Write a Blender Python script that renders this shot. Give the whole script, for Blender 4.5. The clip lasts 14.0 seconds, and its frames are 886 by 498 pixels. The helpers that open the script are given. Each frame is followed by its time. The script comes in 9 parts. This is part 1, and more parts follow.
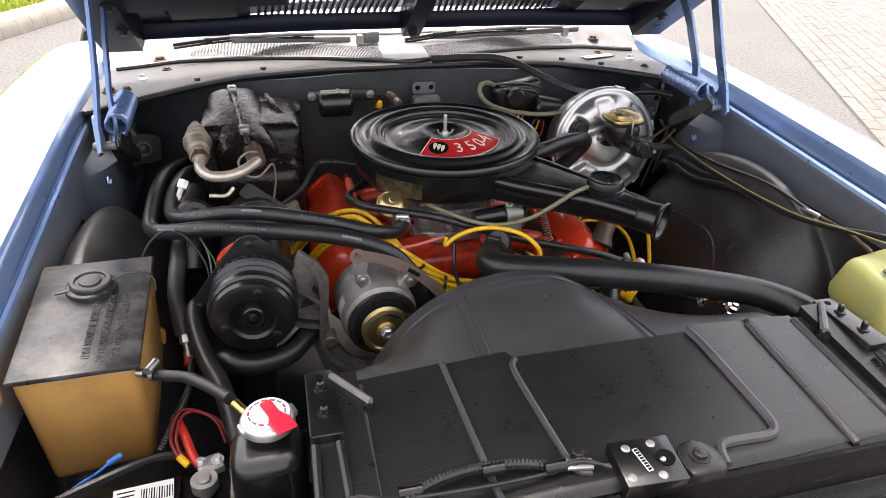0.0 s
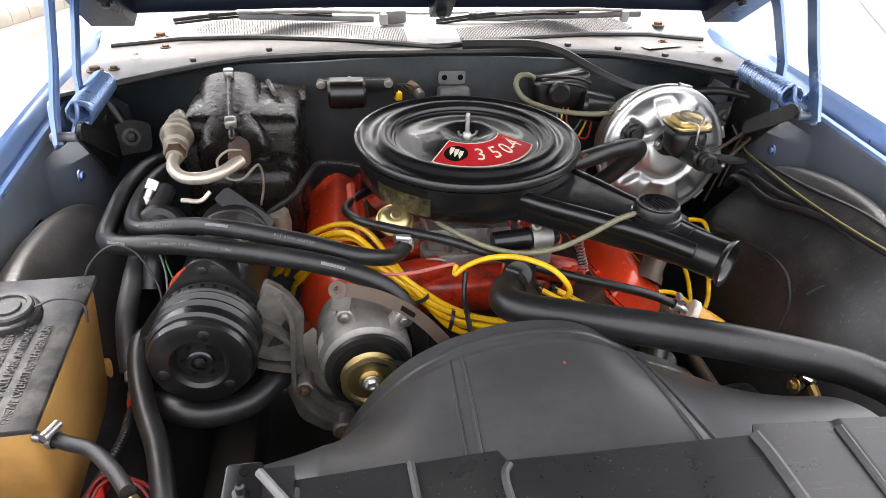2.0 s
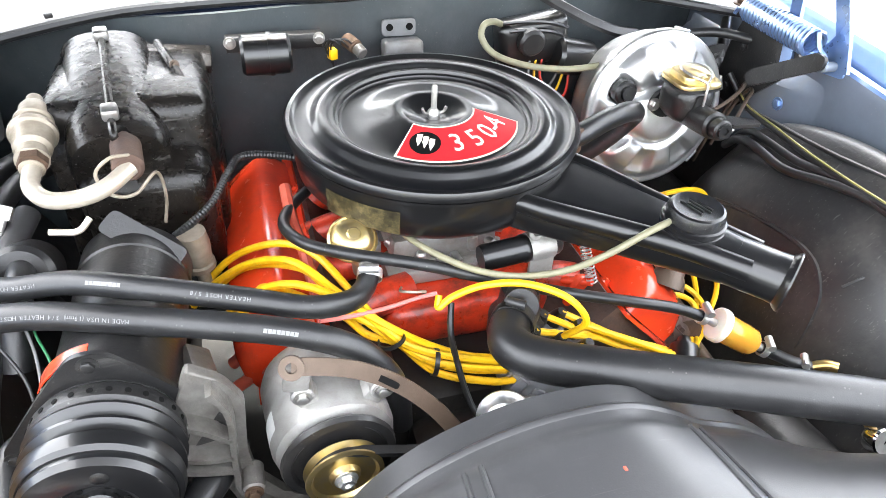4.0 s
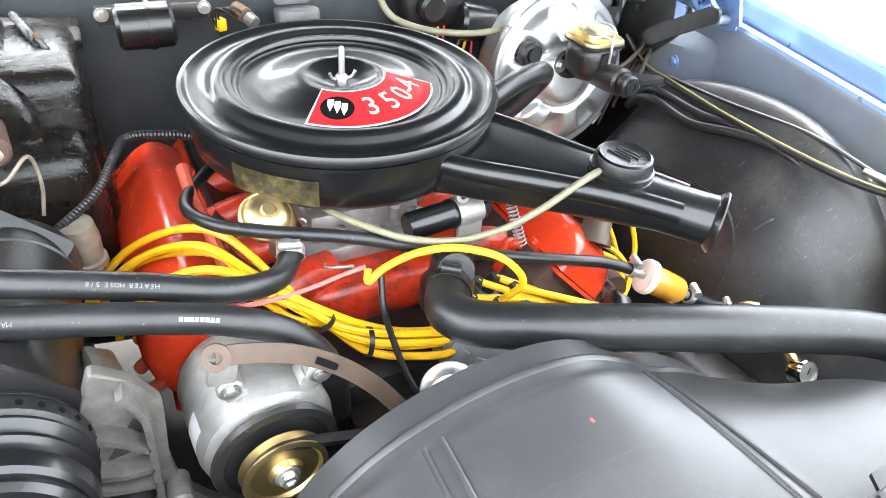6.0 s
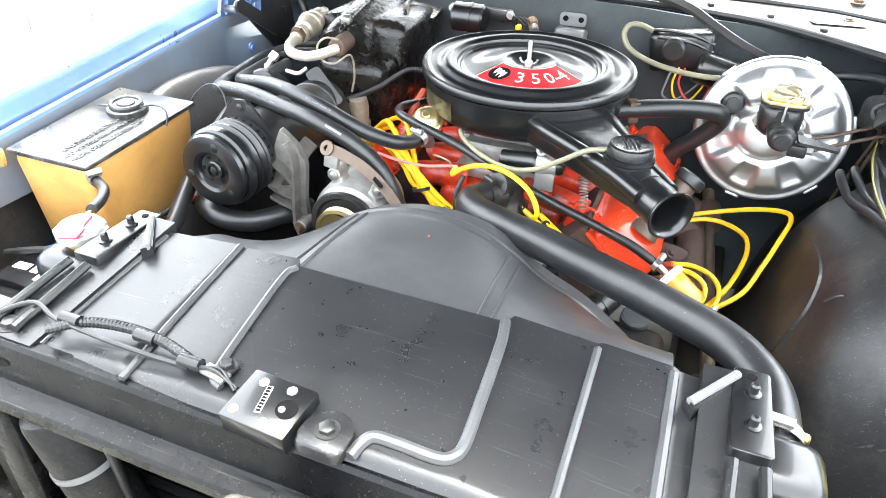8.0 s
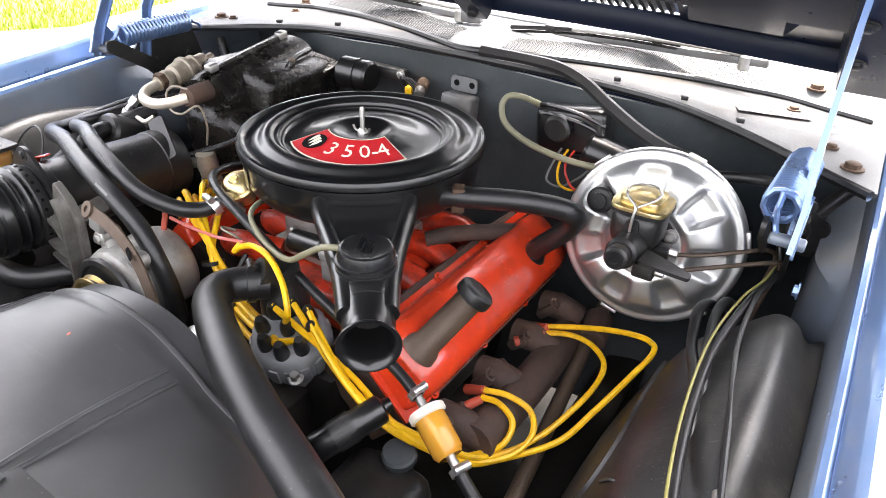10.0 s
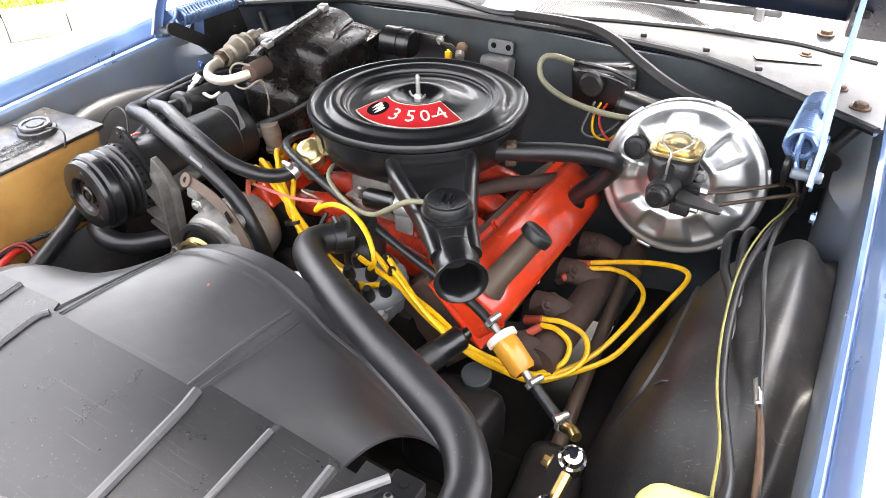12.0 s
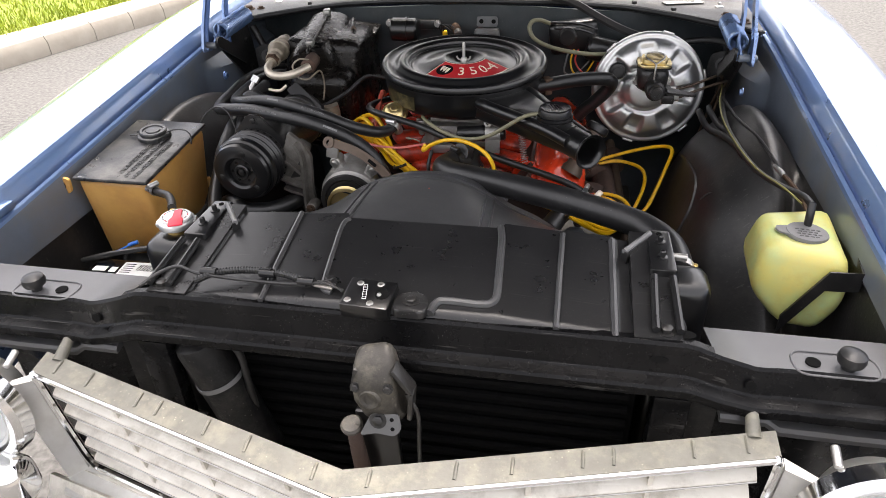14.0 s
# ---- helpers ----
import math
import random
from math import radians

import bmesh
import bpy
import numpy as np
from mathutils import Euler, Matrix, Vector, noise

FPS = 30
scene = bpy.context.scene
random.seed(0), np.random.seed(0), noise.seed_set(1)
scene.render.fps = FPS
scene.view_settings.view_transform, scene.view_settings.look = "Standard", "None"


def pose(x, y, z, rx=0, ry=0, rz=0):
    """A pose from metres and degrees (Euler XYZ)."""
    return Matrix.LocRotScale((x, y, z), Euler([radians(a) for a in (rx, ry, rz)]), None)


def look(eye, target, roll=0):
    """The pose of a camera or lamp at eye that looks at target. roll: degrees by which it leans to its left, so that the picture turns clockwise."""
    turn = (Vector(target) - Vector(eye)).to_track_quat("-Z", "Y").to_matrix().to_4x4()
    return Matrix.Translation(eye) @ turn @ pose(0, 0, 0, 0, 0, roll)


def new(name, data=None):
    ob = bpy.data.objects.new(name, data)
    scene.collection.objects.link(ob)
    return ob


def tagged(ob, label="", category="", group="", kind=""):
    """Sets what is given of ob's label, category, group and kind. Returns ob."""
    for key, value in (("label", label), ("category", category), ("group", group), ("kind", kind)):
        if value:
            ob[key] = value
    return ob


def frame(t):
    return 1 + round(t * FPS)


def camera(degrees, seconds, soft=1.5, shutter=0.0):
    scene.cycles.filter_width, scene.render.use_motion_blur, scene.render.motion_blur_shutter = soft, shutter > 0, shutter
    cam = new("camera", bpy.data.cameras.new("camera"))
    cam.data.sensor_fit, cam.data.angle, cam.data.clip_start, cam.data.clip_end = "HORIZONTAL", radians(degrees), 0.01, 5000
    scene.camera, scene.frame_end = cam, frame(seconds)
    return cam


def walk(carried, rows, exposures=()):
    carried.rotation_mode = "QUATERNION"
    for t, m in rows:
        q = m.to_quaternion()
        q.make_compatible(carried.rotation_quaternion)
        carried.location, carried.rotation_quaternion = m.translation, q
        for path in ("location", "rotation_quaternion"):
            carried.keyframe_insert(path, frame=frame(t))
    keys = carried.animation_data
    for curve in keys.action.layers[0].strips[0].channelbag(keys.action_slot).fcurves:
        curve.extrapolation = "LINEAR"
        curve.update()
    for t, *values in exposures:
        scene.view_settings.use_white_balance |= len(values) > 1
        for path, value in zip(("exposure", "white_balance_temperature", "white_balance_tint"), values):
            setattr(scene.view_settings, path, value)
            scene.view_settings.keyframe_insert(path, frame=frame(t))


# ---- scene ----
cam = camera(67.3, 14.0, 0.6)
PATH = [
    (0, (-0.34, -1.294, 1.437), (0.115, 0.393, 0.463), 1.4),
    (0.5, (-0.337, -1.294, 1.433), (0.126, 0.394, 0.465), 1.3),
    (1, (-0.325, -1.263, 1.419), (0.122, 0.426, 0.445), 1.9),
    (1.5, (-0.254, -1.176, 1.407), (0.04, 0.54, 0.424), 1.7),
    (2, (-0.215, -1.086, 1.396), (0.075, 0.607, 0.37), 1.8),
    (2.5, (-0.226, -0.966, 1.347), (0.158, 0.711, 0.327), 0.9),
    (3, (-0.208, -0.907, 1.327), (0.227, 0.698, 0.216), 1.7),
    (3.2, (-0.203, -0.88, 1.356), (0.236, 0.686, 0.192), 1.7),
    (5.3, (-0.295, -0.738, 1.376), (0.404, 0.673, 0.143), 4.5),
    (5.5, (-0.283, -0.747, 1.368), (0.454, 0.64, 0.13), 3.7),
    (6, (-0.257, -0.761, 1.314), (0.529, 0.625, 0.105), 5.0),
    (6.5, (-0.17, -0.807, 1.303), (0.383, 0.704, 0.115), 1.9),
    (7, (0.042, -0.89, 1.287), (-0.009, 0.715, 0.095), 1.6),
    (7.5, (0.156, -1.044, 1.312), (-0.249, 0.491, 0.097), 2.1),
    (8, (0.302, -1.203, 1.353), (-0.282, 0.364, 0.257), 2.2),
    (8.5, (0.436, -1.197, 1.396), (-0.194, 0.394, 0.361), 2.2),
    (9, (0.582, -0.989, 1.346), (-0.186, 0.561, 0.342), 2.6),
    (9.2, (0.616, -0.913, 1.329), (-0.22, 0.59, 0.306), 3.9),
    (11.3, (0.679, -0.761, 1.401), (-0.263, 0.695, 0.406), 2.2),
    (11.5, (0.671, -0.795, 1.399), (-0.272, 0.662, 0.404), 2.3),
    (12, (0.648, -0.95, 1.416), (-0.218, 0.458, 0.291), -0.1),
    (12.5, (0.567, -1.152, 1.413), (-0.124, 0.351, 0.289), 1.7),
    (13, (0.5, -1.31, 1.424), (0.003, 0.247, 0.271), 1.1),
    (13.5, (0.419, -1.479, 1.422), (0.033, 0.147, 0.324), -2.0),
    (14, (0.27, -1.578, 1.461), (-0.073, 0.065, 0.373), -2.1),
]
EXPOSURES = [(0, 2.25, 6900, 16), (1, 2.28, 6900, 16), (2, 2.8, 6900, 13), (3, 3.82, 6600, 10), (5.5, 4.35, 6500, 8), (6.5, 4.4, 6400, 6), (7.5, 4.6, 6400, 5), (9, 3.5, 6600, 10), (11.5, 3.32, 6900, 16), (12.5, 3.82, 6700, 10), (13.5, 2.56, 6900, 14), (14, 2.12, 6900, 14)]
walk(cam, [(t, look(eye, target, roll)) for t, eye, target, roll in PATH], EXPOSURES)

# ---- world and light ----
SUN_ELEV, SUN_ROT = 74.0, 352.0
world = bpy.data.worlds.new("world")
scene.world = world
world.use_nodes = True
wn = world.node_tree.nodes
sky = wn.new("ShaderNodeTexSky")
sky.sky_type, sky.sun_disc = "NISHITA", False
sky.sun_elevation, sky.sun_rotation = radians(SUN_ELEV), radians(SUN_ROT)
sky.air_density, sky.dust_density, sky.ozone_density = 1.0, 4.0, 1.0
haze = wn.new("ShaderNodeHueSaturation")
haze.inputs["Saturation"].default_value = 0.25
world.node_tree.links.new(sky.outputs[0], haze.inputs["Color"])
world.node_tree.links.new(haze.outputs[0], wn["Background"].inputs["Color"])
wn["Background"].inputs["Strength"].default_value = 0.15
sun_data = bpy.data.lights.new("sun", "SUN")
sun_data.energy, sun_data.angle, sun_data.color = 1.5, radians(14), (1.0, 0.96, 0.9)
sun = new("sun", sun_data)
az = radians(SUN_ROT)
sun_dir = Vector((math.sin(az) * math.cos(radians(SUN_ELEV)), math.cos(az) * math.cos(radians(SUN_ELEV)), math.sin(radians(SUN_ELEV))))
sun.matrix_world = look(tuple(sun_dir * 20), (0, 0, 0))


# ---- materials ----
def material(name, color, rough=0.5, metal=0.0, second=None, amount=0.35, scale=18.0, grain=0.0, grain_scale=300.0, coat=0.0,
             dirt=None, dirt_amount=0.0, dirt_scale=7.0, rough_var=0.1, spec=0.5, transmit=0.0, sss=0.0, per_object=0.0, per_island=0.0, specks=0.0, speck_scale=130.0, speck_color=(0.3, 0.29, 0.27), scratch=0.0):
    """A surface with colour patches at a middle scale, dirt at a large one, and fine relief."""
    m = bpy.data.materials.new(name)
    m.use_nodes = True
    n, l = m.node_tree.nodes, m.node_tree.links
    b = n["Principled BSDF"]
    co = n.new("ShaderNodeTexCoord")
    second = second or tuple(c * 0.7 for c in color)

    def noise_tex(sc, detail, rough_):
        t = n.new("ShaderNodeTexNoise")
        t.inputs["Scale"].default_value, t.inputs["Detail"].default_value, t.inputs["Roughness"].default_value = sc, detail, rough_
        l.new(co.outputs["Object"], t.inputs["Vector"])
        return t.outputs["Fac"]

    def ramp(fac, lo, hi):
        r = n.new("ShaderNodeMapRange")
        r.inputs["From Min"].default_value, r.inputs["From Max"].default_value = lo, hi
        l.new(fac, r.inputs["Value"])
        return r.outputs["Result"]

    def mix(fac, a, c):
        x = n.new("ShaderNodeMix")
        x.data_type = "RGBA"
        for socket, v in ((x.inputs[0], fac), (x.inputs[6], a), (x.inputs[7], c)):
            if isinstance(v, bpy.types.NodeSocket):
                l.new(v, socket)
            elif isinstance(v, tuple):
                socket.default_value = (*v, 1)
            else:
                socket.default_value = v
        return x.outputs[2]

    def scaled(fac, k):
        x = n.new("ShaderNodeMath")
        x.operation = "MULTIPLY"
        x.inputs[1].default_value = k
        l.new(fac, x.inputs[0])
        return x.outputs[0]

    mid = noise_tex(scale, 5, 0.6)
    col = mix(scaled(ramp(mid, 0.35, 0.7), amount), tuple(color), tuple(second))
    if dirt:
        col = mix(scaled(ramp(noise_tex(dirt_scale, 7, 0.7), 0.47, 0.68), dirt_amount), col, tuple(dirt))
    if specks:
        vor = n.new("ShaderNodeTexVoronoi")
        vor.inputs["Scale"].default_value = speck_scale
        l.new(co.outputs["Object"], vor.inputs["Vector"])
        near = n.new("ShaderNodeMapRange")
        near.inputs["From Min"].default_value, near.inputs["From Max"].default_value = 0.05, 0.16
        near.inputs["To Min"].default_value, near.inputs["To Max"].default_value = 1.0, 0.0
        l.new(vor.outputs["Distance"], near.inputs["Value"])
        patch = n.new("ShaderNodeMath")
        patch.operation = "MULTIPLY"
        l.new(near.outputs["Result"], patch.inputs[0])
        l.new(ramp(noise_tex(speck_scale * 0.12, 3, 0.6), 0.45, 0.65), patch.inputs[1])
        col = mix(scaled(patch.outputs[0], specks), col, tuple(speck_color))
    if scratch:
        for k, (turn, sc) in enumerate(((0.6, 26.0), (-0.9, 34.0))):
            mp = n.new("ShaderNodeMapping")
            mp.inputs["Rotation"].default_value = (0.3, 0.2, turn)
            mp.inputs["Scale"].default_value = (0.5, sc, 6.0)
            l.new(co.outputs["Object"], mp.inputs["Vector"])
            t = n.new("ShaderNodeTexNoise")
            t.inputs["Scale"].default_value, t.inputs["Detail"].default_value, t.inputs["Roughness"].default_value = 9.0 + 4 * k, 3, 0.6
            l.new(mp.outputs["Vector"], t.inputs["Vector"])
            col = mix(scaled(ramp(t.outputs["Fac"], 0.66, 0.74), scratch), col, tuple(speck_color))
    if per_object or per_island:
        src = n.new("ShaderNodeObjectInfo" if per_object else "ShaderNodeNewGeometry")
        hsv = n.new("ShaderNodeHueSaturation")
        k = per_object or per_island
        r = n.new("ShaderNodeMapRange")
        r.inputs["To Min"].default_value, r.inputs["To Max"].default_value = 1 - k, 1 + k
        l.new(src.outputs["Random" if per_object else "Random Per Island"], r.inputs["Value"])
        l.new(r.outputs["Result"], hsv.inputs["Value"])
        l.new(col, hsv.inputs["Color"])
        col = hsv.outputs["Color"]
    l.new(col, b.inputs["Base Color"])
    rr = n.new("ShaderNodeMapRange")
    rr.inputs["To Min"].default_value, rr.inputs["To Max"].default_value = max(0.02, rough - rough_var), min(1, rough + rough_var)
    l.new(noise_tex(scale * 2.3, 4, 0.6), rr.inputs["Value"])
    l.new(rr.outputs["Result"], b.inputs["Roughness"])
    b.inputs["Metallic"].default_value = metal
    b.inputs["Specular IOR Level"].default_value = spec
    b.inputs["Coat Weight"].default_value, b.inputs["Coat Roughness"].default_value = coat, 0.06
    b.inputs["Transmission Weight"].default_value = transmit
    if sss:
        b.inputs["Subsurface Weight"].default_value, b.inputs["Subsurface Scale"].default_value = sss, 0.02
        b.inputs["Subsurface Radius"].default_value = (1.0, 0.7, 0.3)
    if grain:
        bump = n.new("ShaderNodeBump")
        bump.inputs["Strength"].default_value, bump.inputs["Distance"].default_value = grain, 0.0015
        l.new(noise_tex(grain_scale, 4, 0.65), bump.inputs["Height"])
        l.new(bump.outputs["Normal"], b.inputs["Normal"])
    return m


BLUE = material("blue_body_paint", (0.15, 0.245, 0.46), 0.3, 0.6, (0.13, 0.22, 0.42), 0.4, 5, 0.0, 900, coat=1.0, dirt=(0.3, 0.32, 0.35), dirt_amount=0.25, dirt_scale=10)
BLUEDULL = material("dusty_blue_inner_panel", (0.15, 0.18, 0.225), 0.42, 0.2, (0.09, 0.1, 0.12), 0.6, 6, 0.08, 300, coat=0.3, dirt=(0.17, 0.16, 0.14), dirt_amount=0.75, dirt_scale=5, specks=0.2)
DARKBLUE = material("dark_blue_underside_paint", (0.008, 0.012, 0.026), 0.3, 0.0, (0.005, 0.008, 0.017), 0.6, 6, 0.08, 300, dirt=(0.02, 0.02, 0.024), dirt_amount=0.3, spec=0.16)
BLACKP = material("satin_black_plastic", (0.006, 0.006, 0.0065), 0.25, 0.0, (0.011, 0.011, 0.012), 0.6, 12, 0.12, 700, rough_var=0.06, dirt=(0.022, 0.022, 0.024), dirt_amount=0.35, dirt_scale=9, specks=0.18, speck_scale=210, scratch=0.04)
COVER = material("dusty_black_cover_plastic", (0.010, 0.010, 0.0105), 0.30, 0.0, (0.016, 0.016, 0.017), 0.6, 12, 0.12, 600, rough_var=0.1, dirt=(0.026, 0.0255, 0.025), dirt_amount=0.4, dirt_scale=5, specks=0.45, speck_scale=190, scratch=0.14, spec=0.43)
SUPPORT = material("black_support_paint", (0.0026, 0.0026, 0.003), 0.27, 0.0, (0.005, 0.005, 0.0055), 0.6, 12, 0.15, 500, dirt=(0.011, 0.0105, 0.0105), dirt_amount=0.4, dirt_scale=14, specks=0.35, speck_scale=190, scratch=0.14, spec=0.16)
SHROUD = material("matte_grey_black_plastic", (0.038, 0.038, 0.0395), 0.36, 0.0, (0.052, 0.052, 0.054), 0.6, 10, 0.1, 600, dirt=(0.075, 0.075, 0.075), dirt_amount=0.45, dirt_scale=7, specks=0.12, speck_scale=220, scratch=0.08)
BLACKG = material("gloss_black_enamel", (0.005, 0.005, 0.0055), 0.3, 0.0, (0.009, 0.009, 0.009), 0.5, 25, 0.03, 500, coat=0.25, rough_var=0.03)
BLACKD = material("dusty_black_metal", (0.009, 0.009, 0.0095), 0.36, 0.0, (0.018, 0.017, 0.016), 0.6, 14, 0.3, 260, dirt=(0.045, 0.041, 0.037), dirt_amount=0.4, dirt_scale=16, specks=0.35, scratch=0.1)
APRON = material("black_inner_fender_plastic", (0.013, 0.013, 0.0135), 0.40, 0.0, (0.02, 0.019, 0.018), 0.6, 5, 0.3, 120, dirt=(0.05, 0.046, 0.042), dirt_amount=0.7, dirt_scale=11, specks=0.6, speck_scale=160, scratch=0.22)
RUBBER = material("black_rubber_hose", (0.009, 0.009, 0.0095), 0.36, 0.0, (0.016, 0.016, 0.017), 0.6, 20, 0.12, 800, dirt=(0.05, 0.05, 0.05), dirt_amount=0.2, dirt_scale=25, specks=0.25)
DARK = material("dark_greasy_metal", (0.008, 0.0075, 0.007), 0.5, 0.2, (0.022, 0.018, 0.015), 0.6, 16, 0.5, 150, dirt=(0.05, 0.042, 0.035), dirt_amount=0.4, specks=0.3)
ZINC = material("bright_zinc_plate", (0.68, 0.68, 0.67), 0.37, 0.92, (0.56, 0.56, 0.56), 0.5, 60, 0.2, 420)
STEEL = material("worn_steel", (0.5, 0.49, 0.47), 0.36, 0.9, (0.32, 0.3, 0.28), 0.6, 60, 0.2, 400)
GOLD = material("yellow_chromate_plate", (0.72, 0.56, 0.24), 0.36, 1.0, (0.6, 0.5, 0.35), 0.6, 60, 0.05, 400)
BRASS = material("brass_fitting", (0.62, 0.43, 0.16), 0.32, 1.0, (0.4, 0.28, 0.12), 0.5, 90)
RED = material("red_engine_enamel", (0.72, 0.052, 0.014), 0.24, 0.0, (0.6, 0.036, 0.011), 0.5, 20, 0.12, 160, coat=0.5, dirt=(0.1, 0.04, 0.03), dirt_amount=0.25, dirt_scale=28, specks=0.2)
REDDIRT = material("grimy_red_engine_enamel", (0.64, 0.046, 0.014), 0.3, 0.0, (0.3, 0.02, 0.009), 0.8, 30, 0.4, 140, dirt=(0.02, 0.015, 0.013), dirt_amount=0.85, dirt_scale=24, specks=0.4)
GREYSAT = material("satin_grey_support_paint", (0.088, 0.088, 0.091), 0.36, 0.0, (0.115, 0.115, 0.115), 0.5, 12, 0.1, 500, dirt=(0.1, 0.1, 0.1), dirt_amount=0.2)
CASTAL = material("cast_aluminium", (0.42, 0.41, 0.39), 0.48, 0.65, (0.28, 0.27, 0.25), 0.6, 35, 0.4, 420, dirt=(0.2, 0.18, 0.15), dirt_amount=0.45, dirt_scale=24, specks=0.3)
CASTDARK = material("oily_cast_aluminium", (0.19, 0.18, 0.165), 0.45, 0.4, (0.08, 0.075, 0.068), 0.8, 30, 0.5, 300, dirt=(0.06, 0.05, 0.04), dirt_amount=0.6, dirt_scale=18)
FADED = material("faded_pan_label", (0.05, 0.042, 0.02), 0.32, 0.2, (0.008, 0.007, 0.006), 1.0, 70, 0.2, 200, dirt=(0.16, 0.13, 0.06), dirt_amount=0.7, dirt_scale=45)
BROWNST = material("tarnished_brown_steel", (0.1, 0.07, 0.05), 0.48, 0.3, (0.065, 0.043, 0.03), 0.6, 40, 0.3, 300)
IRON = material("rusty_cast_iron", (0.08, 0.05, 0.04), 0.75, 0.2, (0.045, 0.032, 0.028), 0.7, 30, 0.8, 160, dirt=(0.18, 0.1, 0.06), dirt_amount=0.4)
AMBER = material("aged_amber_plastic", (0.54, 0.31, 0.095), 0.4, 0.0, (0.4, 0.19, 0.045), 0.8, 5, 0.1, 260, sss=0.25, dirt=(0.3, 0.16, 0.06), dirt_amount=0.4, dirt_scale=10)
LIDBLACK = material("dusty_black_tank_lid", (0.016, 0.0165, 0.0175), 0.3, 0.0, (0.035, 0.035, 0.036), 0.6, 14, 0.15, 420, dirt=(0.2, 0.19, 0.17), dirt_amount=0.55, dirt_scale=11, specks=0.5)
BOTTLE = material("yellowed_translucent_plastic", (0.6, 0.51, 0.14), 0.32, 0.0, (0.32, 0.5, 0.26), 0.9, 8, 0.1, 200, sss=0.3, dirt=(0.42, 0.26, 0.05), dirt_amount=0.5, dirt_scale=11, specks=0.15, speck_color=(0.2, 0.13, 0.05))
YELLOW = material("yellow_silicone_wire", (0.85, 0.5, 0.008), 0.38, 0.0, (0.75, 0.4, 0.006), 0.5, 40, dirt=(0.2, 0.1, 0.01), dirt_amount=0.35, dirt_scale=60, specks=0.75, speck_scale=170, speck_color=(0.02, 0.015, 0.005))
REDW = material("red_wire_insulation", (0.55, 0.03, 0.02), 0.4, 0.0, (0.45, 0.02, 0.015), 0.5, 40)
REDBOOT = material("faded_red_rubber_boot", (0.48, 0.08, 0.045), 0.55, 0.0, (0.36, 0.05, 0.03), 0.5, 50)
RUSTPIPE = material("rust_stained_cream_pipe", (0.5, 0.46, 0.38), 0.5, 0.1, (0.12, 0.07, 0.045), 0.9, 70, 0.3, 200, dirt=(0.05, 0.035, 0.028), dirt_amount=0.6, dirt_scale=60)
DARKRED = material("grimy_dark_red_wire", (0.22, 0.02, 0.018), 0.4, 0.0, (0.1, 0.012, 0.01), 0.6, 60)
PINK = material("pink_wire_insulation", (0.72, 0.2, 0.18), 0.45)
BLUEW = material("blue_terminal_plastic", (0.02, 0.16, 0.6), 0.35)
FIREWALL = material("blue_grey_firewall_paint", (0.052, 0.063, 0.068), 0.5, 0.0, (0.02, 0.025, 0.028), 0.8, 7, 0.3, 220, dirt=(0.09, 0.09, 0.088), dirt_amount=0.35, dirt_scale=9, specks=0.35)
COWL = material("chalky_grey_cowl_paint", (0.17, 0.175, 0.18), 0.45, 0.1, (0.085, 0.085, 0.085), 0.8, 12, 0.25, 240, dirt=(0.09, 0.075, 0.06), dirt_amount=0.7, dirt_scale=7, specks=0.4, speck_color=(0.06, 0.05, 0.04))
# darker cowl paint for the flange: hood shade put into the colour, plus grime
COWLSHADED = material("grimy_shaded_cowl_paint", (0.068, 0.07, 0.072), 0.5, 0.1, (0.055, 0.055, 0.054), 0.8, 11, 0.3, 240, dirt=(0.05, 0.04, 0.03), dirt_amount=0.75, dirt_scale=6, specks=0.5, speck_color=(0.04, 0.03, 0.02))
SCREEN = material("dusty_intake_screen", (0.07, 0.07, 0.07), 0.5, 0.3, (0.05, 0.05, 0.05), 0.6, 20)
CHROME = material("chrome_trim", (0.8, 0.8, 0.8), 0.1, 1.0, (0.7, 0.7, 0.7), 0.4, 20)
GRILLE = material("dull_silver_grille_plastic", (0.72, 0.69, 0.63), 0.42, 0.05, (0.58, 0.54, 0.47), 0.7, 18, 0.15, 260, dirt=(0.16, 0.13, 0.09), dirt_amount=0.5, dirt_scale=16)
FLANGE = material("worn_dark_flange_paint", (0.05, 0.05, 0.052), 0.34, 0.0, (0.03, 0.03, 0.03), 0.6, 14, 0.1, 400, dirt=(0.09, 0.08, 0.07), dirt_amount=0.4)
MOULDING = material("pale_silver_moulding", (0.62, 0.61, 0.59), 0.36, 0.25, (0.52, 0.51, 0.48), 0.6, 14, 0.1, 260, dirt=(0.3, 0.27, 0.22), dirt_amount=0.3, dirt_scale=9)
GRILLETOP = material("weathered_beige_grille_edge", (0.125, 0.122, 0.104), 0.55, 0.0, (0.085, 0.082, 0.068), 0.8, 40, 0.3, 200, dirt=(0.26, 0.24, 0.18), dirt_amount=0.45, dirt_scale=26, specks=0.7, speck_scale=110, speck_color=(0.4, 0.37, 0.28))
TAN = material("dirty_tan_metal", (0.33, 0.29, 0.23), 0.45, 0.3, (0.13, 0.095, 0.065), 0.7, 38, 0.3, 240)
ALPIPE = material("oxidised_aluminium_pipe", (0.68, 0.62, 0.52), 0.38, 0.6, (0.36, 0.3, 0.23), 0.6, 30, 0.1, 300)
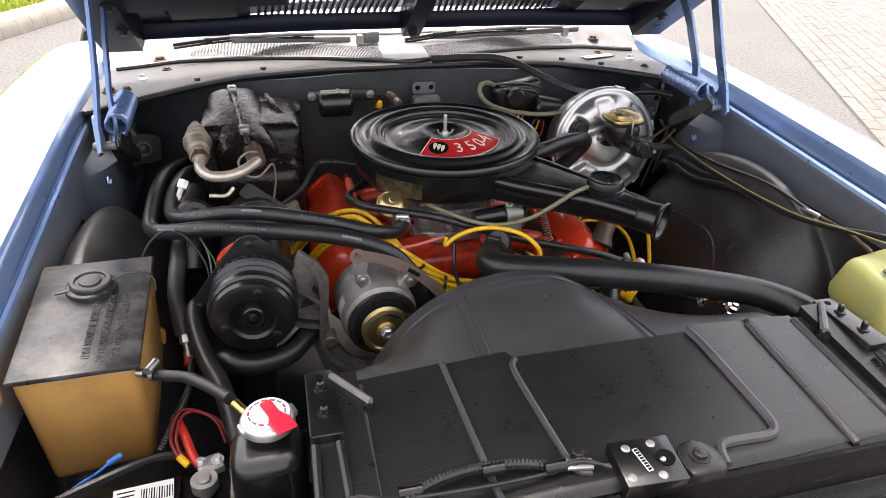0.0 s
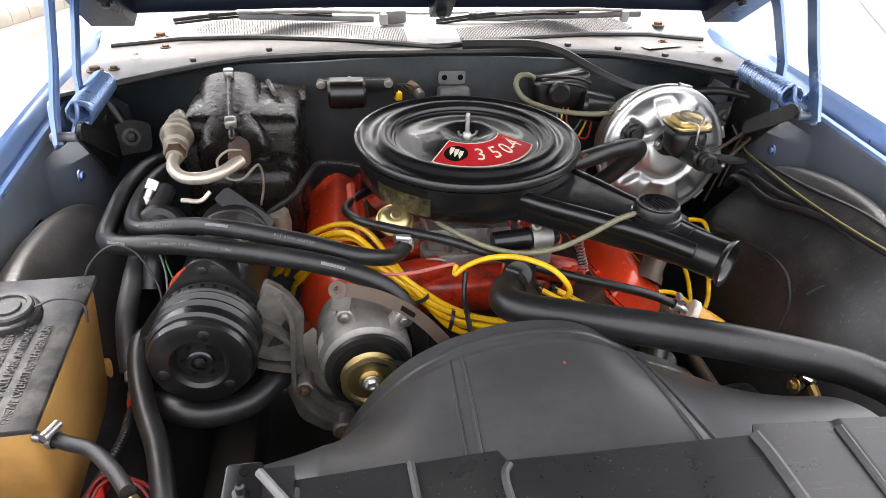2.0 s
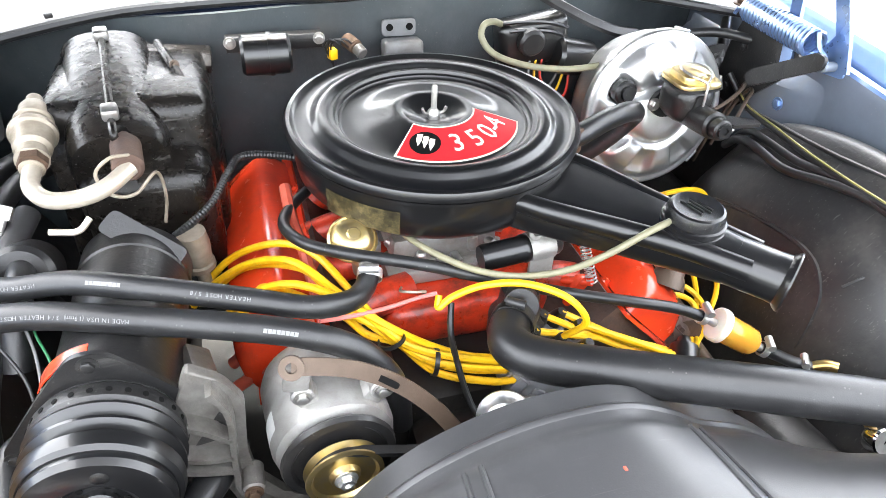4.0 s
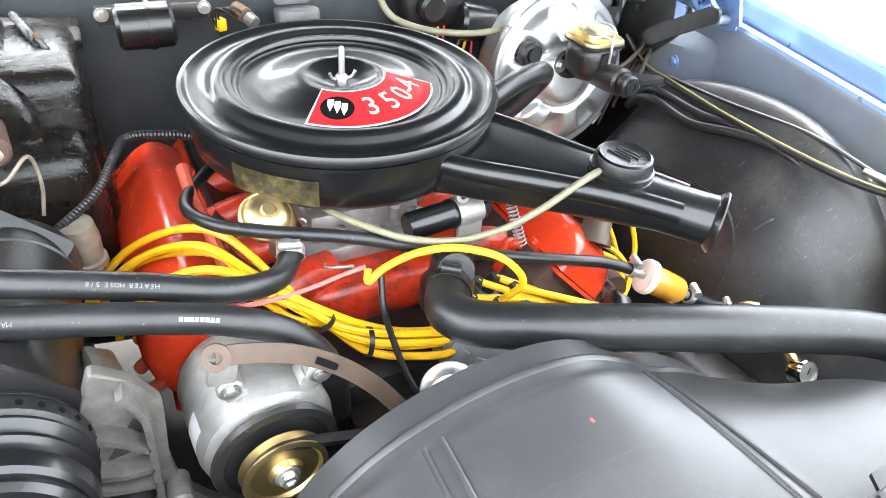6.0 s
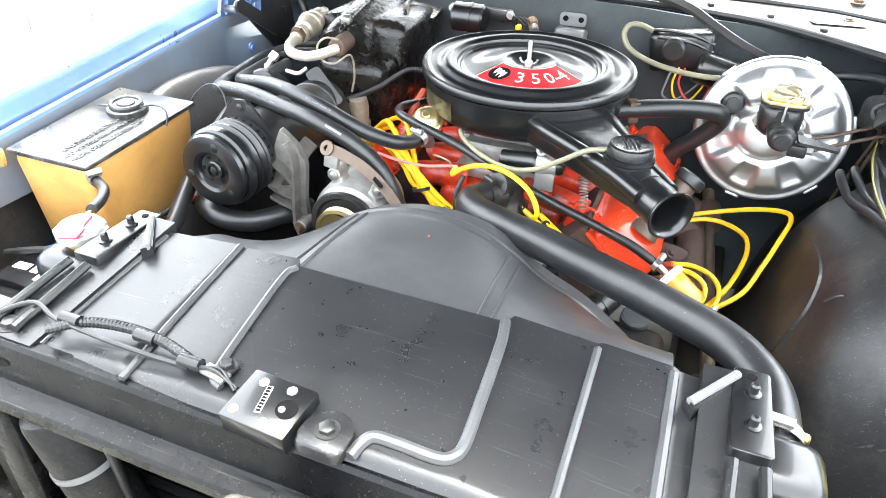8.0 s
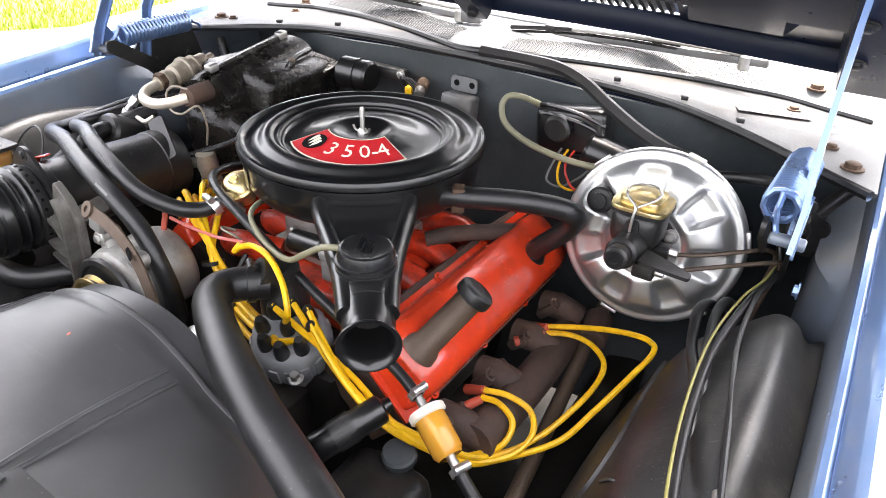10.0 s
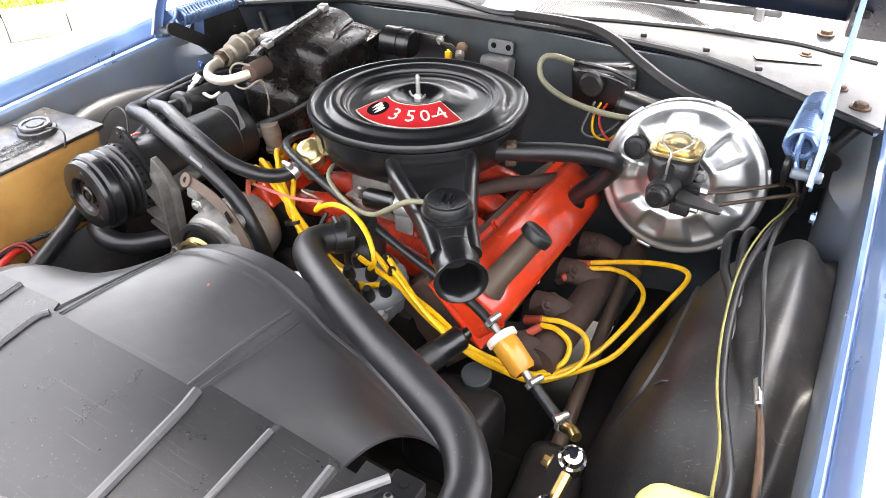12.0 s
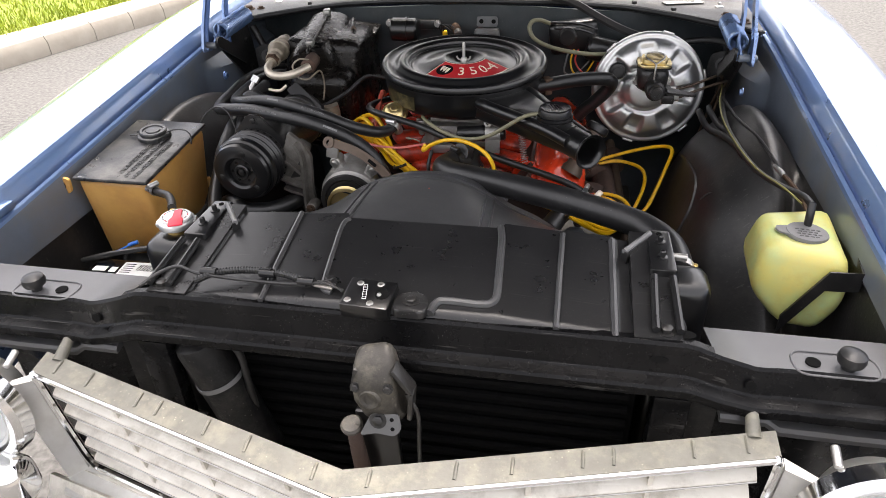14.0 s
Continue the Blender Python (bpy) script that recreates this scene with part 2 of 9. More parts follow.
LATCHDUST = material("dusty_latch_steel", (0.04, 0.036, 0.031), 0.5, 0.2, (0.015, 0.014, 0.012), 0.8, 40, 0.6, 130, dirt=(0.15, 0.135, 0.105), dirt_amount=0.5, dirt_scale=30, specks=0.7, speck_scale=120, speck_color=(0.3, 0.27, 0.2))
SEALGREY = material("aged_grey_rubber", (0.15, 0.15, 0.152), 0.5, 0.0, (0.1, 0.1, 0.1), 0.6, 30, 0.15, 300, dirt=(0.22, 0.21, 0.19), dirt_amount=0.4)
SEALHOSE = material("dusty_grey_black_hose", (0.02, 0.02, 0.021), 0.42, 0.0, (0.035, 0.035, 0.036), 0.6, 18, 0.12, 700, dirt=(0.09, 0.088, 0.085), dirt_amount=0.45, dirt_scale=14)
HEATBOX = material("grimy_black_fibreglass", (0.006, 0.0055, 0.005), 0.27, 0.0, (0.014, 0.011, 0.009), 0.7, 14, 1.0, 60, dirt=(0.028, 0.023, 0.019), dirt_amount=0.55, dirt_scale=24, specks=0.6, speck_scale=180, scratch=0.2, spec=0.34)
WHITE = material("white_printed_label", (0.75, 0.75, 0.74), 0.5, 0.0, (0.65, 0.65, 0.64), 0.4, 40)
CREAM = material("cream_print", (0.82, 0.78, 0.62), 0.4)
DECAL = material("red_decal", (0.55, 0.015, 0.02), 0.5, 0.0, (0.42, 0.012, 0.018), 0.5, 50)
PRINT = material("grey_hose_print", (0.17, 0.17, 0.17), 0.6)
INK = material("black_print", (0.004, 0.004, 0.004), 0.8, spec=0.1)
CORE = material("black_radiator_fins", (0.0025, 0.0025, 0.0028), 0.8, 0.0, (0.005, 0.005, 0.0048), 0.6, 60, 0.5, 300, spec=0.1)
DRYER = material("grimy_black_canister", (0.005, 0.005, 0.0055), 0.42, 0.0, (0.012, 0.012, 0.012), 0.7, 50, 0.9, 90, dirt=(0.05, 0.046, 0.04), dirt_amount=0.4, dirt_scale=30, specks=0.7, spec=0.25)
FUEL = material("amber_filter_glass", (0.95, 0.48, 0.06), 0.08, 0.0, (0.85, 0.38, 0.04), 0.5, 30, transmit=0.5)
CABLE = material("olive_vacuum_tube", (0.2, 0.19, 0.12), 0.45, 0.0, (0.12, 0.11, 0.07), 0.6, 60)
ASPHALT = material("worn_grey_asphalt", (0.12, 0.116, 0.11), 0.85, 0.0, (0.03, 0.029, 0.028), 0.95, 42, 0.9, 45, dirt=(0.11, 0.105, 0.1), dirt_amount=0.5, dirt_scale=0.8, specks=0.9, speck_scale=55, speck_color=(0.3, 0.29, 0.27))
CONCRETE = material("weathered_concrete", (0.33, 0.3, 0.255), 0.85, 0.0, (0.25, 0.225, 0.19), 0.6, 6, 0.4, 60, dirt=(0.25, 0.22, 0.18), dirt_amount=0.4, dirt_scale=3)
PAVER = material("pale_concrete_paver", (0.145, 0.133, 0.12), 0.85, 0.0, (0.105, 0.095, 0.086), 0.6, 8, 0.4, 80, per_object=0.14)
PAVERFAR = material("pale_concrete_paving", (0.145, 0.133, 0.12), 0.85, 0.0, (0.105, 0.095, 0.086), 0.6, 8, 0.4, 80, per_island=0.14)
SOIL = material("lawn_soil", (0.14, 0.19, 0.02), 0.9, 0.0, (0.22, 0.26, 0.03), 0.7, 2.5, 0.6, 30)
LEAF = material("fresh_grass_blades", (0.2, 0.27, 0.015), 0.55, 0.0, (0.34, 0.35, 0.03), 0.8, 1.2, per_island=0.3)
# pale and only partly clear: bright sky glare is painted into the colour
GLASS = material("whitened_glass", (0.75, 0.78, 0.78), 0.06, 0.0, (0.68, 0.7, 0.7), 0.5, 5, transmit=0.35)
RUST = material("rusty_bolt", (0.085, 0.048, 0.028), 0.7, 0.3, (0.045, 0.03, 0.02), 0.6, 80, 0.5, 300)


# ---- mesh helpers ----
ORIGIN = {}


def thing(name, at, label, category, group="", kind=""):
    """An empty at the base of a thing; its parts hang under it."""
    ob = new(name)
    ob.empty_display_size = 0.03
    ob.location = at
    ORIGIN[ob] = Vector(at)
    return tagged(ob, label, category, group, kind)


def part(name, bm, mat, parent, label="", sharp=38):
    """One mesh under a thing or part, built in world coordinates."""
    at = ORIGIN[parent]
    mesh = bpy.data.meshes.new(name)
    bmesh.ops.recalc_face_normals(bm, faces=bm.faces[:])
    lim = radians(sharp)
    for f in bm.faces:
        f.smooth = True
    for e in bm.edges:
        if len(e.link_faces) == 2 and e.calc_face_angle(0) > lim:
            e.smooth = False
    bm.transform(Matrix.Translation(-at))
    bm.to_mesh(mesh)
    bm.free()
    mesh.materials.append(mat)
    ob = new(name, mesh)
    ob.parent = parent
    ORIGIN[ob] = at
    if label:
        ob["label"] = label
    return ob


def solo(name, bm, mat, at, label, category, group="", kind="", sharp=38):
    """A thing that is one mesh."""
    mesh = bpy.data.meshes.new(name)
    bmesh.ops.recalc_face_normals(bm, faces=bm.faces[:])
    for f in bm.faces:
        f.smooth = True
    for e in bm.edges:
        if len(e.link_faces) == 2 and e.calc_face_angle(0) > radians(sharp):
            e.smooth = False
    at = Vector(at)
    bm.transform(Matrix.Translation(-at))
    bm.to_mesh(mesh)
    bm.free()
    mesh.materials.append(mat)
    ob = new(name, mesh)
    ob.location = at
    ORIGIN[ob] = at
    return tagged(ob, label, category, group, kind)


def bm_new():
    return bmesh.new()


def axis_matrix(at, direction, up=(0, 0, 1)):
    """A frame at a point whose z axis runs along direction."""
    z = Vector(direction).normalized()
    u = Vector(up)
    if abs(z.dot(u)) > 0.98:
        u = Vector((0, 1, 0))
    x = u.cross(z).normalized()
    y = z.cross(x)
    m = Matrix((x, y, z)).transposed().to_4x4()
    m.translation = at
    return m


def box(bm, at, size, rot=(0, 0, 0), bevel=0.0, seg=2, taper=None):
    """A box with rounded edges; taper scales its top in x and y."""
    m = pose(*at, *rot)
    r = bmesh.ops.create_cube(bm, size=1.0)
    vs = r["verts"]
    for v in vs:
        k = taper if taper and v.co.z > 0 else (1, 1)
        v.co = Vector((v.co.x * size[0] * k[0], v.co.y * size[1] * k[1], v.co.z * size[2]))
    if bevel:
        es = list({e for v in vs for e in v.link_edges})
        out = bmesh.ops.bevel(bm, geom=es, offset=bevel, segments=seg, affect="EDGES", profile=0.5, clamp_overlap=True)
        vs = list({v for f in out["faces"] for v in f.verts} | {v for v in vs if v.is_valid})
    bmesh.ops.transform(bm, matrix=m, verts=vs)
    return vs


def lathe(bm, profile, m, n=32, close=False):
    """Turn a profile of (radius, height) round the z axis of m."""
    rings = []
    for r, z in profile:
        if r < 1e-5:
            rings.append([bm.verts.new(m @ Vector((0, 0, z)))])
        else:
            rings.append([bm.verts.new(m @ Vector((r * math.cos(2 * math.pi * i / n), r * math.sin(2 * math.pi * i / n), z))) for i in range(n)])
    pairs = list(zip(rings[:-1], rings[1:]))
    if close:
        pairs.append((rings[-1], rings[0]))
    for a, b in pairs:
        for i in range(n):
            j = (i + 1) % n
            if len(a) == 1 and len(b) == 1:
                continue
            if len(a) == 1:
                bm.faces.new((a[0], b[i], b[j]))
            elif len(b) == 1:
                bm.faces.new((a[i], a[j], b[0]))
            else:
                bm.faces.new((a[i], a[j], b[j], b[i]))
    return rings


def rod(bm, a, b, r, n=16, r2=None, chamfer=0.0):
    """A cylinder from a to b with closed, chamfered ends."""
    a, b = Vector(a), Vector(b)
    h = (b - a).length
    r2 = r if r2 is None else r2
    c = min(chamfer, r * 0.5, h * 0.3)
    prof = [(0, 0), (r - c, 0), (r, c), (r2, h - c), (r2 - c, h), (0, h)] if c else [(0, 0), (r, 0), (r2, h), (0, h)]
    lathe(bm, prof, axis_matrix(a, b - a), n)


def spline(pts, k=8):
    """Points along a smooth curve through pts."""
    p = [Vector(q) for q in pts]
    if len(p) < 3:
        return p
    q = [2 * p[0] - p[1]] + p + [2 * p[-1] - p[-2]]
    out = []
    for i in range(1, len(q) - 2):
        for s in range(k):
            t = s / k
            a, b, c, d = q[i - 1], q[i], q[i + 1], q[i + 2]
            out.append(0.5 * ((2 * b) + (c - a) * t + (2 * a - 5 * b + 4 * c - d) * t * t + (3 * b - a - 3 * c + d) * t ** 3))
    out.append(p[-1])
    return out


def tube(bm, pts, r, n=12, k=8, rings=None, caps=True):
    """A round tube along a smooth curve; r may be a function of 0..1."""
    c = spline(pts, k)
    f = r if callable(r) else (lambda s: r)
    up = None
    loops = []
    for i, p in enumerate(c):
        t = (c[min(i + 1, len(c) - 1)] - c[max(i - 1, 0)]).normalized()
        if up is None:
            up = t.orthogonal().normalized()
        up = (up - t * up.dot(t)).normalized()
        side = t.cross(up)
        rr = f(i / (len(c) - 1))
        loops.append([bm.verts.new(p + (up * math.cos(2 * math.pi * j / n) + side * math.sin(2 * math.pi * j / n)) * rr) for j in range(n)])
    for a, b in zip(loops[:-1], loops[1:]):
        for j in range(n):
            bm.faces.new((a[j], a[(j + 1) % n], b[(j + 1) % n], b[j]))
    if caps:
        bm.faces.new(loops[0][::-1])
        bm.faces.new(loops[-1])
    return c


def prism(bm, outline, z0, z1, m=None, bevel=0.0):
    """A plate of the given outline (x, y) between two heights of m."""
    m = m or Matrix.Identity(4)
    lo = [bm.verts.new(m @ Vector((x, y, z0))) for x, y in outline]
    hi = [bm.verts.new(m @ Vector((x, y, z1))) for x, y in outline]
    faces = [bm.faces.new(lo[::-1]), bm.faces.new(hi)]
    n = len(lo)
    for i in range(n):
        faces.append(bm.faces.new((lo[i], lo[(i + 1) % n], hi[(i + 1) % n], hi[i])))
    if bevel:
        es = list({e for e in faces[1].edges})
        bmesh.ops.bevel(bm, geom=es, offset=bevel, segments=2, affect="EDGES", profile=0.5, clamp_overlap=True)


def rounded(outline, r, k=5):
    """Round the corners of an outline."""
    out = []
    n = len(outline)
    for i in range(n):
        p, a, b = Vector(outline[i]), Vector(outline[i - 1]), Vector(outline[(i + 1) % n])
        d1, d2 = (a - p), (b - p)
        c = min(r, d1.length * 0.45, d2.length * 0.45)
        s, e = p + d1.normalized() * c, p + d2.normalized() * c
        for j in range(k + 1):
            t = j / k
            q = s * (1 - t) ** 2 + p * 2 * t * (1 - t) + e * t * t
            out.append((q.x, q.y))
    return out


def sheet(bm, f, nu, nv, thick=0.0, down=(0, 0, -1)):
    """A surface f(u, v), u and v in 0..1, with a second skin below it."""
    g = [[bm.verts.new(f(i / nu, j / nv)) for j in range(nv + 1)] for i in range(nu + 1)]
    for i in range(nu):
        for j in range(nv):
            bm.faces.new((g[i][j], g[i + 1][j], g[i + 1][j + 1], g[i][j + 1]))
    if thick:
        d = Vector(down).normalized() * thick
        h = [[bm.verts.new(g[i][j].co + d) for j in range(nv + 1)] for i in range(nu + 1)]
        for i in range(nu):
            for j in range(nv):
                bm.faces.new((h[i][j], h[i][j + 1], h[i + 1][j + 1], h[i + 1][j]))
        ring = [(i, 0) for i in range(nu)] + [(nu, j) for j in range(nv)] + [(i, nv) for i in range(nu, 0, -1)] + [(0, j) for j in range(nv, 0, -1)]
        for (a, b), (c, e) in zip(ring, ring[1:] + ring[:1]):
            bm.faces.new((g[a][b], h[a][b], h[c][e], g[c][e]))


def loft(bm, sections, caps=True):
    """Skin a row of closed sections with equal point counts."""
    loops = [[bm.verts.new(p) for p in s] for s in sections]
    n = len(loops[0])
    for a, b in zip(loops[:-1], loops[1:]):
        for j in range(n):
            bm.faces.new((a[j], a[(j + 1) % n], b[(j + 1) % n], b[j]))
    if caps:
        bm.faces.new(loops[0][::-1])
        bm.faces.new(loops[-1])


def bolt(bm, at, direction, r=0.007, h=0.006, washer=True):
    """A hexagon bolt head with a washer."""
    m = axis_matrix(at, direction)
    if washer:
        lathe(bm, [(0, -0.001), (r * 1.5, -0.001), (r * 1.5, 0.0012), (0, 0.0012)], m, 16)
    lathe(bm, [(0, 0), (r, 0), (r, h * 0.85), (r * 0.8, h), (0, h)], m, 6)


def clamp_band(bm, at, direction, r, w=0.011):
    """A worm-drive hose clamp."""
    m = axis_matrix(at, direction)
    lathe(bm, [(r, -w / 2), (r + 0.0016, -w / 2), (r + 0.0016, w / 2), (r, w / 2)], m, 28, close=True)
    c = m @ Vector((0, r + 0.004, 0))
    t = (m.to_3x3() @ Vector((1, 0, 0)))
    rod(bm, c - t * 0.011, c + t * 0.011, 0.0055, 12)


def letters(name, body, size, mat, m, parent, depth=0.0006, align="CENTER", label=""):
    """Raised lettering as a mesh, standing on the plane of m."""
    cu = bpy.data.curves.new(name, "FONT")
    cu.body, cu.size, cu.extrude, cu.align_x, cu.align_y = body, size, depth, align, "CENTER"
    cu.resolution_u = 2
    tmp = bpy.data.objects.new(name, cu)
    scene.collection.objects.link(tmp)
    bpy.context.view_layer.update()
    me = bpy.data.meshes.new_from_object(tmp.evaluated_get(bpy.context.evaluated_depsgraph_get()))
    bpy.data.objects.remove(tmp)
    bpy.data.curves.remove(cu)
    me.name = name
    me.transform(Matrix.Translation(-ORIGIN[parent]) @ m)
    me.materials.clear()
    me.materials.append(mat)
    ob = new(name, me)
    ob.parent = parent
    ORIGIN[ob] = ORIGIN[parent]
    if label:
        ob["label"] = label
    return ob


# ---- ground ----
def ground_sheets():
    bm = bm_new()
    sheet(bm, lambda u, v: Vector((-600 + 1200 * u, -600 + 1200 * v, 0.0)), 24, 24)
    solo("road", bm, ASPHALT, (0, 0, 0), "worn grey asphalt road under the car", "road", kind="structure")
    # the kerb runs along a line that turns slowly
    line = [(-7.2, -14.0), (-5.0, -1.0), (-3.88, 2.5), (-3.2, 4.65), (-2.75, 6.07), (-2.2, 7.6), (-1.1, 10.8), (1.2, 17.5), (6.0, 31.0), (18.0, 60.0)]
    pts = [Vector((x, y, 0)) for x, y in line]
    c = spline(pts, 6)
    kerb = thing("kerb", tuple(pts[1]), "pale weathered concrete kerb beside the lawn", "kerb", kind="structure")
    for i in range(len(c) - 1):
        a, b = c[i], c[i + 1]
        d = (b - a).normalized()
        side = Vector((-d.y, d.x, 0))
        a2 = a + d * 0.006
        prof = [(0, -0.05), (0.0, 0.09), (0.03, 0.14), (0.06, 0.15), (0.34, 0.15), (0.34, -0.05)]
        bm = bm_new()
        loft(bm, [[p + side * s + Vector((0, 0, z)) for s, z in prof] for p in (a2, b)])
        part("kerb_stone", bm, CONCRETE, kerb)
    bm = bm_new()
    inner = []
    for i in range(len(c)):
        d = (c[min(i + 1, len(c) - 1)] - c[max(i - 1, 0)]).normalized()
        inner.append(c[i] + Vector((-d.y, d.x, 0)) * 0.34)
    rows = [[bm.verts.new((p.x + (-400 - p.x) * w, p.y, 0.13 + (0.5 * w))) for w in (0, 0.01, 0.03, 0.1, 0.4, 1)] for p in inner]
    for a, b in zip(rows[:-1], rows[1:]):
        for j in range(5):
            bm.faces.new((a[j], a[j + 1], b[j + 1], b[j]))
    solo("lawn_ground", bm, SOIL, (-5, 2, 0.13), "green soil of the lawn behind the kerb", "lawn", kind="structure")
    rng = random.Random(5)
    vs, fs = [], []
    for _ in range(52000):
        i = rng.uniform(0.10, 0.93) * (len(inner) - 1)
        j = int(i)
        p = inner[j].lerp(inner[min(j + 1, len(inner) - 1)], i - j)
        w = 0.02 + 7.5 * rng.random() ** 1.6
        x, y = p.x - w, p.y + rng.uniform(-0.2, 0.2)
        h = rng.uniform(0.03, 0.075)
        a = rng.uniform(0, 6.28)
        dx, dy = math.cos(a) * 0.007, math.sin(a) * 0.007
        lx, ly = rng.uniform(-0.03, 0.03), rng.uniform(-0.03, 0.03)
        k = len(vs)
        vs += [(x - dx, y - dy, 0.13), (x + dx, y + dy, 0.13), (x + lx, y + ly, 0.13 + h)]
        fs.append((k, k + 1, k + 2))
    me = bpy.data.meshes.new("grass")
    me.from_pydata(vs, [], fs)
    me.materials.append(LEAF)
    tagged(new("grass", me), "bright yellow-green lawn grass behind the kerb", "grass", kind="stuff")


ground_sheets()

# ---- car body ----
BODY_AT = (0.0, 0.0, 0.0)
car = thing("car_body", BODY_AT, "blue painted car front with the hood raised", "car")


def lip_z(side, y):
    return (0.989 + 0.107 * y if side < 0 else 0.998 + 0.088 * y) - 0.08 * max(0.0, y) ** 2


LIP_X = {-1: 0.735, 1: 0.7555}
LIP_IN = {-1: 0.8, 1: 1.0}


def fender(side):
    """Outer fender with a rolled top, and the blue lip that drops into the bay."""
    def f(u, v):
        y = -0.98 + 1.75 * u
        z0 = lip_z(side, min(y, 0.45))
        prof = [(LIP_X[side], 0.0), (LIP_X[side] + 0.004, 0.005), (0.80, 0.006), (0.87, -0.004), (0.93, -0.028), (0.965, -0.07), (0.975, -0.14), (0.972, -0.28), (0.955, -0.5)]
        i = v * (len(prof) - 1)
        j = min(int(i), len(prof) - 2)
        w = i - j
        x = prof[j][0] * (1 - w) + prof[j + 1][0] * w
        dz = prof[j][1] * (1 - w) + prof[j + 1][1] * w
        return Vector((side * x, y, z0 + dz))
    bm = bm_new()
    sheet(bm, f, 26, 24)
    part("fender", bm, BLUE, car)

    def g(u, v, prof_of):
        y = -0.98 + 1.55 * u
        z0 = lip_z(side, min(y, 0.45))
        prof = prof_of(z0)
        i = v * (len(prof) - 1)
        j = min(int(i), len(prof) - 2)
        w = i - j
        return Vector((side * (LIP_X[side] - LIP_IN[side] * (prof[j][0] * (1 - w) + prof[j + 1][0] * w)), y, z0 + prof[j][1] * (1 - w) + prof[j + 1][1] * w))
    bm = bm_new()
    # rolled face, seam and narrow flange
    sheet(bm, lambda u, v: g(u, v, lambda z0: [(0.0, 0.0), (0.003, -0.004), (0.014, -0.029), (0.0135, -0.038), (0.017, -0.039), (0.018, -0.033), (0.0235, -0.0365), (0.0255, -0.043)]), 26, 28)
    part("fender_lip", bm, BLUE, car)
    bm = bm_new()
    sheet(bm, lambda u, v: g(u, v, lambda z0: [(0.0255, -0.043), (0.0265, -0.048), (0.0285, -0.08), (0.0290, min(-0.09, (0.785 if side < 0 and u < 0.33 else 0.855) - z0) - 0.16 * min(1.0, max(0.0, (u * 1.55 - 0.98 + 0.02) / 0.12)))]), 60, 12)
    part("inner_panel", bm, BLUEDULL, car, "dusty blue-grey inner fender panel")


def hinge_box(side):
    """Pressed box in the inner panel that carries the hood hinge."""
    def f(u, v):
        y = 0.035 + 0.42 * u
        e = min(1.0, min(u / 0.34, (1.0 - u) / 0.07))
        e = e * e * (3 - 2 * e)
        z1 = 0.925
        z = z1 - (z1 - 0.76) * v
        w = min(1.0, v / 0.16)
        return Vector((side * (LIP_X[side] - 0.028 * LIP_IN[side] - 0.044 * e * w), y, z))
    bm = bm_new()
    sheet(bm, f, 40, 24, 0.002, (side, 0, 0))
    part("hinge_box", bm, BLUEDULL, car, "pressed blue box that carries the hinge", 30)


for s in (-1, 1):
    fender(s)
    hinge_box(s)


def inner_fender(side):
    """Black apron with the wheelhouse bulge, falling to the frame rail."""
    def f(u, v):
        y = -0.80 + 1.36 * u
        top = lip_z(side, y) - 0.08
        bulge = 1 / (1 + math.exp(-(y + 0.46) / 0.05)) / (1 + math.exp((y - 0.16) / 0.025))
        # from the lip inwards
        crest = 0.905 - (1.5 if y < -0.17 else 0.85) * (y + 0.17) ** 2 - 0.018 * (side < 0)
        arch = 0.60 + (crest - 0.60) * bulge
        pr = [(0.742, min(top, 0.864)), (0.734, min(top - 0.01, 0.85)), (0.712, arch - 0.03), (0.69, arch - 0.006), (0.672, arch), (0.654, arch - 0.008), (0.62, arch - 0.042), (0.578, arch - 0.085), (0.545, arch - 0.15), (0.50, arch - 0.27), (0.455, min(0.42, arch - 0.4)), (0.44, 0.26)]
        c = spline([Vector((x, 0, z)) for x, z in pr], 5)
        i = v * (len(c) - 1)
        j = min(int(i), len(c) - 2)
        p = c[j].lerp(c[j + 1], i - j)
        return Vector((side * p.x, y, p.z))
    bm = bm_new()
    sheet(bm, f, 64, 55)
    part("inner_fender", bm, APRON, car, "black plastic inner fender with a wheelhouse bulge", 75)


for s in (-1, 1):
    inner_fender(s)


def wall_y(x):
    return 0.305 + 0.55 * max(0.0, abs(x) - 0.22) ** 1.6


# front edge of the cowl for each half: across, back, up
EDGE = [(0.0, 0.306, 1.040), (0.2, 0.335, 1.033), (0.4, 0.358, 1.018), (0.5, 0.325, 1.010), (0.6, 0.280, 1.001), (0.66, 0.235, 0.998), (0.78, 0.17, 0.992)]


def edge_at(x, k):
    a = min(abs(x), 0.779)
    for p, q in zip(EDGE[:-1], EDGE[1:]):
        if a < q[0]:
            break
    w = (a - p[0]) / (q[0] - p[0])
    return p[k] * (1 - w) + q[k] * w


def cowl_y(x):
    return sum(edge_at(x + d, 1) for d in (-0.05, -0.025, 0.0, 0.025, 0.05)) / 5


def cowl_z(x):
    return sum(edge_at(x + d, 2) for d in (-0.05, -0.025, 0.0, 0.025, 0.05)) / 5


def cowl_at(x, v):
    """A point of the cowl panel, v running from its front edge to the screen."""
    y = cowl_y(x) + (0.575 + 0.10 * abs(x) - cowl_y(x)) * v
    v0 = 0.62 * min(1.0, abs(x) / 0.55)
    w = min(1.0, max(0.0, (v - v0) / 0.3))
    return Vector((x, y, cowl_z(x) + (1.046 - cowl_z(x)) * w * w * (3 - 2 * w) + 0.012 * v))


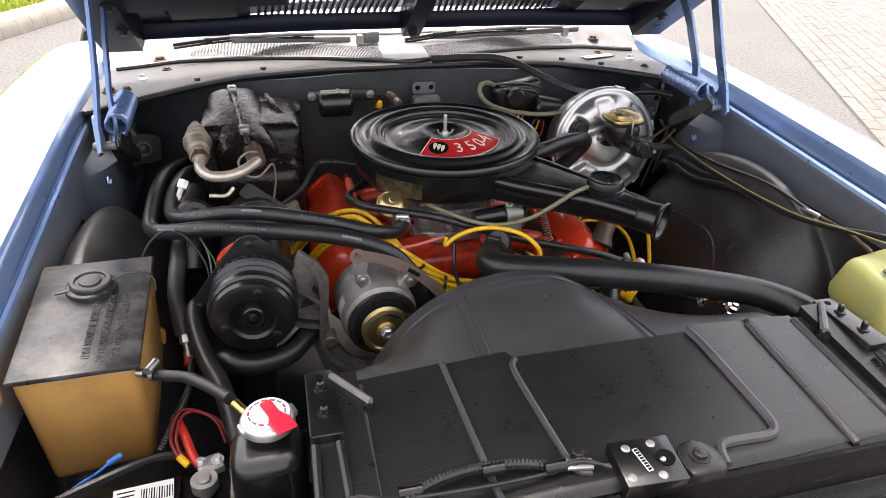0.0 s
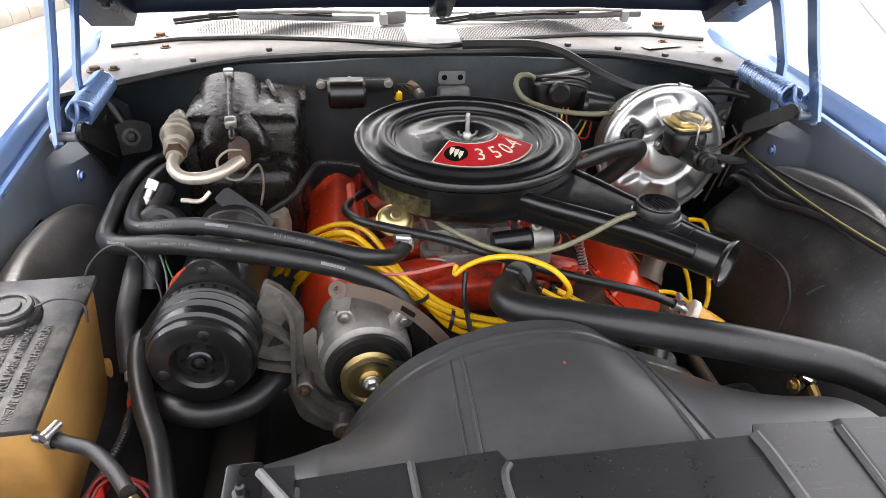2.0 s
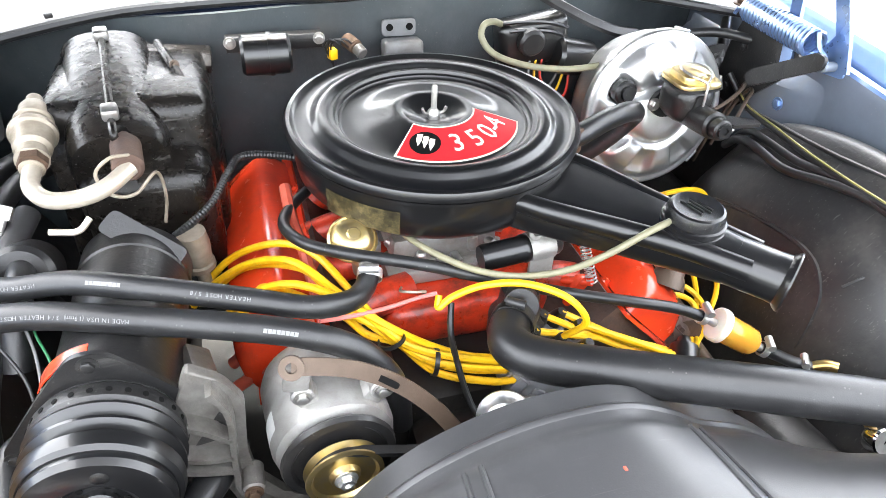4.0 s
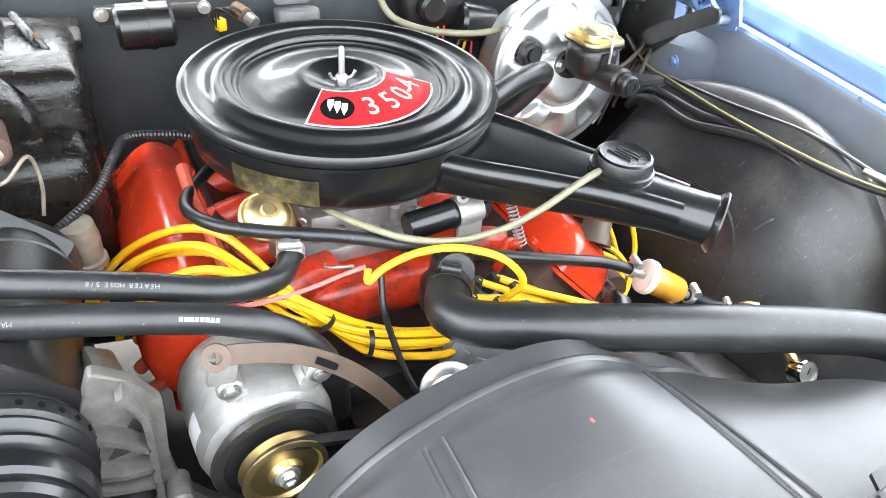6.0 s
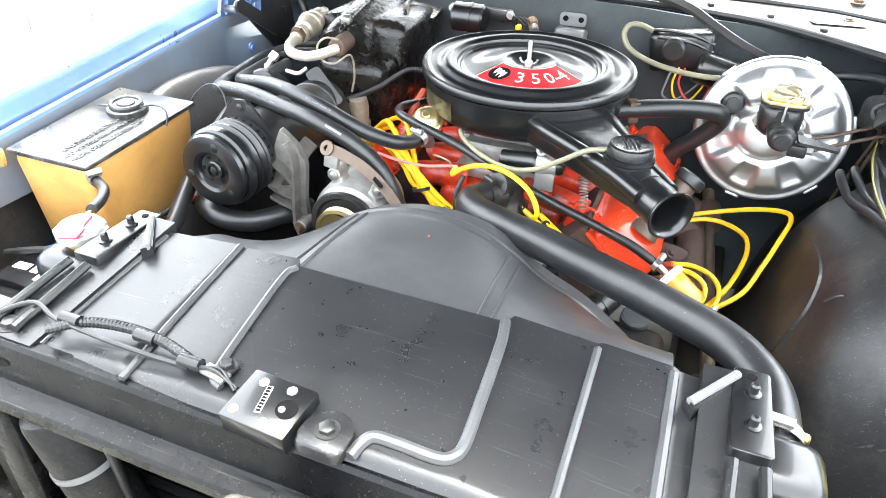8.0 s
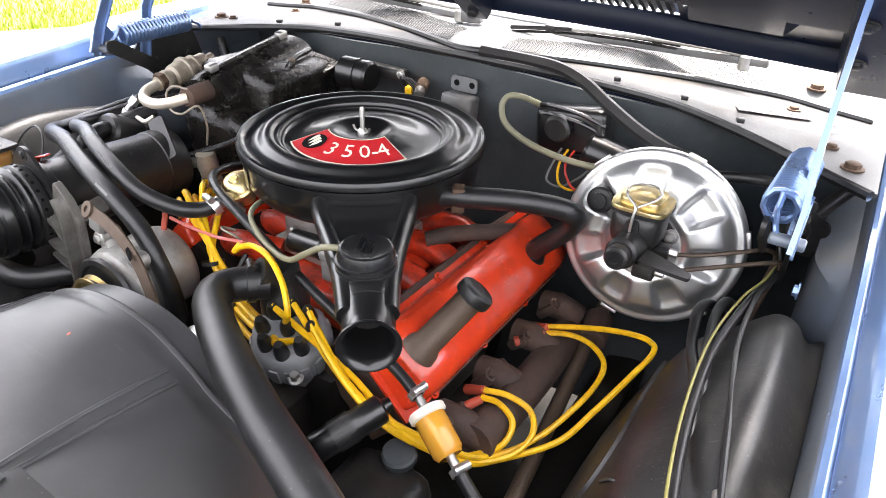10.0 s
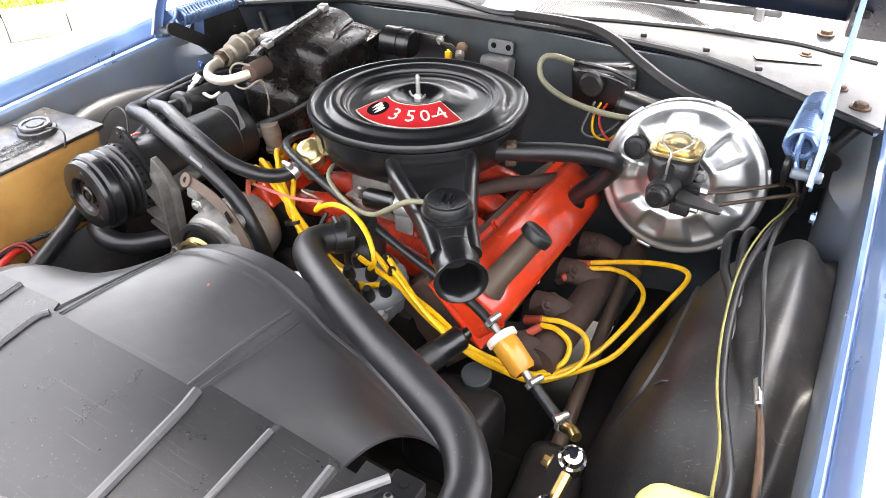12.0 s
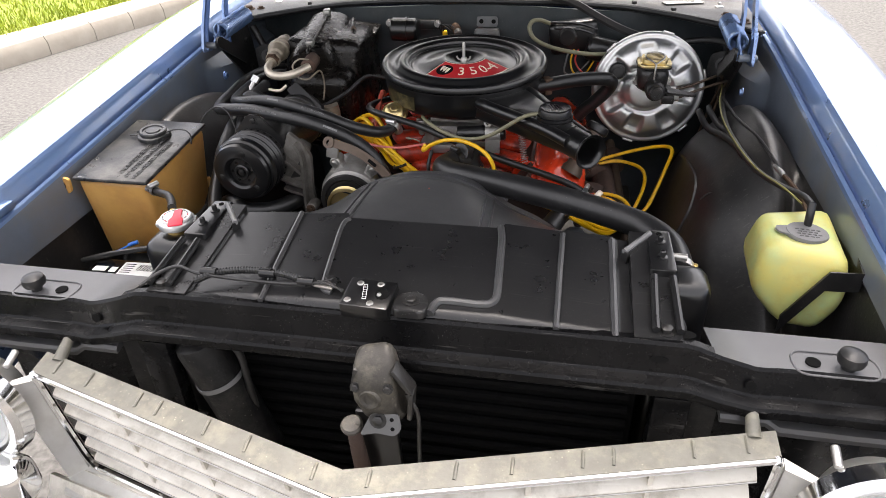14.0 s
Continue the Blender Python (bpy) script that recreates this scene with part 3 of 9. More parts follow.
def cowl_top(x, y):
    return cowl_at(x, (y - cowl_y(x)) / (0.575 + 0.10 * abs(x) - cowl_y(x))).z


def cowl_and_firewall():
    # firewall: drops from below the cowl edge
    bm = bm_new()
    sheet(bm, lambda u, v: Vector((-0.74 + 1.48 * u, min(wall_y(-0.74 + 1.48 * u), 0.46) + 0.02 * math.sin(v * 3.1) - 0.06 * (v > 0.75) * (v - 0.75) * 4, cowl_z(-0.74 + 1.48 * u) - 0.012 - 0.62 * v)), 40, 24, 0.01, (0, 1, 0))
    part("firewall", bm, FIREWALL, car, "dirty blue-grey painted firewall")
    # cowl edge seal
    bm = bm_new()
    tube(bm, [(x, cowl_y(x) - 0.006, cowl_z(x) - 0.004) for x in [-0.72 + 0.08 * i for i in range(19)]], 0.008, 8, 2)
    part("cowl_seal", bm, RUBBER, car, "flattened black rubber hood seal")
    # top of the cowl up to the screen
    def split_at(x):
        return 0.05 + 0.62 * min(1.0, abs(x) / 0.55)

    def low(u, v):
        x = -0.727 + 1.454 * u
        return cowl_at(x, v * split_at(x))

    def high(u, v):
        x = -0.727 + 1.454 * u
        return cowl_at(x, split_at(x) + (1 - split_at(x)) * v)
    # front flange, its shade under the hood painted in by the darker material
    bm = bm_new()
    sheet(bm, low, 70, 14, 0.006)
    part("cowl_flange", bm, COWLSHADED, car, "grimy grey front flange of the cowl with painted-in shade")
    bm = bm_new()
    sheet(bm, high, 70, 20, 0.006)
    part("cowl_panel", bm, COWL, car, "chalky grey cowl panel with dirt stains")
    # second seal lying along the step
    bm = bm_new()
    tube(bm, [tuple(cowl_at(x, split_at(x) - 0.015) + Vector((0, 0, 0.003))) for x in [-0.70 + 0.07 * i for i in range(21)]], 0.0065, 8, 3)
    part("step_seal", bm, RUBBER, car, "black rubber strip along the cowl step")
    # perforated air intake: a field of small raised ribs with gaps
    vs, fs = [], []
    for side in (-1, 1):
        for i in range(130):
            x = side * (0.06 + 0.0036 * i)
            for j in range(18):
                v = split_at(x) + 0.05 + (0.018 - 0.006 * min(1.0, abs(x) / 0.5)) * j + 0.008 * (i % 2)
                if v > 0.9 or (i > 100 and j > 17 - (i - 100) * 0.5):
                    continue
                p = cowl_at(x, v)
                k = len(vs)
                for dx, dy in ((-0.0009, -0.0012), (0.0009, -0.0012), (0.0009, 0.0012), (-0.0009, 0.0012)):
                    vs.append((p.x + dx, p.y + dy, p.z + 0.0009))
                    vs.append((p.x + dx, p.y + dy, p.z - 0.002))
                fs += [(k, k + 2, k + 4, k + 6), (k, k + 1, k + 3, k + 2), (k + 2, k + 3, k + 5, k + 4), (k + 4, k + 5, k + 7, k + 6), (k + 6, k + 7, k + 1, k)]
    me = bpy.data.meshes.new("cowl_intake_mesh")
    me.from_pydata(vs, [], fs)
    me.materials.append(SCREEN)
    ob = new("cowl_intake_mesh", me)
    ob.parent = car
    ob["label"] = "perforated steel air intake screen"
    ob["kind"] = "stuff"
    # windscreen, its white sky glare put into the glass colour
    bm = bm_new()
    sheet(bm, lambda u, v: Vector((-0.72 + 1.44 * u, 0.58 + 0.10 * abs(-0.72 + 1.44 * u) + 0.75 * v, 1.055 + 0.42 * v)), 20, 6, 0.005)
    part("windscreen", bm, GLASS, car, "curved windscreen glass with painted white glare").visible_shadow = False
    bm = bm_new()
    tube(bm, [(x, 0.574 + 0.10 * abs(x), 1.062) for x in [-0.72 + 0.12 * i for i in range(13)]], 0.008, 8, 2)
    part("windscreen_trim", bm, CHROME, car, "bright windscreen trim")
    # cabin below the glass, dark
    bm = bm_new()
    box(bm, (0, 1.3, 0.75), (1.7, 1.0, 0.62), bevel=0.05)
    part("dashboard", bm, DARKBLUE, car, "dark blue dashboard behind the windscreen")
    # roof closes the cabin
    bm = bm_new()
    sheet(bm, lambda u, v: Vector((-0.66 + 1.32 * u, 1.42 + 1.2 * v, 1.46 + 0.05 * math.sin(3.14 * u) - 0.03 * v)), 10, 8, 0.02)
    part("roof", bm, BLUE, car)
    # floor pan and frame rails under the bay
    bm = bm_new()
    box(bm, (0, 0.0, 0.235), (1.5, 2.0, 0.03))
    part("underbody", bm, DARK, car, "dark greasy underbody")
    for side in (-1, 1):
        bm = bm_new()
        box(bm, (side * 0.43, -0.3, 0.42), (0.08, 1.3, 0.12), bevel=0.01)
        part("frame_rail", bm, DARK, car)
    bm = bm_new()
    box(bm, (0, -0.25, 0.33), (0.9, 0.16, 0.1), bevel=0.02)
    part("crossmember", bm, DARK, car)


cowl_and_firewall()


def front_support():
    """Radiator support bar with its lip, end plates, holes and rubber buffers."""
    xs = [-0.76 + 1.52 * i / 60 for i in range(61)]

    def top(x):
        a = abs(x - 0.05)
        t = min(1.0, max(0.0, (a - 0.40) / 0.09))
        return 0.876 - 0.034 * t

    def ramp(x, a, b):
        return min(1.0, max(0.0, (abs(x - 0.05) - a) / (b - a)))

    def profile(x, back):
        t0 = top(x)
        drop = 0.044 - 0.006 * ramp(x, 0.40, 0.49)
        yb = -0.875 + 0.010 * ramp(x, 0.44, 0.52)
        return [(back, t0), (yb, t0 + 0.001), (yb - 0.004, t0 - 0.003), (yb - 0.014, t0 - drop + 0.003), (yb - 0.017, t0 - drop), (yb - 0.034, t0 - drop - 0.002), (yb - 0.037, t0 - drop - 0.006), (yb - 0.037, t0 - drop - 0.018)]

    def face(x0, x1, k0, k1, back, n, mat, label):
        def f(u, v):
            x = x0 + (x1 - x0) * u
            pr = profile(x, back)[k0:k1 + 1]
            if mat is GREYSAT:
                pr[0] = (back, 0.840)
            i = v * (len(pr) - 1)
            j = min(int(i), len(pr) - 2)
            w = i - j
            return Vector((x, pr[j][0] * (1 - w) + pr[j + 1][0] * w, pr[j][1] * (1 - w) + pr[j + 1][1] * w))
        bm = bm_new()
        sheet(bm, f, n, (k1 - k0) * 2, 0.003, (0, 0.6, -0.8))
        part("radiator_support", bm, mat, car, label, 16)
    face(-0.76, 0.76, 1, 7, -0.862, 101, SUPPORT, "satin black front of the radiator support bar")
    face(-0.38, 0.48, 0, 1, -0.862, 40, SUPPORT, "satin black radiator support bar")
    face(-0.76, -0.38, 0, 1, -0.79, 26, GREYSAT, "satin grey end of the radiator support")
    face(0.48, 0.76, 0, 1, -0.79, 26, GREYSAT, "satin grey end of the radiator support")
    for side in (-1, 1):
        cx = 0.05 + side * 0.552
        z = top(cx) + 0.0015
        # pressed recess rim round the hole
        bm = bm_new()
        pts = rounded([(cx - side * 0.018, -0.872), (cx + side * 0.088, -0.872), (cx + side * 0.088, -0.825), (cx - side * 0.018, -0.825)], 0.02)
        tube(bm, [(x, y, z - 0.0012) for x, y in pts + pts[:1]], 0.0016, 8, 1)
        part("recess_rim", bm, GREYSAT, car)
        bm = bm_new()
        lathe(bm, [(0, 0.0012), (0.0095, 0.0012), (0.0095, -0.004)], pose(cx + side * 0.008, -0.848, z), 20)
        part("hole", bm, INK, car)
        bm = bm_new()
        lathe(bm, [(0.011, 0), (0.011, 0.012), (0.021, 0.014), (0.023, 0.022), (0.021, 0.031), (0.012, 0.036), (0, 0.037)], pose(cx + side * 0.05, -0.852, z - 0.001) @ Matrix.Scale(0.78, 4), 24)
        part("rubber_buffer", bm, RUBBER, car, "round black rubber hood buffer")
        # bolts of the cover and slots in the front face
        bx = 0.05 + side * 0.368
        bm = bm_new()
        bolt(bm, (bx, -0.855, top(bx) + 0.003), (0, 0, 1), 0.009, 0.008)
        part("bolt", bm, BLACKD, car)
        bm = bm_new()
        lathe(bm, [(0, 0.0012), (0.012, 0.0012), (0.012, -0.003)], pose(bx + 0.024, -0.856, top(bx)) @ Matrix.Diagonal((1.2, 0.7, 1, 1)), 20)
        part("hole", bm, INK, car)
        for hx in (0.48, 0.36):
            bm = bm_new()
            lathe(bm, [(0, 0.0015), (0.007, 0.0015), (0.007, -0.003)], axis_matrix((0.05 + side * hx, -0.884, top(0.05 + side * hx) - 0.022), (0, -1, 0.3)) @ Matrix.Diagonal((1.8 if hx < 0.4 else 1, 0.6 if hx < 0.4 else 1, 1, 1)), 16)
            part("slot", bm, INK, car)
    # lower flange bar and sides of the opening
    bm = bm_new()
    box(bm, (0.05, -0.865, 0.45), (1.4, 0.04, 0.06), bevel=0.01)
    part("lower_bar", bm, BLACKD, car)
    for side in (-1, 1):
        bm = bm_new()
        sheet(bm, lambda u, v: Vector((0.05 + side * (0.40 + 0.32 * u), -0.87 - 0.02 * math.sin(u * 3.1) + 0.015 * math.sin(u * 9) + 0.02, 0.778 - 0.36 * v)), 14, 8, 0.004, (0, 1, 0))
        part("side_panel", bm, SUPPORT, car, "grimy black radiator side panel")
        bm = bm_new()
        edge = [(0.447, 0.784), (0.505, 0.784), (0.524, 0.770), (0.62, 0.769), (0.72, 0.771)]
        loft(bm, [[Vector((0.05 + side * x, y, z + dz)) for y, dz in ((-0.868, 0.002), (-0.900, 0.0), (-0.904, -0.005), (-0.904, -0.012), (-0.9, -0.012), (-0.868, -0.006))] for x, z in edge])
        part("panel_flange", bm, FLANGE, car, "folded top flange of the side panel")
        bm = bm_new()
        sheet(bm, lambda u, v: Vector((0.05 + side * (0.398 + 0.048 * u), -0.876 - 0.012 * u, 0.785 - 0.20 * v)), 6, 10, 0.004, (0, 1, 0))
        part("stained_plate", bm, DRYER, car, "grimy plate beside the radiator")
        bm = bm_new()
        box(bm, (0.05 + side * 0.385, -0.885, 0.63), (0.05, 0.03, 0.34), bevel=0.006)
        part("upright", bm, SUPPORT, car)
    # cooling core behind the opening with its fins
    bm = bm_new()
    box(bm, (0.07, -0.80, 0.62), (0.66, 0.035, 0.44))
    part("condenser_core", bm, CORE, car, "dark finned condenser core")
    for i in range(14):
        bm = bm_new()
        tube(bm, [(-0.25, -0.822, 0.43 + 0.029 * i), (0.07, -0.822, 0.43 + 0.029 * i), (0.39, -0.822, 0.43 + 0.029 * i)], 0.0075, 8, 1)
        part("condenser_tube", bm, CORE, car)


front_support()


def hood():
    """The raised hood: outer skin, inner frame, slotted vent and a centre bumper."""
    ang = radians(33)
    org = Vector((0.01, 0.315, 1.145))
    d = Vector((0, -math.cos(ang), math.sin(ang)))
    nrm = Vector((0, math.sin(ang), math.cos(ang)))
    ob = thing("hood", tuple(org), "raised car hood with a dark blue underside", "hood")

    def at(x, s, h=0.0):
        return org + Vector((x, 0, 0)) + d * s + nrm * h

    def f(u, v):
        x = -0.71 + 1.42 * u
        e = -0.078 - 0.03 * max(0, abs(x) - 0.3) / 0.4
        return at(x, e + (1.22 - e) * v, 0.045 + 0.02 * math.sin(math.pi * u) - 0.05 * (2 * u - 1) ** 8)
    bm = bm_new()
    sheet(bm, f, 70, 64, 0.003, tuple(-nrm))
    # the vent is a real opening
    gone = []
    for fc in bm.faces:
        c = fc.calc_center_median() - org
        s, x = c.dot(d), c.x
        if -0.032 < s < 0.036 and 0.035 < abs(x) < 0.362:
            gone.append(fc)
    bmesh.ops.delete(bm, geom=gone, context="FACES")
    part("skin", bm, BLUE, ob)
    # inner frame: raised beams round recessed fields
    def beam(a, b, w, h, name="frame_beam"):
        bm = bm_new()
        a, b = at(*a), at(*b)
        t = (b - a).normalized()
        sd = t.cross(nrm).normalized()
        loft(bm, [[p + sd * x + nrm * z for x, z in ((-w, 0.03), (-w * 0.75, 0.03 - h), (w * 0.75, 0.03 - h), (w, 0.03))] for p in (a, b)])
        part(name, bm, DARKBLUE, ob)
    for sx in (-1, 1):
        beam((sx * 0.665, -0.10), (sx * 0.665, 1.2), 0.055, 0.05)
        beam((sx * 0.47, 0.02), (sx * 0.56, 1.2), 0.09, 0.028)
        beam((sx * 0.30, 0.15), (sx * 0.69, 0.12), 0.085, 0.03)
    beam((-0.69, 1.16), (0.69, 1.16), 0.05, 0.05)
    beam((-0.45, 0.20), (0.45, 0.20), 0.06, 0.035)
    beam((0, -0.06), (0, 1.15), 0.028, 0.05, "centre_beam")
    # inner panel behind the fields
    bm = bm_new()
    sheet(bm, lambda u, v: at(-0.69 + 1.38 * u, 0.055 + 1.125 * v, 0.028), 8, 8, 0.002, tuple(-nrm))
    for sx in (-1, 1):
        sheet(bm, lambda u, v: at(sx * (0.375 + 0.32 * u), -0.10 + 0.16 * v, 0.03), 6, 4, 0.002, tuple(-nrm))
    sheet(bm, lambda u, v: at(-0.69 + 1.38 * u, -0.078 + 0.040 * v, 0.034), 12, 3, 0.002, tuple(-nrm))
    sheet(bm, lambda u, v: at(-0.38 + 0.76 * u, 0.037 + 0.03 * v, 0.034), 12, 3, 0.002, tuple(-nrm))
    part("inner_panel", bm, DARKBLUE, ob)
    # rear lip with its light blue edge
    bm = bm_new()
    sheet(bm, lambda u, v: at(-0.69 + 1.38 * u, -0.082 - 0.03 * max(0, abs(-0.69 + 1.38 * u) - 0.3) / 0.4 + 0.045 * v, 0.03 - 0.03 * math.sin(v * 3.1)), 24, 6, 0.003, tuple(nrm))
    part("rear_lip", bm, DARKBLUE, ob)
    # louvre bars across the vent
    for sx in (-1, 1):
        for i in range(22):
            bm = bm_new()
            x = sx * (0.042 + 0.0150 * i)
            a, b = at(x, -0.045, 0.042), at(x - sx * 0.008, 0.05, 0.042)
            loft(bm, [[p + Vector((dx, 0, 0)) + nrm * dz for dx, dz in ((-0.0034, -0.006), (0.0034, -0.006), (0.0034, 0.004), (-0.0034, 0.004))] for p in (a, b)])
            part("louvre", bm, BLACKD, ob)
    bm = bm_new()
    rod(bm, at(0, -0.036, 0.01), at(0, -0.036, -0.03), 0.011, 16, chamfer=0.004)
    part("centre_bumper", bm, RUBBER, ob)
    for sx in (-1, 1):
        bm = bm_new()
        box(bm, tuple(at(sx * 0.655, -0.02, 0.0)), (0.06, 0.16, 0.014), (-33, 0, 0), 0.004)
        part("hinge_plate", bm, DARKBLUE, ob)
        for k in (0.02, 0.14):
            bm = bm_new()
            bolt(bm, at(sx * 0.64, k, -0.022), tuple(-nrm), 0.009, 0.008)
            part("bolt", bm, BLACKD, ob)


hood()


def hood_hinge(side):
    """Spring hinge: coil, hooked ends, two arms and the bracket."""
    X = 0.640 * side + 0.002
    bm = bm_new()
    outline = rounded([(0.045, 0.965), (0.07, 1.0), (0.205, 1.002), (0.225, 0.94), (0.235, 0.845), (0.165, 0.838), (0.12, 0.89)], 0.014, 4)
    prism(bm, outline, -0.003, 0.003, Matrix(((0, 0, 1, X + side * 0.010), (1, 0, 0, 0), (0, 1, 0, 0), (0, 0, 0, 1))))
    ob = part("hood_hinge", bm, BLACKD, car, "hood hinge with a blue coil spring and a grimy bracket")
    a, b = Vector((X - side * 0.014, 0.016, 1.018)), Vector((X - side * 0.008, 0.182, 1.021))
    ax = (b - a).normalized()
    up = Vector((0, 0, 1))
    up = (up - ax * up.dot(ax)).normalized()
    sd = ax.cross(up)
    pts = []
    turns = 19
    for i in range(turns * 10 + 1):
        t = i / (turns * 10)
        th = 2 * math.pi * turns * t
        pts.append(a + (b - a) * t + (up * math.cos(th) + sd * math.sin(th)) * 0.0195)
    bm = bm_new()
    tube(bm, pts, 0.0041, 6, 1)
    part("coil_spring", bm, BLUE, ob)
    pin = Vector((X + side * 0.006, -0.014, 0.992))
    for p, q, nm in ((a, pin + Vector((-side * 0.012, 0, 0.0)), "spring_hook"), (b, b + Vector((0, 0.035, -0.02)), "spring_hook")):
        bm = bm_new()
        mid = (p + q) / 2 + ax * (-0.012 if p is a else 0.012)
        tube(bm, [p + up * 0.0195, p + ax * (-0.012 if p is a else 0.012), mid, q], 0.0038, 8)
        part(nm, bm, BLUE, ob)

    def arm(pts2, w, nm):
        bm = bm_new()
        c = [Vector(p) for p in pts2]
        secs = []
        for i, p in enumerate(c):
            t = (c[min(i + 1, len(c) - 1)] - c[max(i - 1, 0)]).normalized()
            s2 = Vector((1, 0, 0)).cross(t).normalized()
            secs.append([p + s2 * dx * w + Vector((dz, 0, 0)) for dx, dz in ((-1, -0.0025), (-1, 0.004), (-0.8, 0.0045), (-0.8, -0.0005), (0.8, -0.0005), (0.8, 0.0045), (1, 0.004), (1, -0.0025))])
        loft(bm, secs)
        part(nm, bm, BLUE, ob)
    arm([(X + side * 0.012, -0.03, 0.985), (X + side * 0.012, -0.012, 1.03), (X + side * 0.006, 0.02, 1.10), (X + side * 0.002, 0.07, 1.21), (X, 0.13, 1.34)], 0.0125, "front_arm")
    arm([(X + side * 0.004, 0.075, 0.96), (X + side * 0.004, 0.095, 1.06), (X + side * 0.002, 0.15, 1.15), (X, 0.21, 1.22)], 0.012, "rear_arm")
    bm = bm_new()
    rod(bm, pin - Vector((0.02, 0, 0)), pin + Vector((0.02, 0, 0)), 0.008, 14, chamfer=0.002)
    part("pin", bm, BLUEDULL, ob)
    bm = bm_new()
    outline = rounded([(-0.034, 0.978), (-0.016, 1.045), (-0.002, 1.05), (0.034, 0.99), (0.01, 0.972)], 0.006, 3)
    prism(bm, outline, -0.002, 0.002, Matrix(((0, 0, 1, X + side * 0.016), (1, 0, 0, 0), (0, 1, 0, 0), (0, 0, 0, 1))))
    part("arm_gusset", bm, BLUE, ob)
    for y, z in ((0.10, 0.945), (0.185, 0.95), (0.20, 0.87)):
        bm = bm_new()
        bolt(bm, (X + side * 0.010 - side * 0.003, y, z), (-side, 0, 0), 0.007, 0.005)
        part("bracket_bolt", bm, BLACKD, ob)
    # lower link and the bracket on the inner fender
    MX, MY, MZ = (-0.636, 0.285, 0.876) if side < 0 else (0.653, 0.247, 0.896)
    bm = bm_new()
    outline = rounded([(-0.026, 1.012), (-0.006, 1.014), (0.12, 0.935), (0.125, 0.918), (0.11, 0.908), (-0.024, 0.992)], 0.008, 4)
    prism(bm, outline, -0.003, 0.003, Matrix(((0, 0, 1, X - side * 0.022), (1, 0, 0, 0), (0, 1, 0, 0), (0, 0, 0, 1))))
    part("lower_link", bm, BLACKD, ob)
    bm = bm_new()
    prism(bm, rounded([(-0.024, -0.024), (0.024, -0.024), (0.03, 0.016), (0.0, 0.026), (-0.026, 0.016)], 0.01, 4), -0.003, 0.003, axis_matrix((MX, MY, MZ), (-side * 0.35, -0.9, 0.3)) @ Matrix.Diagonal((1.4, 1.4, 1, 1)))
    part("mount_plate", bm, DRYER, ob)
    bm = bm_new()
    bolt(bm, (MX - side * 0.001, MY - 0.0035, MZ + 0.001), (-side * 0.35, -0.9, 0.3), 0.012, 0.009)
    part("bolt", bm, BLACKD, ob)
    bm = bm_new()
    tube(bm, [(side * 0.69 + 0.01, 0.31, 0.955), (MX + side * 0.015, MY + 0.016, MZ + 0.025), (MX, MY + 0.002, MZ)], 0.011, 10)
    part("mount_arm", bm, BLACKD, ob)


for s in (-1, 1):
    hood_hinge(s)
    # small bolt in the blue inner panel behind each hinge
    bm = bm_new()
    bolt(bm, (s * 0.678, 0.092, 0.878), (-s, 0, 0), 0.008, 0.007)
    part("panel_bolt", bm, BLUE, car)
# rusty bolts along the cowl corners
for x, y in ((0.69, 0.27), (0.60, 0.55), (-0.69, 0.33), (-0.60, 0.53)):
    bm = bm_new()
    bolt(bm, (x, y, cowl_top(x, y) + 0.001), (0, 0, 1), 0.011, 0.009)
    part("cowl_bolt", bm, RUST, car)


# ---- air cleaner ----
AC = Vector((0.0085, 0.0088, 0.0))


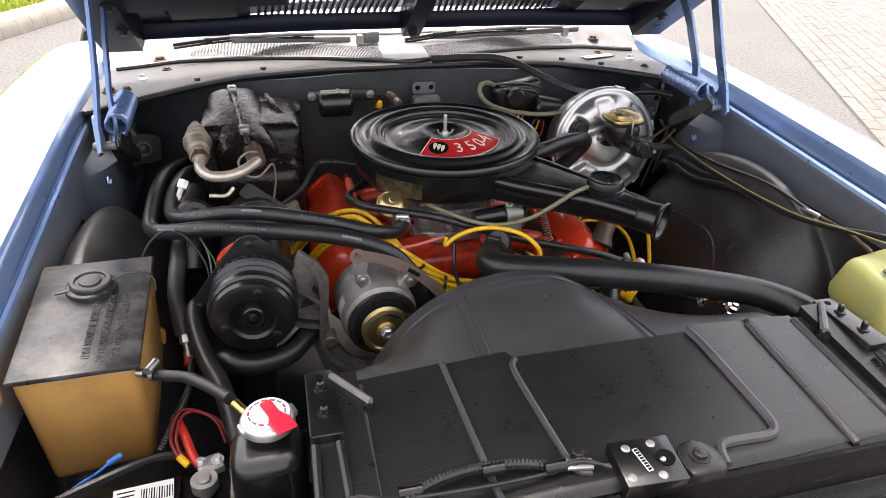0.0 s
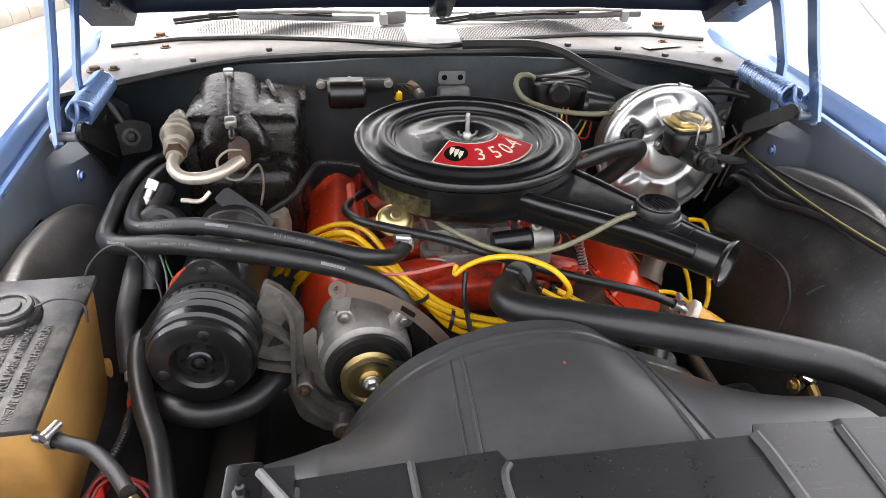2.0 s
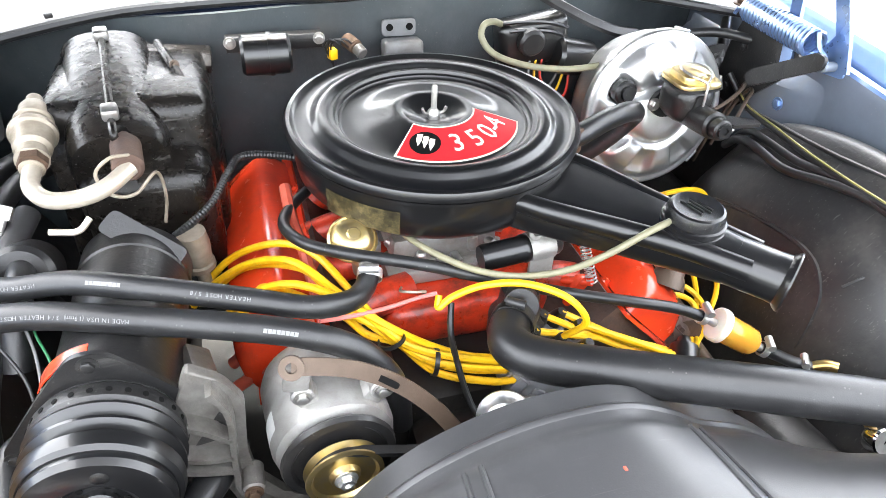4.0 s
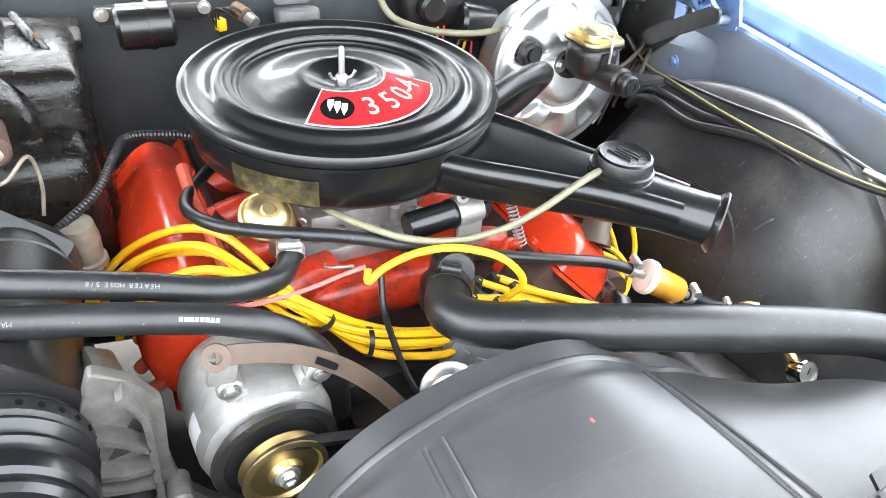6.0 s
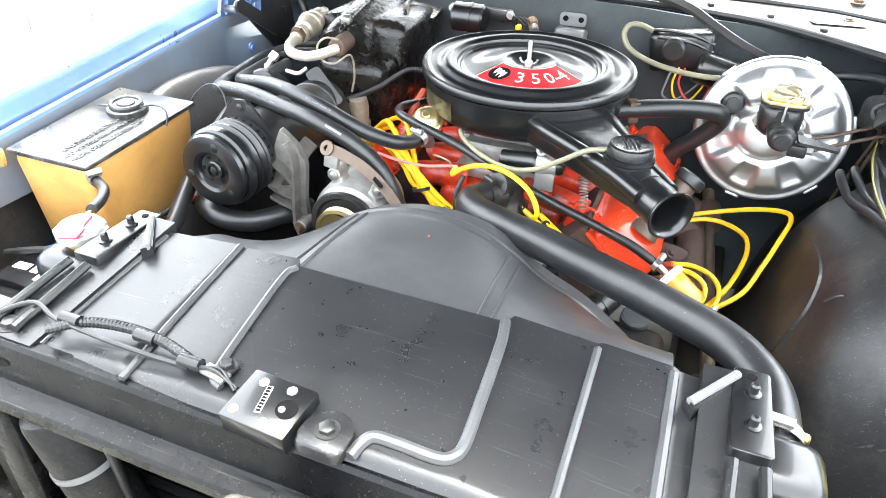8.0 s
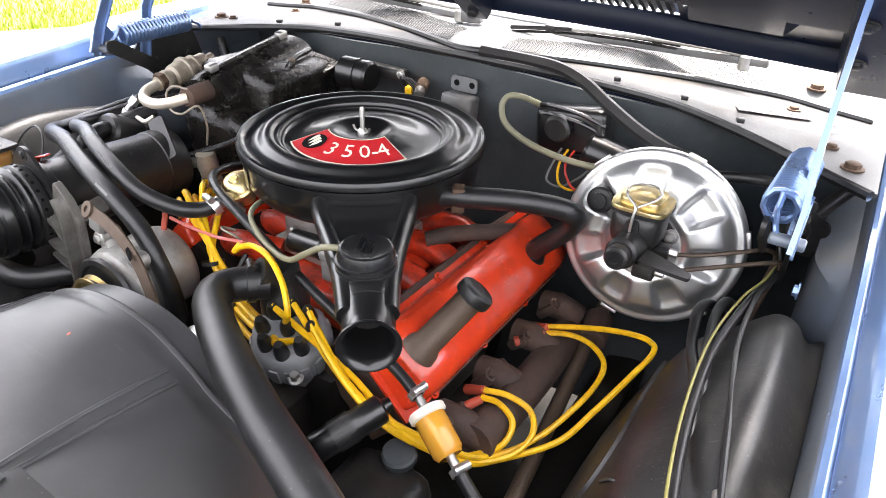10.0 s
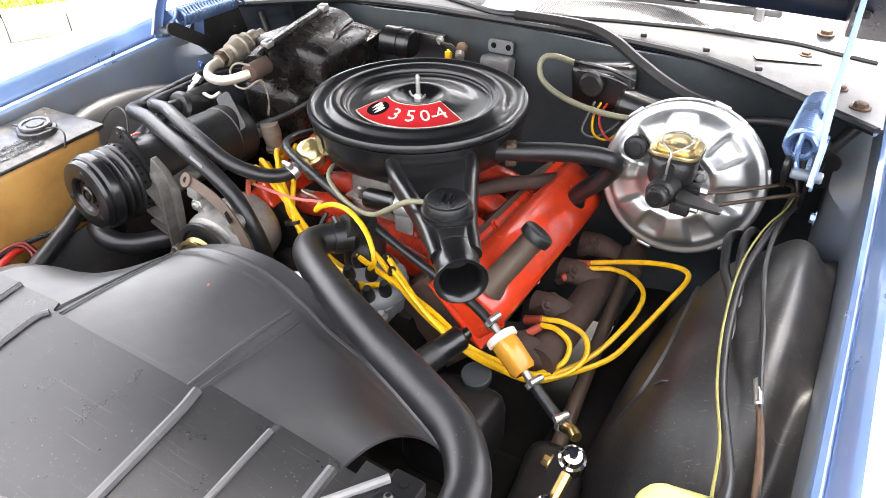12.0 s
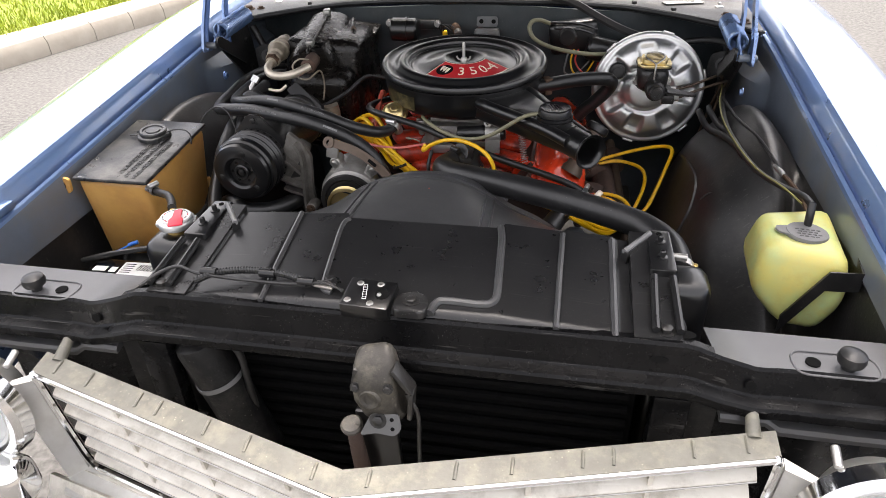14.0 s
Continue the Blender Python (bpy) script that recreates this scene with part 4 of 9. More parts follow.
def air_cleaner():
    ob = thing("air_cleaner", (AC.x, AC.y, 0.85), "round gloss black air cleaner with a red decal", "air cleaner")
    m = pose(AC.x, AC.y, 0.007)
    bm = bm_new()
    lathe(bm, [(0.199, 0.931), (0.2035, 0.934), (0.204, 0.940), (0.201, 0.9455), (0.196, 0.946), (0.192, 0.942), (0.188, 0.9395), (0.172, 0.9395), (0.167, 0.943), (0.163, 0.948), (0.158, 0.9515), (0.150, 0.952), (0.1465, 0.9505), (0.1448, 0.9465),
               (0.1425, 0.9452), (0.140, 0.9460), (0.1375, 0.9450), (0.1362, 0.9405), (0.1340, 0.9385), (0.1315, 0.9385), (0.1295, 0.9350), (0.127, 0.9335), (0.09, 0.9415), (0.06, 0.9488), (0.049, 0.951), (0.044, 0.9495), (0.022, 0.9385), (0.012, 0.937), (0, 0.937)], m, 96)
    lid = part("lid", bm, BLACKG, ob, "", 50)
    bm = bm_new()
    lathe(bm, [(0.199, 0.931), (0.2015, 0.9305), (0.2015, 0.9265), (0.196, 0.925), (0.195, 0.90), (0.192, 0.878), (0.182, 0.866), (0.165, 0.858), (0.13, 0.852), (0.10, 0.848), (0.07, 0.846), (0.07, 0.83)], m, 96)
    part("pan", bm, BLACKG, ob, "", 50)
    # stud and wing nut
    bm = bm_new()
    lathe(bm, [(0.0, 0.92), (0.0042, 0.92), (0.0042, 0.982), (0.003, 0.985), (0, 0.985)], m, 14)
    part("stud", bm, STEEL, ob, "bright threaded stud")
    bm = bm_new()
    lathe(bm, [(0.0, 0.937), (0.009, 0.937), (0.0085, 0.946), (0.005, 0.950), (0, 0.950)], m, 16)
    for s in (-1, 1):
        tube(bm, [(AC.x + s * 0.007, AC.y, 0.950), (AC.x + s * 0.014, AC.y - 0.002, 0.953), (AC.x + s * 0.017, AC.y - 0.003, 0.960)], 0.0022, 8)
    part("wing_nut", bm, STEEL, ob)
    # decal: a ring segment lying in the dish, with a cream border
    mid = radians(-73.5)

    def dish(r):
        return 0.9405 + (0.127 - r) * 0.235

    def ring_piece(r0, r1, h0, h1, lift, n=32):
        b2 = bm_new()
        lo, hi = [], []
        for i in range(n + 1):
            t = 2 * i / n - 1
            a, b = mid + h0 * t, mid + h1 * t
            lo.append(b2.verts.new((AC.x + r0 * math.cos(a), AC.y + r0 * math.sin(a), dish(r0) + lift)))
            hi.append(b2.verts.new((AC.x + r1 * math.cos(b), AC.y + r1 * math.sin(b), dish(r1) + lift)))
        for i in range(n):
            b2.faces.new((lo[i], lo[i + 1], hi[i + 1], hi[i]))
        return b2
    part("decal_border", ring_piece(0.054, 0.1185, radians(62.5), radians(57.5), 0.0008), CREAM, lid)
    part("decal", ring_piece(0.0565, 0.116, radians(60.5), radians(56), 0.0013), DECAL, lid, "red decal with cream figures")
    for ch, w in (("3", -11.5), ("5", 7.5), ("0", 24.5), ("-", 34.5), ("4", 44)):
        a = mid + radians(w)
        r = 0.087
        letters("figure", ch, 0.045, CREAM, pose(AC.x + r * math.cos(a), AC.y + r * math.sin(a), dish(r) + 0.0016, 13.2, 0, math.degrees(a) + 90) @ Matrix.Diagonal((0.86, 1, 1, 1)), lid, 0.0002)
    a = mid - radians(39.5)
    c = Vector((AC.x + 0.086 * math.cos(a), AC.y + 0.086 * math.sin(a), dish(0.086) + 0.0016))
    tilt = pose(0, 0, 0, 13.2, 0, math.degrees(a) + 90)
    bm = bm_new()
    lathe(bm, [(0, 0.0005), (0.0205, 0.0005), (0.0205, 0)], Matrix.Translation(c) @ tilt, 28)
    part("badge_ground", bm, INK, lid)
    for k in (-1, 0, 1):
        bm = bm_new()
        mm = Matrix.Translation(c + Vector((0, 0, 0.0008))) @ tilt @ Matrix.Translation((k * 0.0085, -k * 0.003, 0))
        prism(bm, [(-0.0036, 0.011), (0.0036, 0.011), (0.0036, 0.0), (0.0, -0.011), (-0.0036, 0.0)], 0, 0.0003, mm)
        part("badge_shape", bm, CREAM, lid)
    # specification label on the pan
    bm = bm_new()
    n = 16
    a0, a1 = radians(212), radians(243)
    lo = [bm.verts.new((AC.x + 0.1965 * math.cos(a0 + (a1 - a0) * i / n), AC.y + 0.1965 * math.sin(a0 + (a1 - a0) * i / n), 0.886)) for i in range(n + 1)]
    hi = [bm.verts.new((AC.x + 0.1972 * math.cos(a0 + (a1 - a0) * i / n), AC.y + 0.1972 * math.sin(a0 + (a1 - a0) * i / n), 0.919)) for i in range(n + 1)]
    for i in range(n):
        bm.faces.new((lo[i], lo[i + 1], hi[i + 1], hi[i]))
    part("pan_label", bm, FADED, ob, "faded printed label")
    # snorkel
    end = Vector((0.322, -0.372, 0.905))
    d2 = (Vector((end.x, end.y, 0)) - Vector((AC.x, AC.y, 0))).normalized()
    sd = Vector((-d2.y, d2.x, 0))
    L = (Vector((end.x, end.y, 0)) - Vector((AC.x, AC.y, 0))).length

    def sec(r, w, h, zc, e):
        out = []
        for i in range(24):
            a = 2 * math.pi * i / 24
            ca, sa = math.cos(a), math.sin(a)
            x = math.copysign(abs(ca) ** e, ca) * w
            z = math.copysign(abs(sa) ** e, sa) * h
            out.append(Vector((AC.x, AC.y, zc)) + d2 * r + sd * x + Vector((0, 0, z)))
        return out
    bm = bm_new()
    loft(bm, [sec(0.15, 0.078, 0.026, 0.897, 0.35), sec(0.21, 0.070, 0.026, 0.899, 0.35), sec(0.30, 0.050, 0.026, 0.902, 0.4), sec(0.38, 0.037, 0.027, 0.904, 0.6), sec(0.43, 0.031, 0.028, 0.905, 0.9), sec(L - 0.01, 0.030, 0.029, 0.905, 1)], caps=False)
    snork = part("snorkel", bm, BLACKG, ob)
    for s in (-1, 1):
        bm = bm_new()
        tube(bm, [Vector((AC.x, AC.y, z)) + d2 * r + sd * s * w for r, w, z in ((0.165, 0.066, 0.914), (0.22, 0.06, 0.915), (0.30, 0.043, 0.916), (0.38, 0.029, 0.917), (0.45, 0.022, 0.915))], 0.0135, 12)
        part("snorkel_rail", bm, BLACKG, snork)
    bm = bm_new()
    tip = Vector((AC.x, AC.y, 0.905)) + d2 * (L - 0.012)
    m2 = axis_matrix(tip, d2 + Vector((0, 0, -0.03)))
    lathe(bm, [(0.026, -0.05), (0.0265, 0.0), (0.029, 0.008), (0.033, 0.012), (0.0355, 0.0125), (0.036, 0.0105), (0.033, 0.0058), (0.030, 0.003), (0.029, -0.01)], m2, 40)
    part("bell_mouth", bm, BLACKG, snork)
    bm = bm_new()
    lathe(bm, [(0, 0), (0.03, 0)], axis_matrix(tip - d2 * 0.05, d2), 24)
    part("inner_flap", bm, DARK, snork)
    # vacuum motor on the snorkel
    bm = bm_new()
    c = Vector((AC.x, AC.y, 0.0)) + d2 * 0.372
    mm = Matrix.Translation((c.x, c.y, 0.914))
    lathe(bm, [(0.028, -0.01), (0.034, 0.012), (0.0375, 0.0135), (0.0375, 0.0185), (0.0355, 0.0195), (0.0375, 0.0215), (0.0375, 0.0265), (0.035, 0.028), (0.034, 0.036), (0.032, 0.041), (0.029, 0.0425), (0.026, 0.0415), (0, 0.0415)], mm, 40)
    part("vacuum_motor", bm, BLACKP, snork, "ribbed black vacuum motor cap")
    bm = bm_new()
    ob.location.z += 0.016
    ob.rotation_euler.x = radians(1.8)
    ob.scale = (0.982, 0.982, 1.0)
    for i in range(4):
        box(bm, (c.x - 0.009 + 0.006 * i, c.y, 0.956), (0.002, 0.022 if i % 2 else 0.03, 0.0015), (0, 0, 20))
    part("cap_marks", bm, BLACKG, snork)


air_cleaner()


# ---- radiator, cover and fan shroud ----
def cover_z(y):
    return 0.906 + (y + 0.66) * 0.11


def radiator_cover():
    """Black cover over the radiator with raised beads and steps."""
    ob = thing("radiator_cover", (0.05, -0.76, 0.86), "satin black radiator cover with pressed ridges", "cover")

    def f(u, v):
        x = -0.31 + 0.72 * u
        yb = -0.655 - 0.012 * (x > -0.08) * (x < 0.18)
        y = yb + (-0.874 - yb) * v
        z = cover_z(y)
        # raised plateaus between the steps
        for x0, x1, h in ((-0.275, 0.352, 0.004), (-0.165, 0.274, -0.003)):
            if x0 < x < x1:
                z += h
        # the outer fields fall away a little to the sides
        z -= 0.08 * max(0.0, -0.08 - x) + 0.08 * max(0.0, x - 0.186)
        if v > 0.97:
            z -= (v - 0.97) * 0.35
        return Vector((x, y, z))
    bm = bm_new()
    sheet(bm, f, 120, 24, 0.004)
    plate = part("plate", bm, COVER, ob, "", 60)

    def bead(pts, r=0.005, name="ridge"):
        bm = bm_new()
        tube(bm, [(x, y, cover_z(y) - 0.08 * max(0.0, -0.08 - x) - 0.08 * max(0.0, x - 0.186) + (0.0025 if r > 0.002 else 0.0012)) for x, y in pts], max(r, 0.0012), 8, 6)
        part(name, bm, SHROUD, plate)
    bead([(-0.075, -0.672), (-0.082, -0.69), (-0.076, -0.76), (-0.068, -0.83), (-0.062, -0.845), (-0.05, -0.85)], 0.004)
    bead([(0.176, -0.668), (0.181, -0.70), (0.186, -0.78), (0.188, -0.825), (0.183, -0.84), (0.17, -0.846), (0.135, -0.845), (0.112, -0.846), (0.104, -0.855), (0.1, -0.872)], 0.006)
    bead([(0.274, -0.664), (0.274, -0.76), (0.274, -0.872)], 0.0045)
    bead([(0.350, -0.664), (0.351, -0.76), (0.352, -0.872)], 0.006)
    bead([(-0.272, -0.664), (-0.274, -0.76), (-0.275, -0.872)], 0.005)
    bead([(-0.166, -0.655), (-0.160, -0.76), (-0.152, -0.872)], 0.0042)
    # bolt boss beside the sensor box
    bm = bm_new()
    prism(bm, rounded([(-0.024, -0.022), (0.024, -0.022), (0.024, 0.008), (0.012, 0.026), (-0.012, 0.026), (-0.024, 0.008)], 0.012, 4), 0, 0.012, pose(0.072, -0.862, 0.882), 0.004)
    part("bolt_boss", bm, COVER, plate)
    bm = bm_new()
    bolt(bm, (0.072, -0.860, 0.894), (0, 0, 1), 0.008, 0.006)
    part("bolt", bm, BLACKD, plate)
    # end caps with the mounting strips
    for cx, s in ((-0.318, -1), (0.421, 1)):
        def g(u, v):
            x = cx + s * (-0.045 + 0.062 * u) if s > 0 else cx + (-0.017 + 0.062 * u)
            y = -0.645 + (-0.872 + 0.645) * v
            return Vector((x, y, cover_z(y) - 0.004 + 0.0))
        bm = bm_new()
        sheet(bm, g, 8, 12, 0.03)
        part("end_cap", bm, COVER, ob)
        bm = bm_new()
        prism(bm, rounded([(cx - 0.017, -0.636), (cx + 0.017, -0.636), (cx + 0.019, -0.748), (cx - 0.019, -0.748)], 0.005, 3), 0.889, 0.904, None, 0.002)
        strip = part("mount_strip", bm, BLACKG, ob)
        for y in (-0.672, -0.715):
            bm = bm_new()
            lathe(bm, [(0, 0), (0.008, 0), (0.008, 0.002), (0.0045, 0.003), (0.0045, 0.011), (0.0025, 0.013), (0, 0.013)], pose(cx, y, 0.904), 14)
            part("push_pin", bm, BLACKG, strip)
        bm = bm_new()
        lathe(bm, [(0, 0.0008), (0.0045, 0.0008), (0.0045, 0)], pose(cx, -0.648, 0.904), 12)
        part("pin_hole", bm, INK, strip)
        # two vertical-looking ribs in front of the strip
        for dx in (-0.014, 0.012):
            bm = bm_new()
            tube(bm, [(cx + dx, -0.757, 0.899), (cx + dx * 1.1, -0.80, 0.893), (cx + dx * 1.2, -0.862, 0.885)], 0.0055, 8)
            part("rib", bm, COVER, ob)
        # diagonal brace toward the cover
        bm = bm_new()
        k = 1 if s < 0 else -1
        loft(bm, [[Vector((cx + k * x, y, z)) for x, y, z in ((0.014, -0.645, 0.885), (0.014, -0.645, 0.906), (0.014, -0.656, 0.906), (0.014, -0.656, 0.885))],
                  [Vector((cx + k * x, y, z)) for x, y, z in ((0.058, -0.70, 0.885), (0.058, -0.70, 0.904), (0.050, -0.712, 0.904), (0.050, -0.712, 0.885))]])
        brace = part("brace", bm, COVER, ob)
        bm = bm_new()
        tube(bm, [(cx + k * 0.014, -0.651, 0.906), (cx + k * 0.034, -0.6785, 0.905), (cx + k * 0.054, -0.706, 0.904)], 0.0046, 8, 2)
        part("worn_edge", bm, SEALGREY, brace, "edge rubbed pale")


radiator_cover()


def fan_shroud():
    """Arched plastic fan shroud behind the radiator."""
    ob = thing("fan_shroud", (0.03, -0.56, 0.62), "matte grey-black arched plastic fan shroud", "shroud")

    rim = [(-0.34, 0.38), (-0.258, 0.64), (-0.228, 0.73), (-0.204, 0.77), (-0.168, 0.818), (-0.12, 0.856), (-0.05, 0.884), (0.015, 0.892), (0.075, 0.884), (0.13, 0.856), (0.165, 0.831), (0.23, 0.80), (0.29, 0.755), (0.36, 0.69)]

    def arc(x):
        for (x0, z0), (x1, z1) in zip(rim[:-1], rim[1:]):
            if x <= x1:
                break
        w = (x - x0) / (x1 - x0)
        k = rim.index((x0, z0))
        m0 = (z1 - rim[max(k - 1, 0)][1]) / (x1 - rim[max(k - 1, 0)][0])
        k2 = min(k + 2, len(rim) - 1)
        m1 = (rim[k2][1] - z0) / (rim[k2][0] - x0)
        h = x1 - x0
        return (2 * w ** 3 - 3 * w * w + 1) * z0 + (w ** 3 - 2 * w * w + w) * h * m0 + (3 * w * w - 2 * w ** 3) * z1 + (w ** 3 - w * w) * h * m1

    def f(u, v):
        x = -0.33 + 0.68 * u
        y = -0.662 + 0.202 * v
        base = 0.882 - 0.5 * max(0.0, abs(x - 0.05) - 0.30)
        top = min(arc(x), 0.9)
        w = v ** 1.2 if top > 0.84 else v ** (1.2 + 6 * (0.84 - top))
        k = min(1.0, max(0.0, (abs(x - 0.022) - 0.118) / 0.014))
        step = 0.004 * min(1.0, max(0.0, (v - 0.90) / 0.03))
        return Vector((x, y, base + (top - base) * w + 0.005 * math.sin(math.pi * v) * (1 - k) - step))
    bm = bm_new()
    sheet(bm, f, 110, 36, 0.004)
    part("arch", bm, SHROUD, ob, "", 50)
    # rolled rear edge and the hoop that drops round the fan
    bm = bm_new()
    rows = []
    for i in range(81):
        x = -0.33 + 0.68 * i / 80
        rows.append([bm.verts.new((x, y, arc(x) + dz)) for y, dz in ((-0.460, -0.004), (-0.456, -0.002), (-0.452, -0.004), (-0.450, -0.012), (-0.42, -0.015), (-0.42, -0.02))])
    for a, b in zip(rows[:-1], rows[1:]):
        for j in range(5):
            bm.faces.new((a[j], a[j + 1], b[j + 1], b[j]))
    part("hoop", bm, SHROUD, ob, "", 60)
    for s in (-1, 1):
        for dx in (0.0, 0.015):
            bm = bm_new()
            x = 0.022 + s * (0.132 - dx)
            tube(bm, [f((x - s * 0.012 * v + 0.33) / 0.68, v) + Vector((0, 0, 0.0005)) for v in (0.02, 0.3, 0.6, 0.9)], 0.0026, 8)
            part("ridge", bm, SHROUD, ob)
    bm = bm_new()
    box(bm, (0.029, -0.527, 0.8915), (0.003, 0.012, 0.0012), (8, 0, 12), 0.0004)
    part("paint_spot", bm, REDBOOT, ob, "small red paint spot")


fan_shroud()


def radiator():
    ob = thing("radiator", (0.05, -0.72, 0.35), "black radiator with side tanks", "radiator")
    bm = bm_new()
    box(bm, (0.05, -0.72, 0.62), (0.66, 0.055, 0.5))
    part("core", bm, CORE, ob)
    for x in (-0.385, 0.455):
        bm = bm_new()
        box(bm, (x, -0.71, 0.615), (0.085, 0.075, 0.52), bevel=0.022, seg=3)
        tank = part("side_tank", bm, BLACKG, ob)
    # filler neck and cap
    c = Vector((-0.381, -0.695, 0.0))
    bm = bm_new()
    lathe(bm, [(0.02, 0.865), (0.02, 0.882), (0.027, 0.884), (0.027, 0.888)], pose(c.x, c.y, 0), 24)
    part("filler_neck", bm, BRASS, ob)
    bm = bm_new()
    prof = [(0.0, 0.902), (0.020, 0.902), (0.0235, 0.901), (0.026, 0.899), (0.029, 0.898), (0.031, 0.895), (0.031, 0.886), (0.029, 0.885)]
    lathe(bm, prof, pose(c.x, c.y, 0), 40)
    cap = part("radiator_cap", bm, ZINC, ob, "bright radiator cap with a red release lever")
    bm = bm_new()
    lathe(bm, [(0.0, 0.9030), (0.0255, 0.9022), (0.0262, 0.8995), (0.026, 0.899)], pose(c.x, c.y, 0), 32)
    part("printed_face", bm, WHITE, cap, "white printed cap face")
    for a in (20, 200):
        bm = bm_new()
        box(bm, (c.x + 0.03 * math.cos(radians(a)), c.y + 0.03 * math.sin(radians(a)), 0.891), (0.008, 0.018, 0.009), (0, 0, a), 0.003)
        part("cap_ear", bm, ZINC, cap)
    bm = bm_new()
    m = pose(c.x + 0.008, c.y - 0.006, 0.9045, 0, -3, -66)
    prism(bm, rounded([(-0.024, -0.007), (0.006, -0.0075), (0.012, -0.013), (0.036, -0.012), (0.036, 0.012), (0.012, 0.011), (0.006, 0.006), (-0.024, 0.007)], 0.003, 3), 0, 0.0025, m, 0.001)
    part("release_lever", bm, material("red_lever_plastic", (0.7, 0.02, 0.05), 0.4), cap, "red plastic release lever")
    for i in range(14):
        a = 0.35 + i * 0.45
        bm = bm_new()
        box(bm, (c.x + 0.0205 * math.cos(a), c.y + 0.0205 * math.sin(a), 0.9029), (0.0018, 0.0062, 0.0005), (0, 0, math.degrees(a)))
        part("print_bar", bm, DECAL if i % 3 == 0 else PRINT, cap)
    bm = bm_new()
    tube(bm, [(-0.413, -0.683, 0.862), (-0.42, -0.69, 0.845), (-0.426, -0.694, 0.81), (-0.432, -0.70, 0.76), (-0.435, -0.70, 0.68)], 0.0062, 12)
    part("drain_pipe", bm, RUSTPIPE, ob, "cream pipe with rust stains")
    # overflow nipple
    bm = bm_new()
    tube(bm, [(-0.40, -0.672, 0.876), (-0.412, -0.655, 0.878), (-0.42, -0.645, 0.881)], 0.006, 10)
    part("overflow_nipple", bm, BRASS, ob)
    # outlet for the upper hose
    bm = bm_new()
    lathe(bm, [(0.02, 0.0), (0.021, 0.03), (0.0225, 0.034), (0.0225, 0.04), (0.021, 0.044), (0.021, 0.07)], axis_matrix((0.446, -0.735, 0.812), (0.1, 0.62, 0.28)), 24)
    tube(bm, [(0.456, -0.675, 0.838), (0.452, -0.70, 0.828), (0.447, -0.73, 0.805), (0.446, -0.74, 0.77), (0.447, -0.74, 0.70)], 0.0262, 20)
    part("hose_neck", bm, GREYSAT, ob, "dull grey outlet neck")
    bm = bm_new()
    rod(bm, (0.474, -0.655, 0.853), (0.487, -0.658, 0.853), 0.0065, 10, chamfer=0.002)
    part("drain_cock", bm, BRASS, ob)


radiator()


# ---- hoses ----
def hose(name, pts, r, label, mat=RUBBER, group="", n=16, k=8):
    bm = bm_new()
    c = tube(bm, pts, r, n, k)
    ob = solo(name, bm, mat, tuple(c[len(c) // 2]), label, "hose", group)
    return ob


UP = [(0.048, -0.255, 0.826), (0.024, -0.283, 0.829), (0.014, -0.312, 0.832), (0.033, -0.343, 0.837), (0.09, -0.383, 0.847), (0.17, -0.428, 0.857), (0.26, -0.470, 0.860), (0.345, -0.503, 0.855), (0.41, -0.533, 0.849), (0.449, -0.58, 0.845), (0.459, -0.635, 0.843), (0.456, -0.675, 0.837)]
uh = thing("upper_radiator_hose", tuple(UP[6]), "thick smooth black moulded radiator hose", "hose")
bm = bm_new()
tube(bm, UP, 0.0245, 28)
part("hose_body", bm, RUBBER, uh)
for p, d in (((0.457, -0.655, 0.845), (-0.1, -1, -0.25)), ((0.031, -0.275, 0.828), (0.6, 0.8, -0.1))):
    bm = bm_new()
    clamp_band(bm, p, d, 0.0255, 0.012)
    part("hose_clamp", bm, STEEL if p[0] > 0.3 else BLACKD, uh, "steel worm clamp" if p[0] > 0.3 else "dirty dark worm clamp")

HA = [(-0.50, 0.16, 0.865), (-0.525, 0.07, 0.893), (-0.537, -0.02, 0.90), (-0.538, -0.10, 0.898), (-0.525, -0.155, 0.902), (-0.488, -0.188, 0.914), (-0.43, -0.205, 0.925), (-0.36, -0.235, 0.93), (-0.27, -0.262, 0.92), (-0.20, -0.268, 0.898), (-0.155, -0.245, 0.877), (-0.134, -0.218, 0.869), (-0.124, -0.197, 0.872)]
HB = [(-0.53, 0.18, 0.875), (-0.558, 0.09, 0.893), (-0.570, 0.0, 0.897), (-0.572, -0.10, 0.89), (-0.565, -0.165, 0.888), (-0.525, -0.212, 0.902), (-0.45, -0.235, 0.912), (-0.36, -0.265, 0.912), (-0.28, -0.29, 0.91), (-0.21, -0.302, 0.893), (-0.16, -0.305, 0.863), (-0.13, -0.308, 0.825), (-0.115, -0.305, 0.78), (-0.11, -0.30, 0.72)]


def along(pts, s):
    """Place and direction at a length s along a curve."""
    c = spline(pts, 16)
    for a, b in zip(c[:-1], c[1:]):
        d = (b - a).length
        if s <= d:
            return a + (b - a) * (s / d), (b - a).normalized()
        s -= d
    return c[-1], (c[-1] - c[-2]).normalized()


